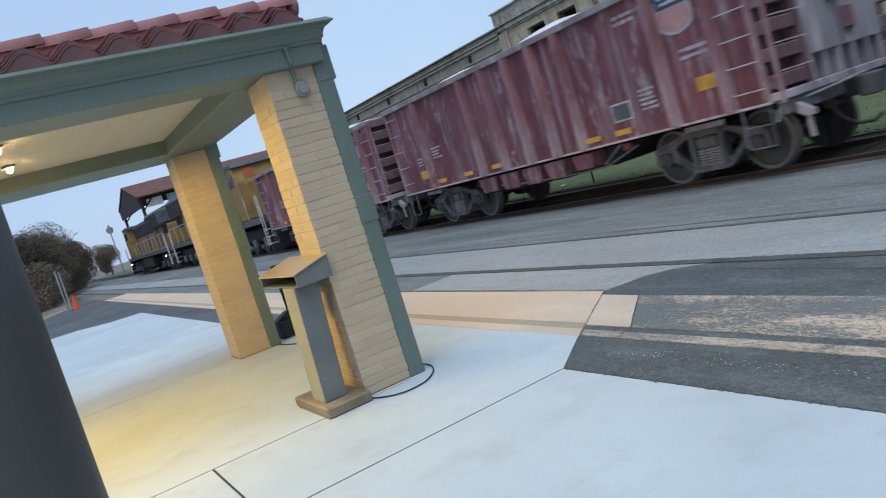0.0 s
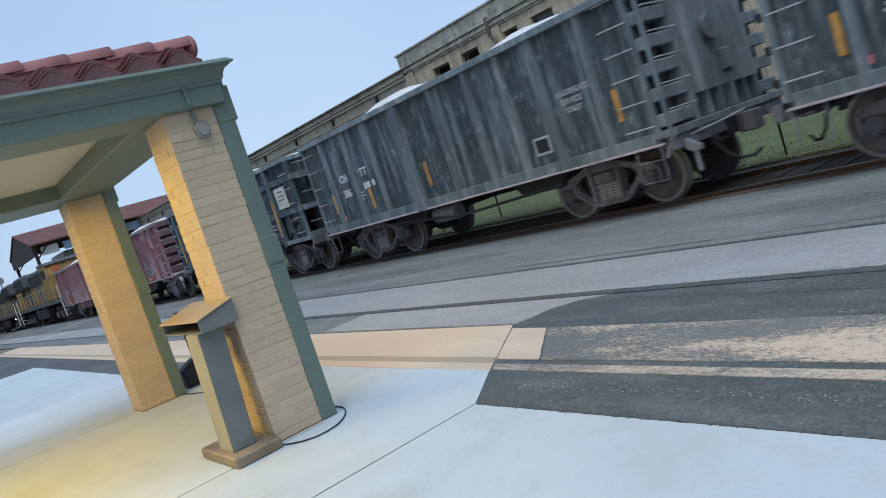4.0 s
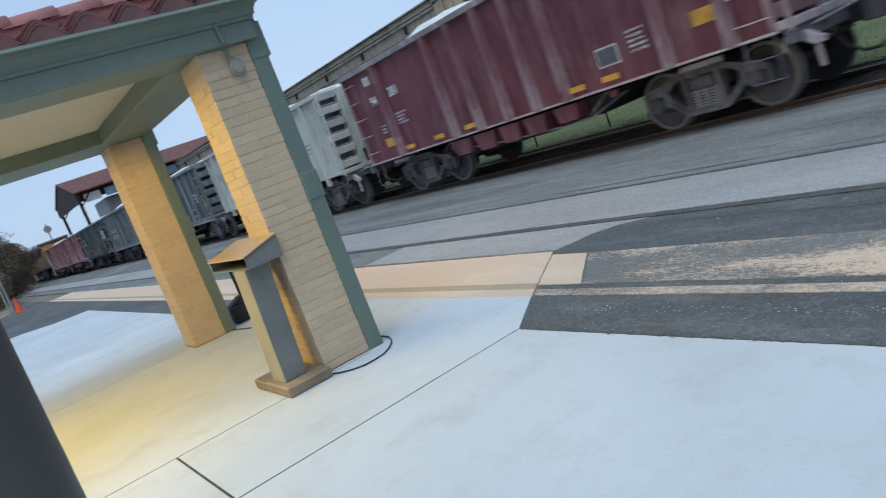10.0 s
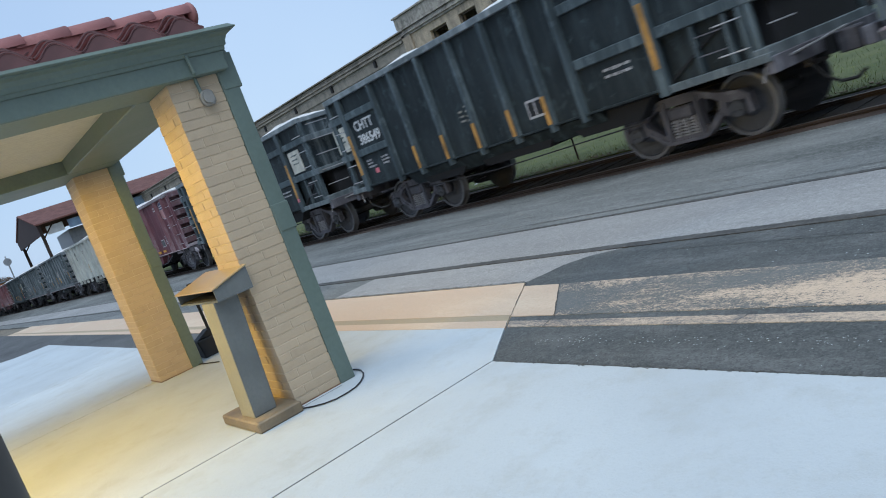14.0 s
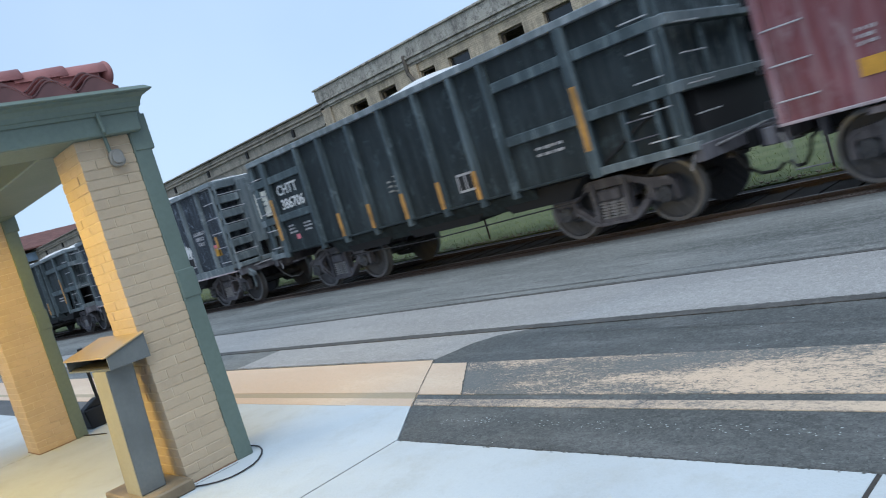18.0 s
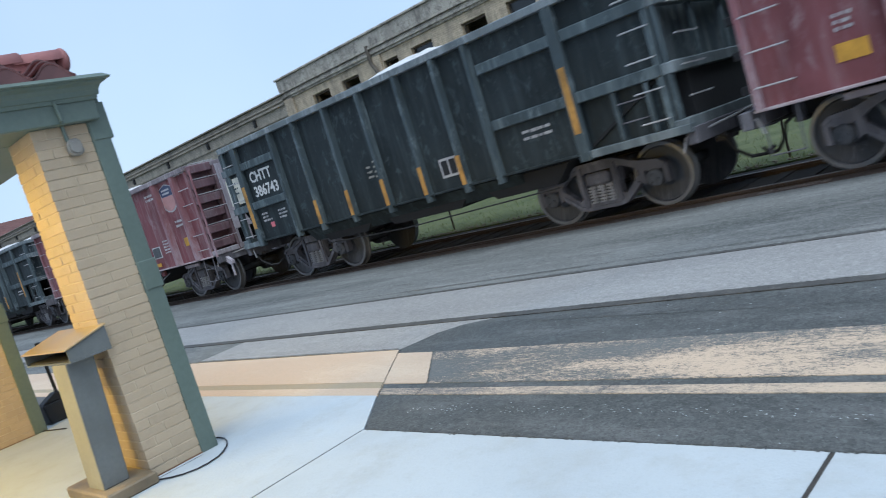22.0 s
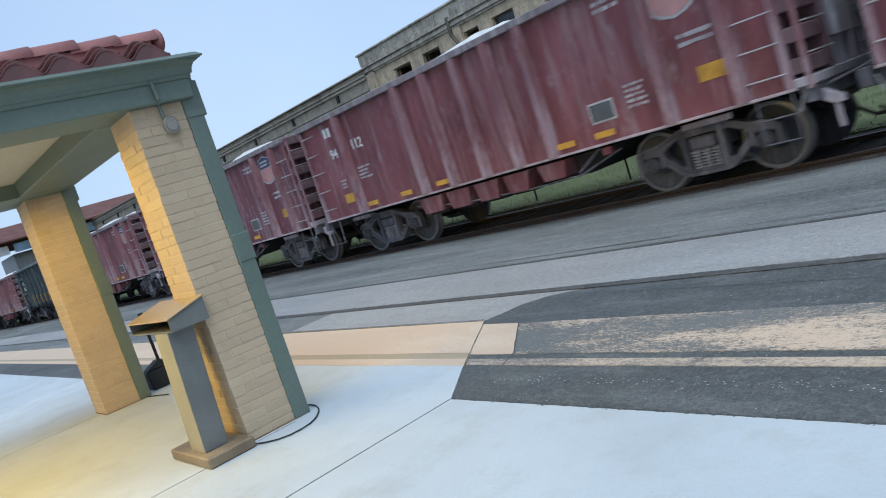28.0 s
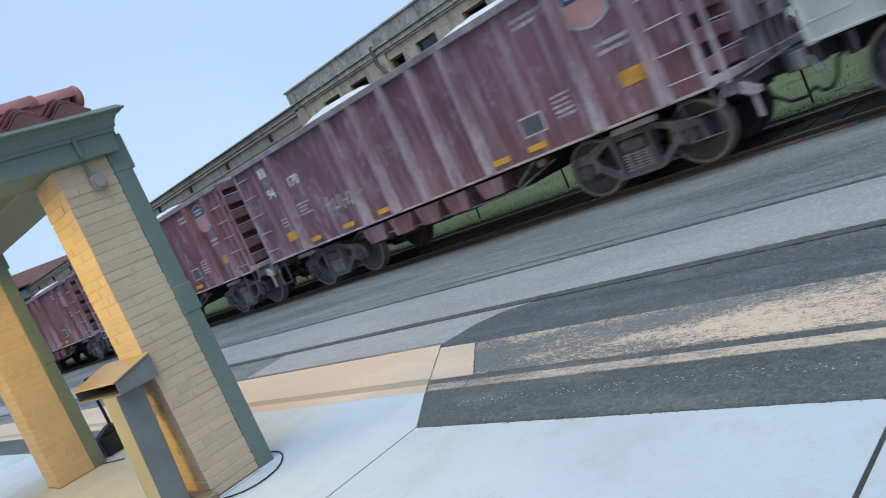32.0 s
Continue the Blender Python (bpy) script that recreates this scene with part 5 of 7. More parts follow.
    bars(c, 1.78, SILL + 0.85, 4, 0.42, seed=2)
    bars(c, 1.0, SILL + 0.70, 3, 0.25, seed=3)
    bars(c, 8.72, SILL + 0.62, 5, 0.42, seed=4)
    bars(c, 9.72, SILL + 0.98, 2, 0.6, 0.06, 0.11, seed=5)
    bars(c, 8.58, TOP - 0.25, 2, 0.62, 0.06, 0.10, seed=6)
    # shield emblem: a plain blue head over a pale red field
    bm = bmesh.new()
    prism(bm, [(9.498, TOP - 0.399), (9.481, TOP - 0.276), (9.446, TOP - 0.206), (9.604, TOP - 0.162), (9.780, TOP - 0.118), (9.956, TOP - 0.162), (10.114, TOP - 0.206), (10.079, TOP - 0.276), (10.062, TOP - 0.399)], "y", -1.478, -1.464)
    part("emblem_head", bm, "logo_blue", c)
    for k in range(2):
        plate(c, "emblem_bar", "white_dim", 9.57, 9.98 - 0.04 * k, TOP - 0.262 - 0.085 * k, TOP - 0.218 - 0.085 * k, -1.480)
    bm = bmesh.new()
    prism(bm, [(9.498, TOP - 0.404), (10.062, TOP - 0.404), (10.097, TOP - 0.558), (10.062, TOP - 0.672), (9.938, TOP - 0.742), (9.780, TOP - 0.778), (9.622, TOP - 0.742), (9.498, TOP - 0.672), (9.463, TOP - 0.558)], "y", -1.478, -1.464)
    part("emblem_field", bm, "logo_red", c)
    bm = bmesh.new()
    prism(bm, [(9.446, TOP - 0.408), (9.454, TOP - 0.285), (9.402, TOP - 0.197), (9.780, TOP - 0.091), (10.158, TOP - 0.197), (10.106, TOP - 0.285), (10.114, TOP - 0.408), (10.141, TOP - 0.558), (10.106, TOP - 0.698), (9.965, TOP - 0.778), (9.780, TOP - 0.817), (9.595, TOP - 0.778), (9.454, TOP - 0.698), (9.419, TOP - 0.558)], "y", -1.472, -1.464)
    part("emblem_border", bm, "grab", c)
    return c


def gondola_b(ribs, left_card):
    c = thing("black_hopper_car", pose(0, 0, 0), "black open car with broad blue-grey posts and yellow stripes", "rail car", "train")
    body_shell(c, "black_car", "black_rib", "chord_black", ribs[1:-1], 0.092, 0.125, 0.12, bays=(ribs[0], ribs[-1]))
    for s in (-1, 1):
        for x in (ribs[0], ribs[-1]):
            bm = bmesh.new()
            box(bm, x - 0.09, x + 0.09, *sorted((s * (HALF - 0.085), s * (HALF + 0.02))), SILL - 0.12, TOP - 0.02, 0.01)
            part("side_post", bm, "black_rib", c)
        for x0, x1 in ((0.0, ribs[0] - 0.09), (ribs[0] + 0.09, ribs[1] - 0.11), (ribs[-2] + 0.11, ribs[-1] - 0.09), (ribs[-1] + 0.09, LEN)):
            for z in (SILL + 0.68, SILL + 1.55):
                bm = bmesh.new()
                box(bm, x0, x1, *sorted((s * (HALF - 0.085), s * (HALF - 0.01))), z, z + 0.16, 0.012)
                part("side_brace", bm, "black_rib", c)
    for x in ribs[2:-2]:
        plate(c, "yellow_stripe", "stripe_worn", x - 0.042, x + 0.042, SILL + 0.02, SILL + 0.50, -HALF - 0.039, "worn yellow stripe")
    for x in (ribs[0], ribs[-1]):
        plate(c, "yellow_stripe", "stripe_worn", x - 0.055, x + 0.055, SILL + 0.28, SILL + 1.22, -HALF - 0.022, "worn yellow stripe")
    # framing of the open end bays: slim uprights, a bottom channel, brackets behind
    for s in (-1, 1):
        for x in (ribs[-1] + 0.62, ribs[-1] + 1.12, -0.06):
            bm = bmesh.new()
            box(bm, x - 0.03, x + 0.03, *sorted((s * (HALF - 0.10), s * (HALF - 0.03))), SILL + 0.02, SILL + 0.675, 0.006)
            part("bay_upright", bm, "black_rib", c)
        for x0, x1 in ((-0.20, ribs[0] - 0.092), (ribs[-1] + 0.092, LEN + 0.20)):
            bm = bmesh.new()
            box(bm, x0, x1, *sorted((s * (HALF - 0.14), s * (HALF + 0.005))), SILL - 0.10, SILL + 0.012, 0.008)
            part("bay_channel", bm, "black_dusty_rib", c)
        rungs(c, ribs[-1] + 0.68, ribs[-1] + 1.06, (SILL + 0.24, SILL + 0.50), s * (HALF - 0.075), "truck")
    for x0, x1 in ((-0.05, 0.75),):
        bm = bmesh.new()
        for y in (-0.7, -0.1, 0.5):
            prism(bm, [(x0, SILL - 0.02), (x1, SILL - 0.02), ((x0 + x1) / 2, SILL + 0.40)], "y", y - 0.03, y + 0.03)
        rod(bm, (x0 + 0.2, -0.95, SILL + 0.14), (x1 - 0.15, -0.95, SILL + 0.14), 0.11, 12)
        part("bay_bracket", bm, "truck", c)
    for k, z in enumerate((SILL - 0.06, SILL + 0.68, SILL + 1.55)):
        for s, x in ((1, LEN - 0.01), (-1, -0.19)):
            bm = bmesh.new()
            box(bm, x, x + 0.20, -HALF + 0.02, HALF - 0.02, z, z + 0.15, 0.012)
            part("end_brace", bm, "black_dusty_rib", c)
    for x in (LEN, -0.14):
        for y in (-HALF + 0.03, -0.5, 0.5, HALF - 0.11):
            bm = bmesh.new()
            box(bm, x + 0.03, x + 0.11, y, y + 0.08, SILL - 0.1, TOP - 0.02, 0.01)
            part("end_post", bm, "black_rib", c)
    rungs(c, LEN - 0.42, LEN - 0.04, [SILL + 0.15 + k * 0.4 for k in range(5)], -HALF + 0.03)
    rungs(c, 0.05, 0.40, [SILL + 0.15 + k * 0.4 for k in range(5)], -HALF + 0.03)
    for k in range(5):
        bm = bmesh.new()
        z = SILL + 0.35 + k * 0.4
        tube(bm, [(LEN + 0.22, -HALF + 0.15, z), (LEN + 0.26, -HALF + 0.15, z), (LEN + 0.26, -HALF + 0.75, z), (LEN + 0.22, -HALF + 0.75, z)], 0.011, 5)
        part("grab_iron", bm, "grab", c)
    # placards
    for x0, x1 in ((-0.22, 0.46),) if left_card else ():
        plate(c, "placard", "placard", x0 + 0.02, x1 - 0.02, SILL + 0.90, SILL + 1.48, -HALF + 0.06, "white placard")
        bars(c, x0 + 0.16, SILL + 1.34, 3, 0.36, 0.04, 0.11, -HALF + 0.054, "black_rib", 61)
    if not left_card:
        plate(c, "placard", "placard", ribs[-1] + 0.2, ribs[-1] + 0.85, SILL + 0.90, SILL + 1.48, -HALF + 0.06, "white placard")
        bars(c, ribs[-1] + 0.36, SILL + 1.34, 3, 0.34, 0.04, 0.11, -HALF + 0.054, "black_rib", 62)
    if not left_card:
        bm = bmesh.new()
        box(bm, LEN + 0.205, LEN + 0.215, -HALF + 0.95, -HALF + 1.55, SILL + 0.9, SILL + 1.48)
        part("placard", bm, "placard", c, "dirty white placard on the end")
    else:
        plate(c, "tag", "pink", ribs[-1] + 0.28, ribs[-1] + 0.43, SILL + 0.26, SILL + 0.37, -HALF + 0.165)
    plate(c, "tag", "pink", 1.0, 1.13, SILL + 0.22, SILL + 0.33)
    if not left_card:
        plate(c, "tag", "pink", ribs[-1] - 0.05, ribs[-1] + 0.05, SILL + 0.17, SILL + 0.27, -HALF - 0.026)
    bars(c, 0.78, SILL + 0.52, 3, 0.3, seed=8)
    bars(c, 1.4, SILL + 0.50, 3, 0.35, seed=9)
    bars(c, 4.46, SILL + 0.75, 3, 0.16, 0.04, 0.09, material="grey_box", seed=10)
    bars(c, 4.66, SILL + 0.82, 4, 0.14, 0.04, 0.09, material="grey_box", seed=11)
    bars(c, ribs[-1] - 1.0, SILL + 0.50, 2, 0.6, 0.05, 0.1, seed=12)
    px_ = ribs[-3] - 0.52
    plate(c, "consolidated_stencil", "white_dim", px_, px_ + 0.40, SILL + 0.20, SILL + 0.52)
    plate(c, "stencil_panel", "under", px_ + 0.04, px_ + 0.18, SILL + 0.24, SILL + 0.48, -1.476)
    plate(c, "stencil_panel", "under", px_ + 0.22, px_ + 0.36, SILL + 0.24, SILL + 0.48, -1.476)
    bm = bmesh.new()
    prism(bm, [(-HALF + 0.12, SILL - 0.05), (HALF - 0.12, SILL - 0.05), (HALF - 0.3, SILL - 0.31), (-HALF + 0.3, SILL - 0.31)], "x", ribs[1] + 0.1, ribs[-2] + 0.25)
    part("side_skirt", bm, "black_car", c)
    for x0, x1 in ((2.3, 4.1), (4.3, 6.6), (6.8, 8.6)):
        bm = bmesh.new()
        prism(bm, [(x0, SILL - 0.07), (x1, SILL - 0.07), (x1 - 0.3, 0.70), (x0 + 0.3, 0.70)], "y", -HALF + 0.24, HALF - 0.24)
        part("hopper_chute", bm, "under", c)
    bm = bmesh.new()
    tube(bm, [(2.6, -HALF + 0.12, 0.66), (5.0, -HALF + 0.1, 0.60), (8.4, -HALF + 0.12, 0.66)], 0.012, 6)
    part("brake_pipe", bm, "under", c)
    return c


def gondola_k(name, skin, rib, chord, label, foot):
    c = thing(name, pose(0, 0, 0), label, "rail car", "train")
    ribs = [0.95, 2.0, 3.05, 5.6, 6.7, 7.6, 8.45, 9.5] if foot < 0.05 else [0.95, 2.0, 3.05, 4.3, 5.6, 6.7, 7.6, 8.45, 9.5]
    body_shell(c, skin, rib, chord, ribs, 0.13 if foot < 0.05 else 0.075, 0.075 if foot < 0.05 else 0.13, foot, low=0.12 if foot < 0.05 else 0.0)
    if foot < 0.05:
        for s in (-1, 1):
            bm = bmesh.new()
            box(bm, 0.1, LEN - 0.1, *sorted((s * (HALF - 0.09), s * (HALF - 0.02))), SILL - 0.135, SILL + 0.05, 0.01)
            part("side_lip", bm, rib, c)
            bm = bmesh.new()
            prism(bm, [(4.16, s * (HALF - 0.09)), (4.2, s * (HALF + 0.03)), (4.42, s * (HALF + 0.03)), (4.46, s * (HALF - 0.09))], "z", SILL - 0.15, TOP - 0.02)
            part("bolster_post", bm, rib, c)
    ladder_end(c, skin, rib)
    front_end(c)
    for x, z in ((0.78, 0.30), (2.46, 0.18), (4.75, 0.3), (9.79, 0.35)):
        plate(c, "yellow_stripe", "stripe_worn" if foot < 0.05 else "tan_dark", x - 0.05, x + 0.05, SILL + z, SILL + z + 0.5)
    bars(c, 1.9, SILL + 0.6, 3, 0.4, seed=21)
    if foot < 0.05:
        for k, word in enumerate(("AGGREGATE", "SERVICE", "ONLY")):
            lettering(word, 0.125, "white_dim", c, pose(8.66 + k * 0.07, -1.474, SILL + 1.02 - k * 0.14) @ pose(0, 0, 0, 90, 0, 0), "service_lettering")
    else:
        bars(c, 8.7, SILL + 1.0, 3, 0.42, 0.05, 0.12, material="grey_box", seed=22)
        bars(c, 4.4, TOP - 0.5, 2, 0.7, 0.05, 0.1, material="grey_box", seed=23)
    plate(c, "consolidated_stencil", "white_dim", 7.88, 8.26, SILL + 0.22, SILL + 0.52)
    plate(c, "stencil_panel", "under", 7.92, 8.22, SILL + 0.26, SILL + 0.48, -1.476)
    for x0, x1 in ((2.6, 4.2), (6.7, 8.3)):
        bm = bmesh.new()
        prism(bm, [(x0, SILL - 0.07), (x1, SILL - 0.07), (x1 - 0.35, 0.66), (x0 + 0.35, 0.66)], "y", -HALF + 0.3, HALF - 0.3)
        part("hopper_chute", bm, "under", c)
    bm = bmesh.new()
    rod(bm, (4.3, -HALF + 0.35, 0.72), (5.0, -HALF + 0.35, 0.72), 0.17, 14)
    part("air_tank", bm, rib, c)
    bm = bmesh.new()
    tube(bm, [(2.8, -HALF + 0.15, 0.80), (5.4, -HALF + 0.12, 0.62), (8.2, -HALF + 0.15, 0.72)], 0.028, 6)
    part("brake_rod", bm, "under", c)
    return c


def recolour(c, swap):
    for o in c.children_recursive:
        if o.type == "MESH" and o.data.materials and o.data.materials[0].name in swap:
            o.data = o.data.copy()
            o.data.materials[0] = M[swap[o.data.materials[0].name]]


CARS = []
BACKWARD = []
proto = {
    "U": hopper_u(),
}
LEN = 10.45
proto["B"] = gondola_b((0.52, 2.02, 3.58, 4.58, 5.54, 6.48, 7.55, 9.08), False)
proto["C"] = gondola_b((0.54, 1.98, 2.84, 3.85, 4.87, 5.86, 6.76, 7.47, 9.05), True)
LEN = 10.4
proto |= {
    "K": gondola_k("black_gondola_car", "black_dusty", "black_dusty_rib", "chord_black", "dusty black open car with narrow ribs and an end ladder", 0.0),
    "G": gondola_k("grey_gondola_car", "grey_car", "grey_rib", "grey_rib", "light grey open car heaped with pale stone", 0.24),
}
DUSTY = copy_thing(proto["U"], pose(0, 0, 0))
DUSTY["label"] = "maroon ribbed hopper car streaked with white dust"
recolour(DUSTY, {"maroon": "maroon_dusty"})
proto["D"] = DUSTY
FACE = pose(0, 0, 0, 90, 0, 0)
PEAKS = ([(2.4, 1.9, 0.46), (6.0, 2.0, 0.50), (8.8, 1.6, 0.42)], [(1.9, 1.6, 0.4), (5.3, 2.3, 0.5), (8.4, 1.5, 0.4)], [(3.2, 2.1, 0.54), (7.6, 2.2, 0.5)])
used = set()


def car(kind, x0, number="", mark="", heap=0):
    """One car of the train, its front corner at x0 when the clip begins."""
    m = pose(x0, TRACK_Y, RAIL_Z)
    if kind not in used:
        c = proto[kind]
        used.add(kind)
        c.matrix_basis = m
    else:
        c = copy_thing(proto[kind], m)
        for o in list(c.children):
            if o.name.startswith(("lettering", "gravel_load", "graffiti", "operator_bar", "reporting")):
                bpy.data.objects.remove(o, do_unlink=True)
    CARS.append((c, x0))
    if heap >= 0:
        gravel_heap(c, len(CARS), PEAKS[heap])
    y = -1.474
    if kind in "UD" and number:
        if mark:
            lettering(mark, 0.26, "white", c, pose(0.80, y, TOP - 0.34) @ FACE)
        else:
            plate(c, "reporting_bar", "white", 0.92, 1.02, TOP - 0.36, TOP - 0.16)
            plate(c, "reporting_bar", "white", 1.08, 1.18, TOP - 0.36, TOP - 0.16)
        lettering(number[:-3], 0.29, "white", c, pose(0.88 if mark else 0.94, y, TOP - 0.84) @ FACE)
        lettering(number[-3:], 0.29, "white", c, pose(1.80, y, TOP - 0.80) @ FACE)
    if kind in "BC" and number:
        lettering(mark, 0.31, "white", c, pose(0.76, y, TOP - 0.83) @ FACE)
        lettering(number, 0.31, "white", c, pose(0.78, y, TOP - 1.15) @ FACE)
    if kind == "K" and number:
        lettering(mark[:2], 0.25, "white", c, pose(1.32, y, TOP - 1.10) @ FACE)
        lettering(mark[2:], 0.25, "white", c, pose(2.28, y, TOP - 1.10) @ FACE)
        lettering(number[:-3], 0.25, "white", c, pose(1.30, y, TOP - 1.46) @ FACE)
        lettering(number[-3:], 0.25, "white", c, pose(2.30, y, TOP - 1.46) @ FACE)
    if kind == "G" and number:
        lettering(mark, 0.25, "under", c, pose(2.08, y, TOP - 0.55) @ FACE)
        lettering(number, 0.25, "under", c, pose(2.22, y, TOP - 0.88) @ FACE)
    return c


LEN = 10.6
car("D", -30.0, heap=2)
car("D", -17.75, heap=0)
car("B", -4.7, "386673", "CHTT", 1)
car("K", 6.85, heap=2)
car("K", 19.13, "386223", "CHTT", 1)
car("G", 31.2, "153", "HRDK", 0)
car("U", 43.36, "94281", "", 2)
car("B", 56.05, "386780", "CHTT", 2)
car("C", 68.2, "386549", "CHTT", 0)
graffiti_car = car("K", 80.15, heap=1)
car("C", 92.6, "386706", "CHTT", 1)
car("U", 104.28, "396341", "CMC", 1)
car("C", 117.05, "386743", "CHTT", 1)
car("U", 128.5, "396389", "CMC", 0)
car("D", 140.82, "94351", "", 2)
car("U", 152.7, "94112", "", 1)
car("D", 164.66, "94266", "", 0)
car("U", 176.68, "94170", "", 2)
car("G", 188.9, heap=1)
car("U", 201.0, heap=0)

for c, x in CARS:
    if x == -4.7:
        recolour(c, {"black_car": "black_mottle"})
    if x == 43.36:
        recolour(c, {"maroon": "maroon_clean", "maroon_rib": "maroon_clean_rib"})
    if x == 176.68:
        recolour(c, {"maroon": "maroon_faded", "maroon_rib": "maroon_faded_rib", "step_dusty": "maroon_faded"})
recolour(graffiti_car, {"black_end": "black_dusty_rib", "black_dusty": "black_mottle"})
# sprayed paint on one black car: unreadable rounded shapes, pale with red edges
rng = random.Random(17)


def blob(x, z, rx, rz, wob, lean, y, name, material, n=16):
    """One rounded sprayed shape on the side of the car."""
    bm = bmesh.new()
    ph = rng.uniform(0, 6.28)
    pts = []
    for i in range(n):
        a = 2 * math.pi * i / n
        r = 1 + wob * math.sin(3 * a + ph) + 0.5 * wob * math.sin(5 * a + 2 * ph)
        pts.append((x + rx * r * math.cos(a) + lean * rz * r * math.sin(a), max(SILL - 0.03, z + rz * r * math.sin(a))))
    prism(bm, pts, "y", y - 0.002, y + 0.01)
    part(name, bm, material, graffiti_car)


for k, (x, z, rx, rz) in enumerate(((3.78, 0.42, 0.26, 0.44), (4.32, 0.38, 0.30, 0.46), (4.90, 0.55, 0.30, 0.52), (5.42, 0.46, 0.26, 0.42), (5.95, 0.62, 0.27, 0.52), (6.45, 0.46, 0.30, 0.50))):
    blob(x, SILL + z, rx + 0.10, rz + 0.10, 0.10, 0.12, -1.4700, "graffiti_shadow", "pink_dim")
    blob(x, SILL + z, rx, rz, 0.14, 0.12, -1.4745, "graffiti", "graffiti")
    for j in range(9):
        blob(x + rng.uniform(-0.14, 0.14), SILL + z + rng.uniform(-0.32, 0.32), rng.uniform(0.03, 0.08), rng.uniform(0.05, 0.12), 0.3, 0.3, -1.4785 - 0.001 * j, "graffiti_mark", ("logo_red", "maroon", "white_dim", "pink_dim", "black_rib")[j % 5], 9)
for x, w, z0, z1, y in ((4.31, 0.10, 0.02, 0.80, -1.584), (5.60, 0.045, 0.05, 0.92, -1.539), (6.70, 0.045, 0.10, 0.86, -1.539)):
    plate(graffiti_car, "graffiti", "graffiti", x - w, x + w, SILL + z0, SILL + z1, y)
    plate(graffiti_car, "graffiti_mark", "logo_red", x - w * 0.6, x + w * 0.3, SILL + z0 + 0.25, SILL + z1 - 0.22, y - 0.003)
for k in range(5):
    blob(7.50 + 0.165 * k, SILL + 0.80 - 0.035 * k, 0.075, 0.15 + 0.03 * (k % 2), 0.1, 0.1, -1.4745, "graffiti_tag", "white", 10)
plate(graffiti_car, "graffiti_tag", "white", 7.58, 8.0, SILL + 0.28, SILL + 0.56)
for x in (2.3, 3.25, 5.2, 6.05, 7.65):
    plate(graffiti_car, "reflector", "yellow", x, x + 0.42, SILL - 0.08, SILL + 0.01, -HALF + 0.012)
plate(graffiti_car, "yellow_plate", "yellow", 9.50, 9.88, SILL + 0.36, SILL + 0.56)
plate(graffiti_car, "tag", "pink", 9.56, 9.72, SILL + 0.57, SILL + 0.66)
bars(graffiti_car, 1.25, TOP - 0.95, 3, 0.34, 0.14, 0.30, material="white_dim", seed=31)
bars(graffiti_car, 2.25, TOP - 0.95, 3, 0.34, 0.14, 0.30, material="white_dim", seed=32)
teal_car = [c for c, x in CARS if x == 56.05][0]
for k in range(4):
    cx, cz = 5.08 + 0.10 * k, SILL + 0.50 + 0.06 * (k % 2)
    bm = bmesh.new()
    prism(bm, [(cx - 0.05, cz - 0.10), (cx + 0.03, cz - 0.12), (cx + 0.06, cz + 0.02), (cx + 0.02, cz + 0.13), (cx - 0.04, cz + 0.06)], "y", -1.472, -1.462)
    part("graffiti", bm, "teal", teal_car)
second = [c for c, x in CARS if x == 19.13][0]
for k in range(7):
    cx, cz = 5.3 + (k % 4) * 0.27, SILL + 0.95 - (k // 4) * 0.36 + 0.05 * math.sin(k * 2.3)
    bm = bmesh.new()
    prism(bm, [(cx - 0.11, cz - 0.12), (cx + 0.02, cz - 0.16), (cx + 0.12, cz - 0.08), (cx + 0.06, cz + 0.02), (cx + 0.13, cz + 0.15), (cx - 0.02, cz + 0.17), (cx - 0.09, cz + 0.06)], "y", -1.474, -1.464)
    part("graffiti", bm, "graffiti_dim", second)
bm = bmesh.new()
prism(bm, [(5.98, SILL + 0.28), (6.18, SILL + 0.28), (6.16, SILL + 0.62), (6.06, SILL + 0.70), (5.96, SILL + 0.5)], "y", -1.472, -1.462)
part("graffiti_patch", bm, "yellow", second)
tagged_car = [c for c, x in CARS if x == 176.68][0]
rng = random.Random(23)
for k in range(9):
    cx, cz = 2.74 + k * 0.135, SILL + 0.57 + rng.uniform(-0.05, 0.05)
    lean, tall, wide = rng.uniform(-0.05, 0.08), rng.uniform(0.10, 0.17), rng.uniform(0.014, 0.022)
    bm = bmesh.new()
    prism(bm, [(cx - wide, cz - tall), (cx + wide, cz - tall), (cx + lean + wide, cz + tall), (cx + lean - wide, cz + tall)], "y", -1.474, -1.464)
    if k % 2 == 0:
        h = rng.uniform(-0.6, 0.6) * tall
        prism(bm, [(cx - 0.05, cz + h - 0.02), (cx + 0.13, cz + h - 0.035), (cx + 0.13, cz + h), (cx - 0.05, cz + h + 0.015)], "y", -1.475, -1.463)
    part("graffiti", bm, "graffiti_dim", tagged_car)
for x in (19.13, 6.85):
    other = [c for c, q in CARS if q == x][0]
    plate(other, "tag", "pink", 0.95, 1.06, SILL + 0.12, SILL + 0.22)
front = [c for c, q in CARS if q == 6.85][0]
lettering("CH", 0.25, "white", front, pose(1.32, -1.474, TOP - 1.10) @ FACE)
lettering("TT", 0.25, "white", front, pose(2.28, -1.474, TOP - 1.10) @ FACE)
lettering("386", 0.25, "white", front, pose(1.30, -1.474, TOP - 1.46) @ FACE)
bars(front, 2.30, TOP - 1.42, 1, 0.5, 0.16, 0.2, material="white", seed=41)


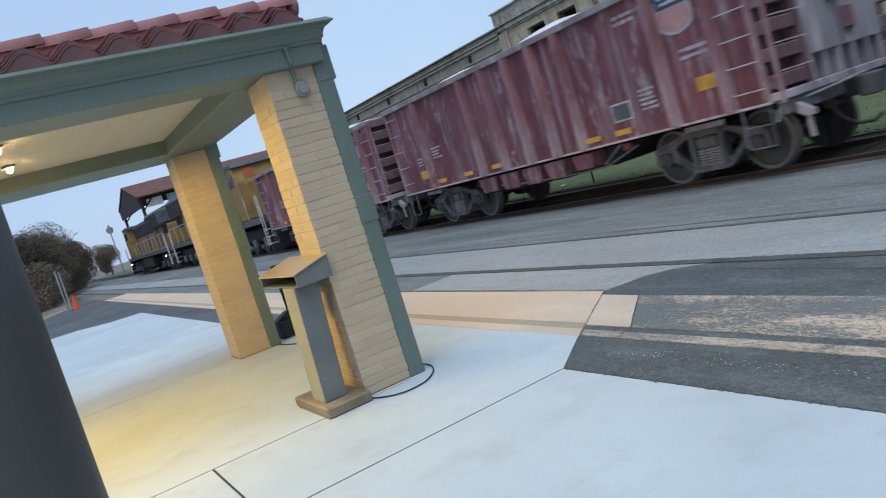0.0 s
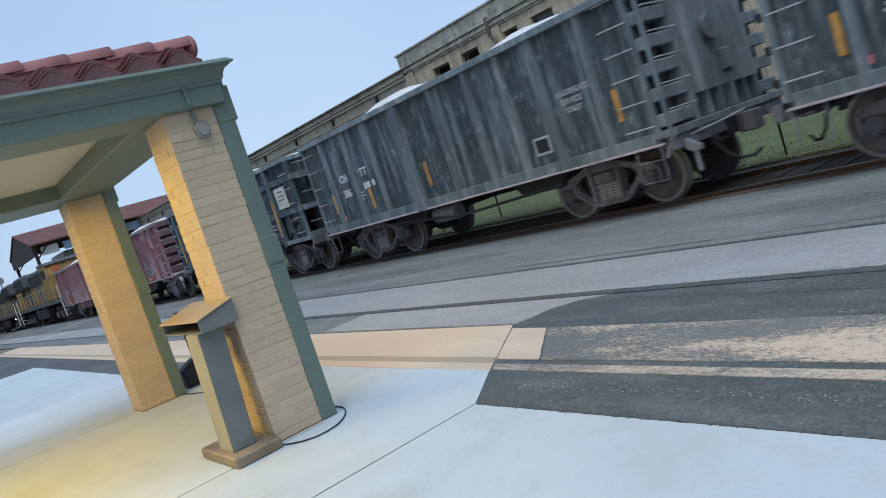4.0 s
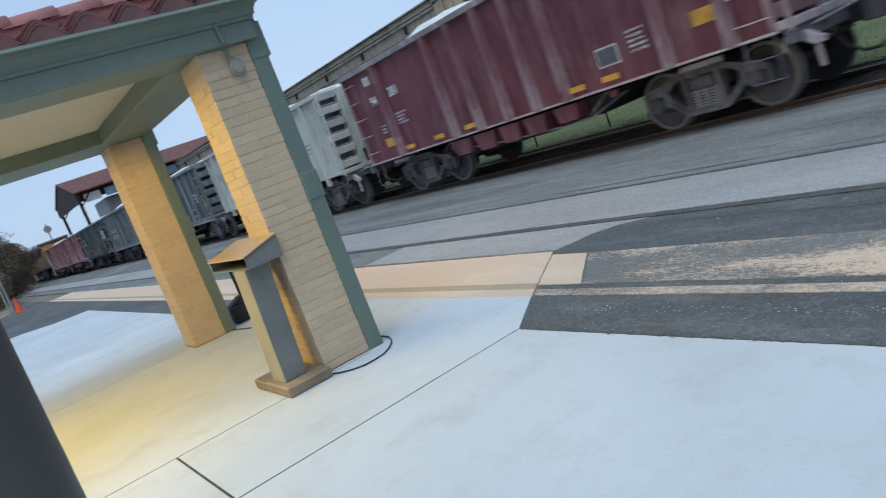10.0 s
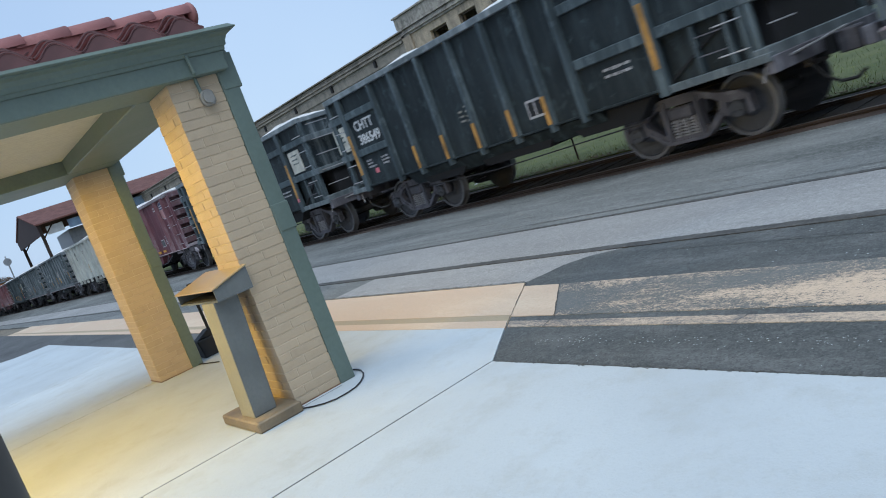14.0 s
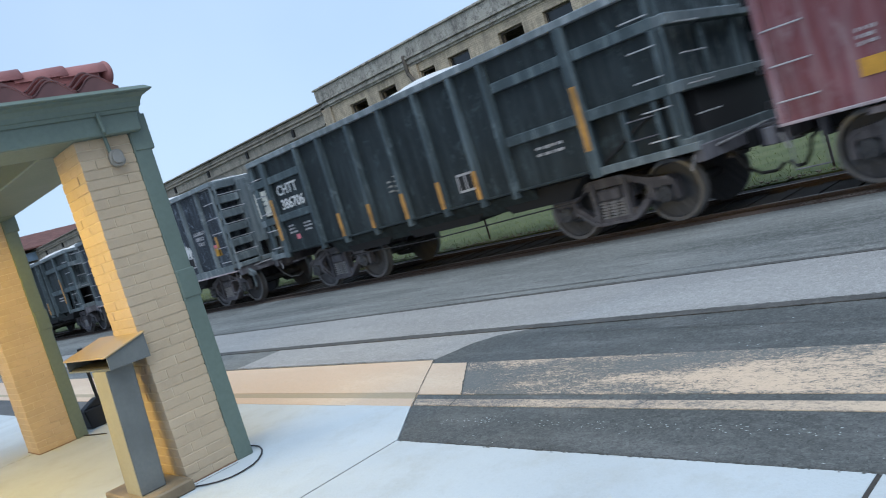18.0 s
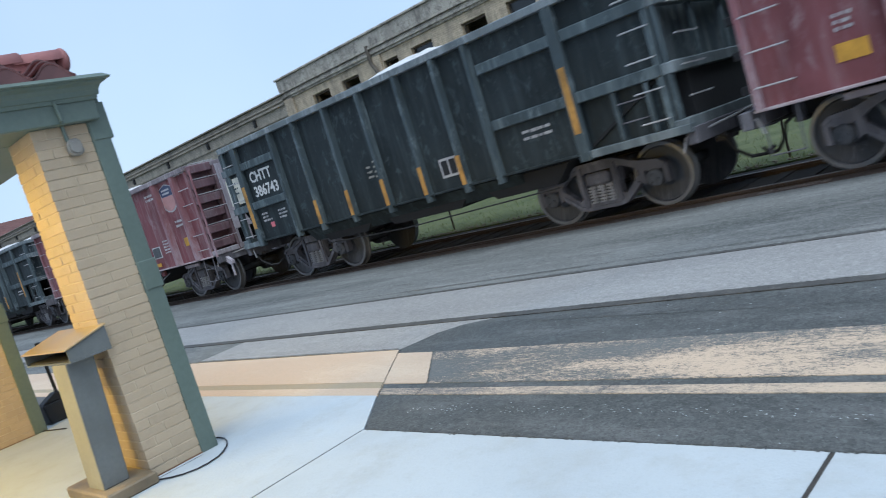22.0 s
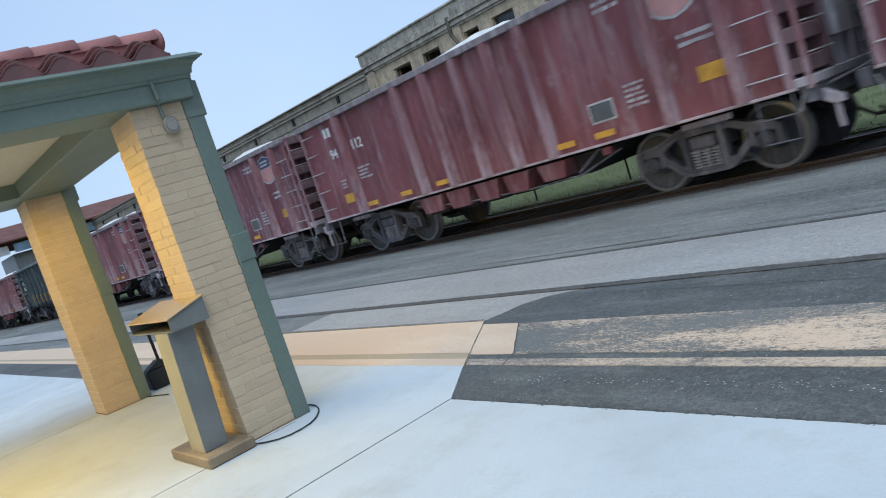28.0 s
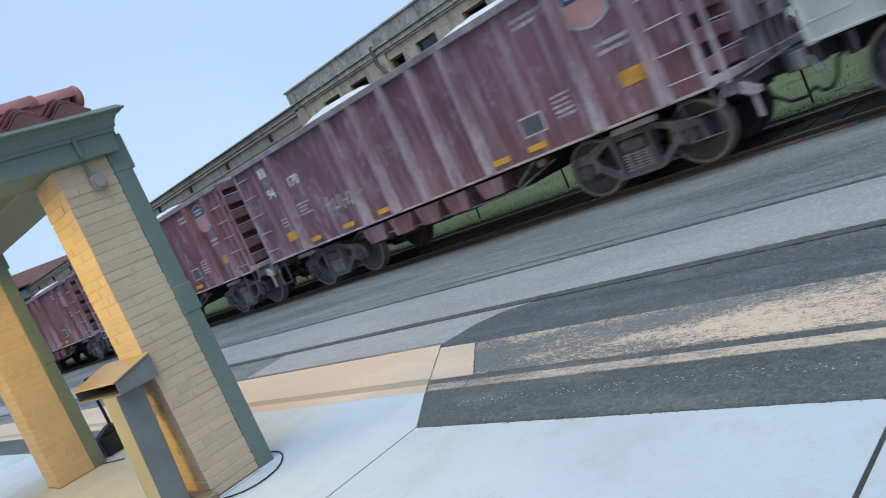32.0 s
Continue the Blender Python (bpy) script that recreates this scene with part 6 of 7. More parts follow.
def locomotive(x0, back=False):
    """A six-axle road locomotive, its west end at x0; back: cab to the east."""
    c = thing("locomotive", pose(x0, TRACK_Y, RAIL_Z), "yellow and grey diesel locomotive with dark radiator grilles", "locomotive", "train")
    L = 22.6
    bm = bmesh.new()
    prism(bm, [(0.9, 1.35), (L - 0.9, 1.35), (L - 0.9, 1.62), (0.9, 1.62)], "y", -1.5, 1.5, 0.02)
    part("deck", bm, "loco_grey", c)
    bm = bmesh.new()
    prism(bm, [(1.5, 1.63), (1.5, 2.9), (1.9, 3.25), (2.9, 3.3), (2.9, 1.63)], "y", -0.95, 0.95, 0.05)
    part("nose", bm, "loco_yellow", c)
    bm = bmesh.new()
    prism(bm, [(2.9, 1.63), (2.9, 3.35), (3.2, 4.05), (5.4, 4.12), (5.4, 1.63)], "y", -1.5, 1.5, 0.06)
    cab = part("cab", bm, "loco_yellow", c)
    bm = bmesh.new()
    prism(bm, [(2.95, 4.0), (3.2, 4.2), (5.6, 4.25), (5.6, 4.0)], "y", -1.53, 1.53, 0.03)
    part("cab_roof", bm, "loco_grey", c)
    for s in (-1, 1):
        for a, b in ((3.35, 4.1), (4.25, 5.1)):
            bm = bmesh.new()
            box(bm, a, b, *sorted((s * 1.495, s * 1.51)), 3.2, 3.78, 0.004)
            part("window", bm, "glass_dark", cab)
    for s in (-1, 1):
        bm = bmesh.new()
        prism(bm, [(2.955, 3.45), (2.915, 3.45), (3.085, 3.88), (3.11, 3.88)], "y", s * 0.8 - 0.24, s * 0.8 + 0.24)
        part("windshield", bm, "cab_glow" if back else "glass_dark", cab)
    bm = bmesh.new()
    box(bm, 5.45, 19.2, -0.92, 0.92, 1.63, 3.8, 0.06)
    hood = part("hood", bm, "loco_yellow", c)
    bm = bmesh.new()
    box(bm, 5.62, 19.3, -0.98, 0.98, 3.81, 4.15, 0.08)
    part("hood_top", bm, "loco_grey", c)
    bm = bmesh.new()
    box(bm, 15.2, 20.9, -1.35, 1.35, 3.2, 4.3, 0.15)
    part("radiator", bm, "loco_grey", c)
    bm = bmesh.new()
    box(bm, 19.25, 21.0, -0.92, 0.92, 1.63, 3.18, 0.05)
    part("rear_hood", bm, "loco_yellow", c)
    for i in range(10):
        for s in (-1, 1):
            bm = bmesh.new()
            box(bm, 5.9 + i * 1.3, 7.0 + i * 1.3, *sorted((s * 0.918, s * 0.935)), 1.8, 3.7, 0.006)
            part("hood_door", bm, "loco_yellow" if i % 4 else "loco_grey", hood)
    bm = bmesh.new()
    box(bm, 8.3, 13.8, -1.42, 1.42, 0.45, 1.32, 0.12)
    part("fuel_tank", bm, "under", c)
    for tx in (3.9, 18.7):
        t = part("truck_frame", box(bmesh.new(), tx - 2.3, tx + 2.3, -1.15, 1.15, 0.62, 1.15, 0.05), "under", c)
        for k in (-1.75, 0, 1.75):
            bm = bmesh.new()
            rod(bm, (0, -1.0, 0), (0, 1.0, 0), 0.08, 10)
            for s in (-1, 1):
                turned(bm, [(s * 0.675, 0.2), (s * 0.665, 0.53), (s * 0.70, 0.53), (s * 0.71, 0.51), (s * 0.80, 0.5), (s * 0.805, 0.45), (s * 0.75, 0.2), (s * 0.8, 0.1)], (0, 0), 24)
            w = part("loco_wheelset", bm, "wheel", t)
            w.matrix_parent_inverse = pose(tx + k, 0, 0.5, 0, 0, 180 if back else 0)
            for s in (-1, 1):
                bm = bmesh.new()
                box(bm, tx + k - 0.2, tx + k + 0.2, *sorted((s * 1.15, s * 1.3)), 0.35, 0.75, 0.03)
                part("journal_box", bm, "truck", t)
    for s in (-1, 1):
        for i in range(12):
            bm = bmesh.new()
            x = 1.0 + i * (L - 2.0) / 11
            rod(bm, (x, s * 1.46, 1.62), (x, s * 1.46, 2.62), 0.018, 6)
            part("stanchion", bm, "grab", c)
        bm = bmesh.new()
        tube(bm, [(5.6, s * 1.46, 2.62), (L - 1.0, s * 1.46, 2.62)], 0.018, 6)
        part("handrail", bm, "grab", c)
        for x in (0.75, L - 1.05):
            bm = bmesh.new()
            for z in (0.45, 0.75, 1.05):
                box(bm, x, x + 0.32, *sorted((s * 1.2, s * 1.5)), z, z + 0.03)
            tube(bm, [(x, s * 1.5, 0.4), (x, s * 1.5, 2.5)], 0.018, 6)
            tube(bm, [(x + 0.32, s * 1.5, 0.4), (x + 0.32, s * 1.5, 2.5)], 0.018, 6)
            part("steps", bm, "white", c)
    for x, s in ((1.0, -1), (L - 0.9, 1)):
        bm = bmesh.new()
        prism(bm, [(x, 0.12), (x + s * 0.28, 0.12), (x + s * 0.12, 1.35), (x, 1.35)], "y", -1.45, 1.45, 0.02)
        part("plow", bm, "under", c)
        coupler(c, x + s * 0.05, s)
        for y in (-0.75, 0.75):
            bm = bmesh.new()
            rod(bm, (x + s * 0.14, y, 1.42), (x + s * 0.2, y, 1.42), 0.09, 12)
            part("ditch_light", bm, "headlight", c)
    for y in (-0.14, 0.14):
        bm = bmesh.new()
        rod(bm, (L - 1.56, y, 3.0), (L - 1.50, y, 3.0), 0.1, 12)
        part("headlight", bm, "glass_dark", c)
    for z in (1.0,):
        for x in (L - 2.2, 2.0):
            bm = bmesh.new()
            box(bm, x, x + 0.12, -1.54, -1.51, z, z + 0.14)
            part("step_light", bm, "headlight", c)
    bm = bmesh.new()
    tube(bm, [(L - 1.62, -0.7, 2.9), (L - 1.55, -0.7, 2.9)], 0.05, 8)
    part("marker_light", bm, "glass_dark", c)
    for s in (-1, 1):
        bm = bmesh.new()
        box(bm, 5.6, 15.1, *sorted((s * 0.936, s * 0.95)), 3.02, 3.8, 0.004)
        part("dark_band", bm, "under", hood, "dark upper hood side")
        bm = bmesh.new()
        box(bm, 19.3, 20.95, *sorted((s * 0.921, s * 0.935)), 2.55, 3.15, 0.004)
        part("dark_band", bm, "under", hood, "dark upper hood side")
        for k in range(5):
            bm = bmesh.new()
            x = 15.5 + k * 1.05
            box(bm, x, x + 0.9, *sorted((s * 1.351, s * 1.365)), 3.32, 4.1, 0.004)
            part("radiator_grille", bm, "under", c)
    plate(c, "stripe", "logo_red", 6.0, 19.0, 1.64, 1.72, -0.99)
    CARS.append((c, x0 + L if back else x0))
    if back:
        BACKWARD.append(c)
    return c


locomotive(-52.6, True)
locomotive(-75.6)


def brick_wall(name, material, x0, x1, y0, y1, z0, z1, holes, parent, label=""):
    """A wall along x with rectangular openings (x0, x1, z0, z1) cut right through."""
    bm = bmesh.new()
    xs_ = sorted({x0, x1, *[h[0] for h in holes], *[h[1] for h in holes]})
    zs_ = sorted({z0, z1, *[h[2] for h in holes], *[h[3] for h in holes]})
    for a, b in zip(xs_, xs_[1:]):
        for c, d in zip(zs_, zs_[1:]):
            if not any(h[0] <= a and b <= h[1] and h[2] <= c and d <= h[3] for h in holes):
                box(bm, a, b, y0, y1, c, d)
    bmesh.ops.remove_doubles(bm, verts=bm.verts, dist=0.0005)
    return part(name, bm, material, parent, label)


# ---- the derelict brick building beyond the track ----
BY = 24.9
house = thing("derelict_building", pose(0, BY, 0), "derelict two-storey tan brick building with empty windows", "building")
WIN = [(-30.5, -29.1), (-28.1, -26.8), (-24.95, -24.0), (-23.1, -21.8), (-20.05, -18.72), (-17.65, -16.3)]
holes = [(a, b, 5.1, 6.78) for a, b in WIN] + [(a, b, 1.1, 3.2) for a, b in WIN]
brick_wall("wall", "wall_brick", -32.4, -14.5, 0, 0.45, -0.1, 7.15, holes, house)
bm = bmesh.new()
box(bm, -32.4, -14.5, 5.7, 6.1, -0.1, 7.15)
part("back_wall", bm, "wall_brick", house)
bm = bmesh.new()
box(bm, -32.4, -31.95, 0.455, 5.69, -0.1, 7.15)
part("side_wall", bm, "wall_brick", house)
gable = brick_wall("side_wall", "wall_brick", 0.455, 5.69, 0, 0.45, -0.1, 7.15, [(0.9, 1.75, 5.3, 6.62), (3.1, 4.2, 5.3, 6.62)], house)
gable.matrix_basis = pose(-14.5, 0, 0, 0, 0, 90)
for a, b in ((0.9, 1.75), (3.1, 4.2)):
    bm = bmesh.new()
    box(bm, -14.75, -14.70, a, b, 5.3, 6.62)
    part("boarding", bm, "white_dim", house, "pale boarded window")
for z0, z1, d in ((7.15, 7.26, 0.08), (7.26, 7.40, 0.16), (7.40, 7.62, 0.12), (7.63, 8.2, 0.05)):
    bm = bmesh.new()
    box(bm, -14.94, -14.5 + d, 0.46, 6.1, z0, z1, 0.012)
    part("side_cornice", bm, "wall_cap", house)
bm = bmesh.new()
tube(bm, [(-14.4, 5.2, 7.1), (-14.4, 5.2, 0.0)], 0.06, 8)
part("downspout", bm, "wood_old", house, "rusted downspout")
bm = bmesh.new()
box(bm, -32.9, -14.45, -0.16, 0.45, 7.62, 8.2, 0.03)
part("parapet", bm, "wall_cap", house)
bm = bmesh.new()
box(bm, -32.95, -14.4, -0.24, 0.5, 8.2, 8.3, 0.02)
part("coping", bm, "wall_cap", house)
for z0, z1, d in ((7.15, 7.26, 0.08), (7.26, 7.40, 0.16), (7.40, 7.50, 0.10), (7.50, 7.62, 0.22)):
    bm = bmesh.new()
    box(bm, -32.5 - d, -15.5, -d, 0.45, z0, z1, 0.012)
    part("cornice", bm, "wall_cap", house)
for x in (-32.75, -25.75):
    bm = bmesh.new()
    box(bm, x, x + 0.75, -0.12, 0.0, -0.1, 7.15, 0.02)
    part("pilaster", bm, "wall_brick", house)
for a, b in WIN:
    w = part("window_sill", box(bmesh.new(), a - 0.1, b + 0.1, -0.08, 0.2, 5.0, 5.1, 0.01), "wall_cap", house)
    bm = bmesh.new()
    box(bm, a, b, 0.18, 0.25, 6.70, 6.78)
    box(bm, a, a + 0.06, 0.18, 0.25, 5.1, 6.70)
    box(bm, b - 0.06, b, 0.18, 0.25, 5.1, 6.70)
    box(bm, a + 0.06, b - 0.06, 0.19, 0.24, 5.9, 5.96)
    part("window_frame", bm, "wood_old", house)
    bm = bmesh.new()
    box(bm, a + 0.062, b - 0.062, 0.26, 0.29, 5.1, 5.1 + 0.5 + 0.35 * (int(abs(a) * 7) % 3), 0.004)
    part("window_board", bm, "rust_roof", house)
    if int(abs(a) * 10) % 5:
        bm = bmesh.new()
        box(bm, a + 0.062, b - 0.062, 0.205, 0.215, 5.1, 6.698 if int(abs(a)) % 2 else 6.4)
        part("pane", bm, "glass_dark", house)
bm = bmesh.new()
tube(bm, [(-25.55, -0.2, 7.7), (-25.55, -0.2, 6.9), (-25.2, -0.2, 6.3), (-25.2, -0.2, 0.0)], 0.09, 8)
part("downspout", bm, "wood_old", house, "rusted downspout")
bm = bmesh.new()
box(bm, -32.0, -14.95, 0.46, 5.69, 6.9, 7.1)
part("roof", bm, "wall_cap", house)
bm = bmesh.new()
box(bm, -15.495, -14.48, -0.03, 0.45, 7.151, 7.615, 0.01)
part("corner_block", bm, "wall_cap", house)

annex = thing("low_annex", pose(0, BY, 0), "long low brick annex with a dark parapet", "building")
brick_wall("wall", "wall_low", -120, -33.0, 0.1, 0.6, -0.1, 7.5, [], annex)
for z0, z1, d in ((6.4, 6.52, 0.06), (7.0, 7.10, 0.10), (7.2, 7.3, 0.08), (7.52, 7.60, 0.14)):
    bm = bmesh.new()
    box(bm, -120, -33.0, 0.1 - d, 0.7, z0, z1, 0.01)
    part("band", bm, "wall_low", annex)
bm = bmesh.new()
box(bm, -120, -33.0, 0.72, 9.0, 6.6, 6.8)
part("roof", bm, "wall_cap", annex)
for i in range(14):
    bm = bmesh.new()
    box(bm, -36.2 - i * 5.4, -36.0 - i * 5.4, -0.02, 0.1, 6.55, 6.95, 0.01)
    part("vent", bm, "under", annex)

# rusty loading shed farther down the line, its eave facing the street
shed = thing("loading_shed", pose(0, 0, 0), "rusty red metal loading shed on posts over grey bins", "shed")
bm = bmesh.new()
prism(bm, [(-87.5, 7.85), (-96, 9.95), (-104.5, 7.85), (-104.5, 7.7), (-96, 9.8), (-87.5, 7.7)], "y", 13.6, 46)
part("roof", bm, "rust_roof", shed)
# near-black sheet: the shade under the roof put into its colour
bm = bmesh.new()
prism(bm, [(-87.6, 7.68), (-96, 9.75), (-104.4, 7.68), (-104.4, 6.6), (-87.6, 6.6)], "y", 13.7, 13.85)
part("gable", bm, "shed_shade", shed)
for i in range(5):
    for x in (-88.2, -103.8):
        bm = bmesh.new()
        y = 14.0 + i * 7.8
        box(bm, x - 0.15, x + 0.15, y - 0.15, y + 0.15, -0.1, 7.7)
        part("post", bm, "rail", shed)
        bm = bmesh.new()
        rod(bm, (x, y, 6.2), (x, y + 1.4, 7.6), 0.08, 6)
        part("brace", bm, "rail", shed)
for i in range(14):
    bm = bmesh.new()
    box(bm, -88.35, -88.25, 14.6 + i * 2.2, 16.3 + i * 2.2, 6.5, 7.4, 0.01)
    part("clerestory_pane", bm, "sky_pane" if i % 3 else "white", shed, "bluish clerestory pane")
for x0, x1, y0, y1, z1, m_ in ((-100, -92, 17.2, 20.2, 6.6, "steel"), (-101, -93, 22, 25, 7.2, "steel"), (-99, -91, 26.5, 31, 6.0, "white"), (-96, -89.5, 33, 38, 6.9, "steel")):
    bm = bmesh.new()
    box(bm, x0, x1, y0, y1, -0.1, z1, 0.1)
    part("bin", bm, m_, shed)
bm = bmesh.new()
prism(bm, [(16.0, 3.2), (24.0, 5.6), (24.0, 6.0), (16.0, 3.6)], "x", -91, -89.6)
part("conveyor", bm, "rust_roof", shed)

# a low painted wall far behind the verge
low_wall = thing("low_wall", pose(-27, 57, 0), "low white-painted wall covered in dark graffiti", "wall")
part("wall", box(bmesh.new(), 0, 13, 0, 0.3, -0.1, 1.75, 0.02), "placard", low_wall)
part("coping", box(bmesh.new(), -0.05, 13.05, -0.06, 0.36, 1.753, 1.83, 0.02), "steel", low_wall)
rng = random.Random(23)
for k in range(24):
    bm = bmesh.new()
    x, z = 0.6 + k * 0.5, 1.05 + rng.uniform(-0.2, 0.2)
    a = [rng.uniform(0.08, 0.30) for _ in range(7)]
    prism(bm, [(x + a[j] * math.cos(j * 0.898), z + 1.6 * a[j] * math.sin(j * 0.898)) for j in range(7)], "y", -0.006, 0.004)
    part("graffiti", bm, ("under", "logo_blue", "truck")[k % 3], low_wall)

# signal mast, sign posts, cone
sig = thing("signal_mast", pose(-116, 13.2, 0), "grey railway signal mast with a round target head", "signal")
part("mast", rod(bmesh.new(), (0, 0, 0), (0, 0, 7.2), 0.09, 10), "steel", sig)
for z in (6.4,):
    part("target", rod(bmesh.new(), (0.1, 0, z), (0.16, 0, z), 0.5, 18), "steel", sig)
for x, y, h in ((-41.5, 1.75, 2.1), (-42.5, 1.95, 2.0)):
    st = thing("marker_post", pose(x, y, -0.006), "thin pale marker post beside the lot", "post", "marker posts")
    part("pole", rod(bmesh.new(), (0, 0, 0), (0, 0, h), 0.045, 8), "steel", st)
    part("cap", rod(bmesh.new(), (0, 0, h), (0, 0, h + 0.03), 0.055, 8), "steel", st)
cone = thing("traffic_cone", pose(-42.8, 2.2, -0.006), "bright orange traffic cone", "cone")
part("body", rod(bmesh.new(), (0, 0, 0.04), (0, 0, 0.75), 0.19, 14, 0.03), "orange", cone)
part("base", box(bmesh.new(), -0.22, 0.22, -0.22, 0.22, 0, 0.04, 0.01), "orange", cone)


# ---- trees and brush at the end of the street ----
def leaf_cloud(name, n, centre, radii, size, material, parent, seed):
    rng = random.Random(seed)
    verts, faces = [], []
    clumps = [(rng.gauss(0, 0.5), rng.gauss(0, 0.5), rng.uniform(-0.8, 0.9)) for _ in range(14)]
    for i in range(n):
        q = rng.choice(clumps)
        o = [q[j] + rng.gauss(0, 0.22) for j in range(3)]
        if sum(k * k for k in o) > 1.15:
            continue
        p = [centre[j] + radii[j] * o[j] for j in range(3)]
        a, b = rng.uniform(0, 6.28), rng.uniform(-1, 1)
        u = Vector((math.cos(a), math.sin(a), b * 0.6)) * size * rng.uniform(0.5, 1.2)
        w = Vector((-math.sin(a) * b, math.cos(a) * b, 0.8)) * size * rng.uniform(0.3, 0.7)
        k = len(verts)
        o = Vector(p)
        verts += [o - u, o - w * 0.6, o + u, o + w]
        faces.append((k, k + 1, k + 2, k + 3))
    me = bpy.data.meshes.new(name)
    me.from_pydata([tuple(v) for v in verts], [], faces)
    me.materials.append(M[material])
    ob = new(name, me)
    ob.parent = parent
    return ob


def tree(x, y, h, seed, leaves, label, material="leaf_dark", size=0.11):
    rng = random.Random(seed)
    t = thing("tree", pose(x, y, -0.08), label, "tree", "trees at the street end")
    bm = bmesh.new()
    rod(bm, (0, 0, 0), (0.1, 0, h * 0.42), 0.2, 8, 0.13)

    def grow(p, d, r, depth):
        q = p + d
        rod(bm, p, q, r, 5, r * 0.62)
        if depth:
            for _ in range(3 if depth > 1 else 4):
                nd = (d.normalized() + Vector((rng.gauss(0, 0.45), rng.gauss(0, 0.45), rng.uniform(-0.1, 0.5)))).normalized() * d.length * rng.uniform(0.55, 0.8)
                grow(q, nd, r * 0.55, depth - 1)
    for _ in range(4):
        grow(Vector((0.1, 0, h * 0.4)), Vector((rng.gauss(0, 0.5), rng.gauss(0, 0.5), 1)).normalized() * h * 0.2, 0.09, 3)
    part("trunk", bm, "bark", t)
    if leaves:
        leaf_cloud("crown", int(leaves * 3.6), (0, 0, h * 0.52), (h * 0.34, h * 0.38, h * 0.42), size, material, t, seed)
    return t


def street_edge(x):
    """The street's far edge, past which the brush stands."""
    for xa, ya, xb, yb in ((-46, 2.2, -75, 3.9), (-75, 3.9, -90, 6.4), (-90, 6.4, -103, 8.8)):
        if x > xb:
            return ya + (yb - ya) * (x - xa) / (xb - xa)
    return 8.8


for i, (x, y, h, n, lab) in enumerate((
        (-96, 8.5, 8.5, 0, "bare grey winter tree"), (-78, 4.6, 6.6, 2600, "brown-green scrub tree with a ragged crown"), (-74, 1.0, 6.8, 2600, "brown-green scrub tree with a ragged crown"),
        (-84, 6.4, 7.5, 0, "bare grey winter tree"), (-70, -2.6, 7.4, 2400, "brown-green scrub tree with a ragged crown"), (-90, 3.2, 8.8, 2600, "brown-green scrub tree with a ragged crown"),
        (-66, -6.5, 7.0, 2400, "brown-green scrub tree with a ragged crown"), (-104, 7.0, 9.5, 0, "bare grey winter tree"), (-88, -1.5, 9.0, 0, "bare grey winter tree"))):
    tree(x, min(y, street_edge(x) - 0.30 * h), h, 31 + i, n, lab)
for i, (x, y, h) in enumerate(((-78, 3.2, 6.4), (-82, 5.0, 6.6), (-86, 6.6, 6.4), (-92, 7.8, 6.8), (-75, 0.6, 6.6), (-80, -2.0, 7.2), (-97, 9, 5.6), (-104, 9, 6.2), (-114, 9, 6.8), (-128, 9, 7.2))):
    tree(x, min(y, street_edge(x) - 0.30 * h), h, 231 + i, 5200, "brown winter scrub tree with a fuzzy crown", "brush" if i % 2 else "leaf_dark", 0.085)
for i, (x, y, h) in enumerate(((-150, 15.2, 5.6), (-164, 16.6, 6.4), (-182, 17.2, 7.4))):
    tree(x, y, h, 331 + i, 4200, "brown winter scrub tree with a fuzzy crown", "brush", 0.10)
for i, (x, y, h) in enumerate(((-9, 36, 12), (-5.5, 39, 13), (-1, 35, 11.5), (3.5, 40, 13), (8, 38, 12), (14, 36, 11))):
    tree(x, y, h, 131 + i, 3600, "dark leafless tree with dense twigs behind the verge", "leaf_far", 0.10)
bm = bmesh.new()
mass_top = [(-95 + k * 1.1, 10.5 + 2.2 * noise.noise((k * 0.23, 4.1, 0)) + 0.9 * noise.noise((k * 0.9, 1.7, 3))) for k in range(140)]
prism(bm, [(-95, -0.1)] + mass_top + [(58, -0.1)], "y", 98, 99)
tagged(part("far_treeline", bm, "leaf_far"), "dark treeline at the horizon", "treeline", kind="structure")
woods = thing("far_woods", pose(0, 0, 0), "dark winter woods far behind the verge", "woods", kind="stuff")
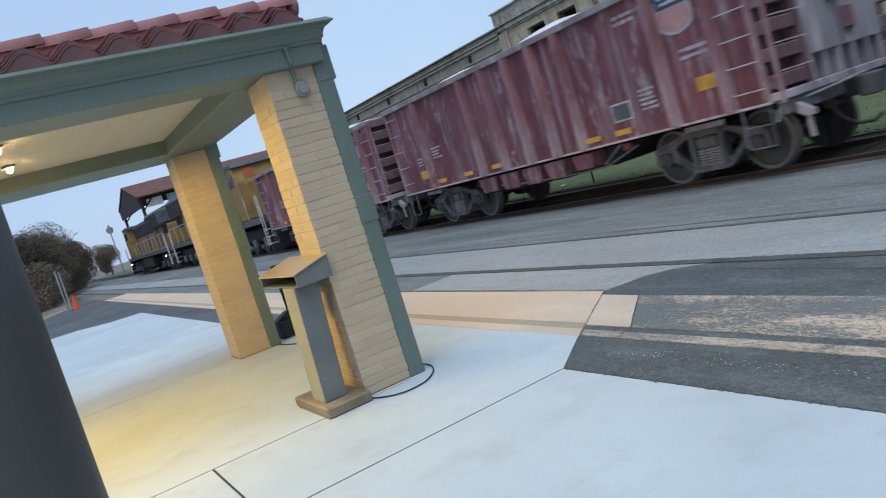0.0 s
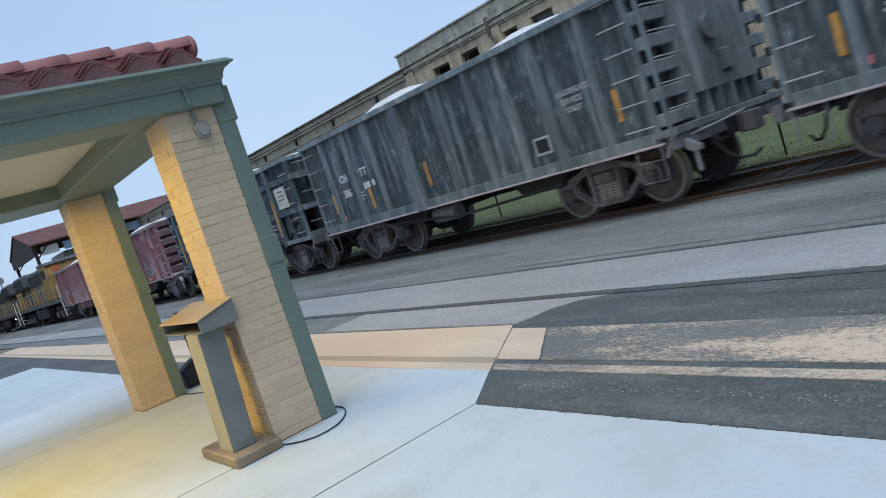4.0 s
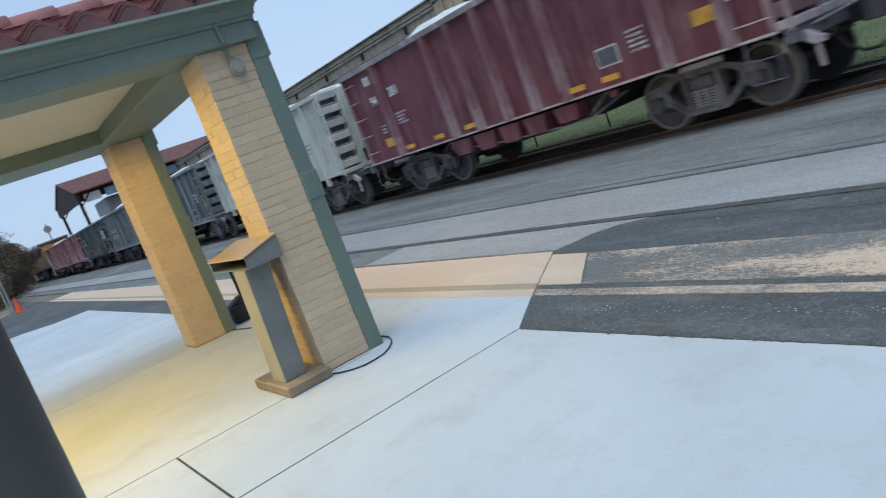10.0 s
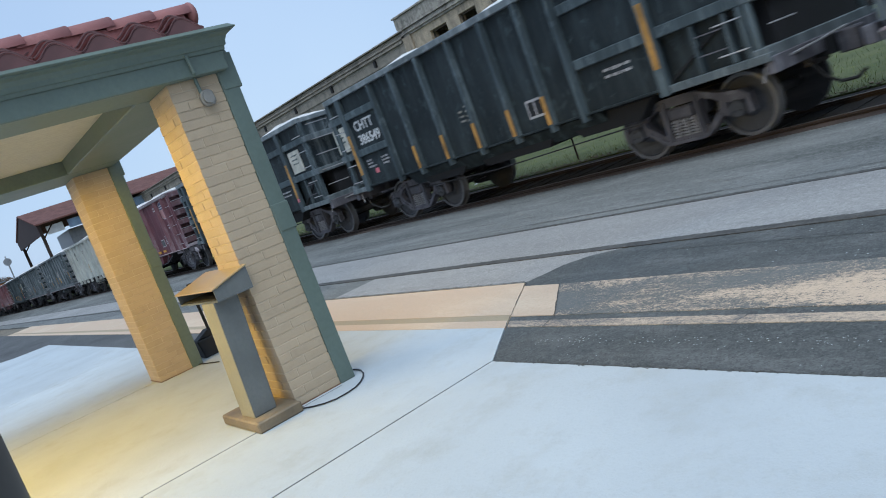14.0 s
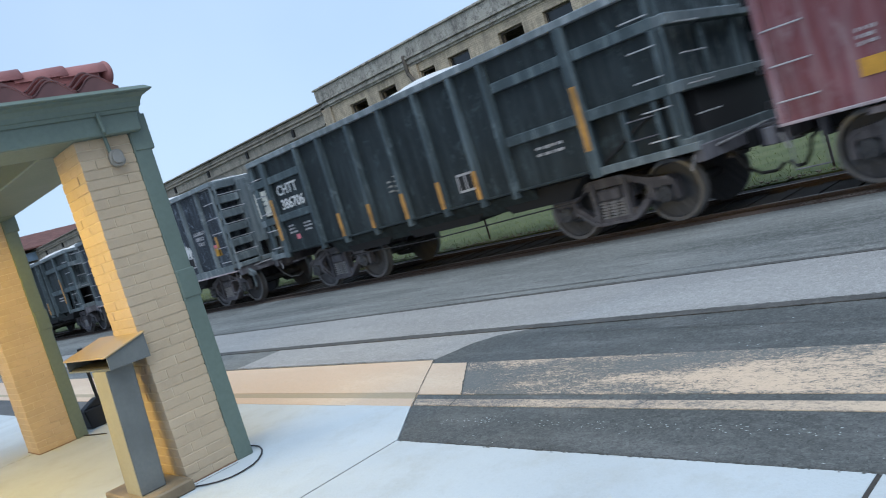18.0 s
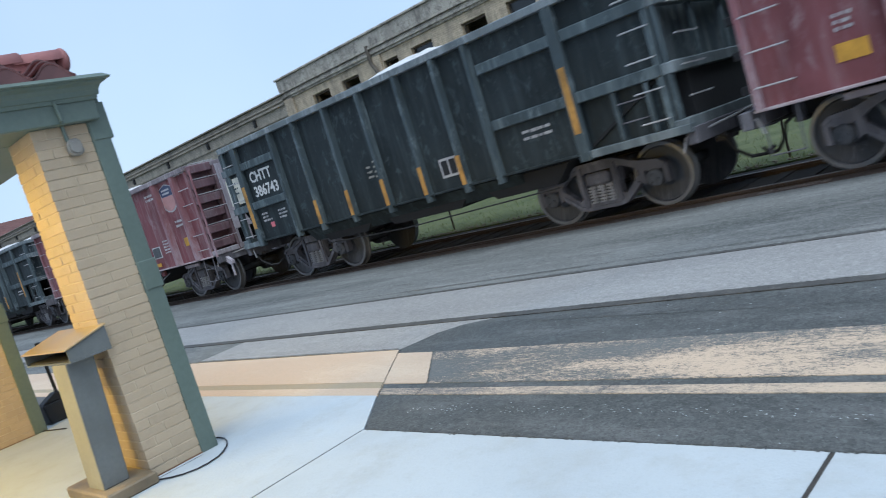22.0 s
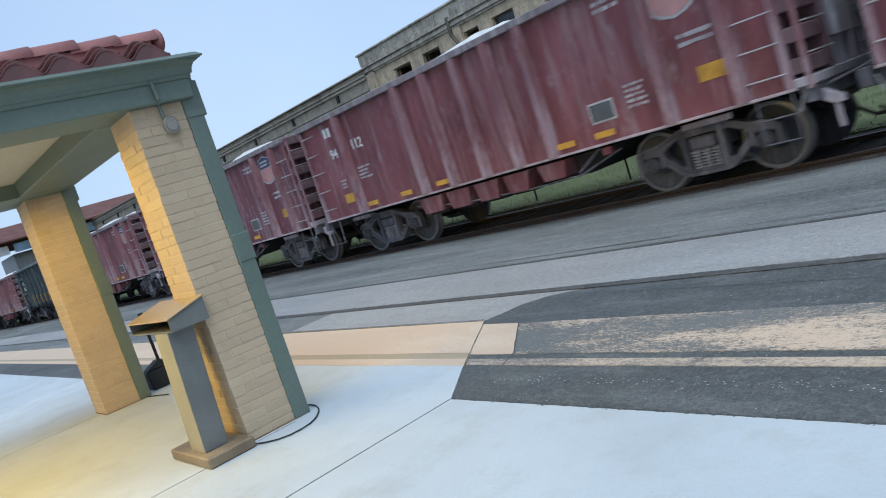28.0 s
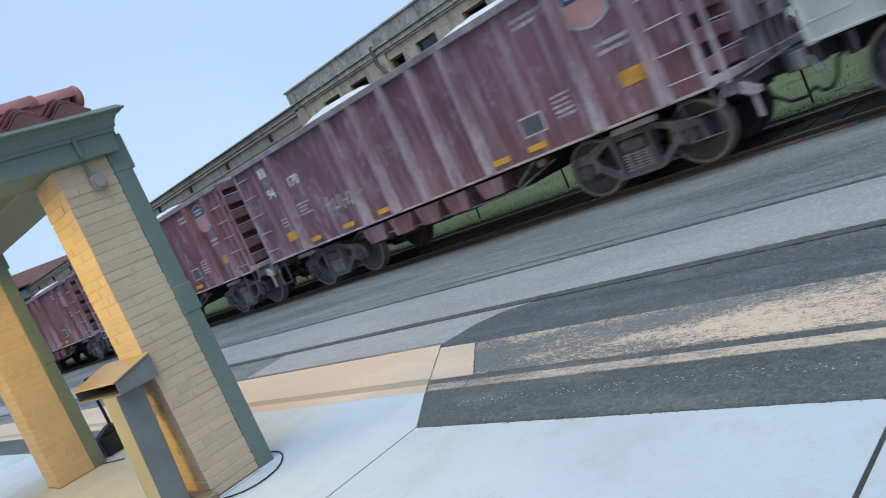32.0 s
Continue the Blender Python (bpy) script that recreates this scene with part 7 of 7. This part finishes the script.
for i in range(22):
    leaf_cloud("thicket", 9000, (-62 + i * 5.2, 84 + 6 * math.sin(i * 2.1), 7.5), (6.5, 4.0, 9.5 + 1.5 * math.sin(i * 1.3)), 0.34, ("leaf_far", "brush", "leaf_dark")[i % 3], woods, 300 + i)
for i, (x, y) in enumerate(((-58, 2.6), (-62, 4.6), (-66, 6.2), (-56, 0.4), (-57, -2.0), (-74, 7.2), (-82, 8.2), (-60, 0.8), (-61, -3.4), (-64, 2.2), (-68, 3.6), (-72, 5.2), (-59, -6.0), (-66, -1.0), (-78, 6.6), (-88, 8.4), (-50, -0.6), (-52, -3.6), (-96, 9), (-108, 9), (-101, 9), (-92, 9), (-86, 9))):
    b = thing("shrub", pose(x, min(y, street_edge(x) - 2.0), -0.08), "brown leafless scrub and brush", "shrub", "roadside scrub")
    bm = bmesh.new()
    rng = random.Random(70 + i)
    for _ in range(40):
        a, h = rng.uniform(0, 6.28), rng.uniform(1.2, 2.6)
        rod(bm, (rng.gauss(0, 0.7), rng.gauss(0, 0.7), 0), (math.cos(a) * 1.2 + rng.gauss(0, 0.7), math.sin(a) * 1.2 + rng.gauss(0, 0.7), h), 0.018, 4, 0.005)
    part("bush_wood", bm, "bark", b)
    leaf_cloud("brushwood", 3400, (0, 0, 1.7), (2.1, 2.3, 1.7), 0.10, "brush" if i % 3 else "leaf_dark", b, 90 + i)


# ---- what moves: the train rolls away to the west, its wheels turn ----
def motions():
    ts = [0, 0.1, 0.2] + list(range(1, 32)) + [31.8, 31.9, 32]
    for c, x0 in CARS:
        walk(c, [(t, pose(x0 - SPEED * t, TRACK_Y, RAIL_Z, 0, 0, 180 if c in BACKWARD else 0)) for t in ts])
    for name, r in (("wheelset", R_WHEEL), ("loco_wheelset", 0.5)):
        sets = [o for o in bpy.data.objects if o.name.split(".")[0] == name]
        lead = sets[0]
        walk(lead, [(k / 10, pose(0, 0, 0, 0, -math.degrees(SPEED * k / 10 / r), 0)) for k in range(321)])
        for o in sets[1:]:
            o.rotation_mode = "QUATERNION"
            o.animation_data_create()
            o.animation_data.action = lead.animation_data.action
            o.animation_data.action_slot = lead.animation_data.action_slot


motions()
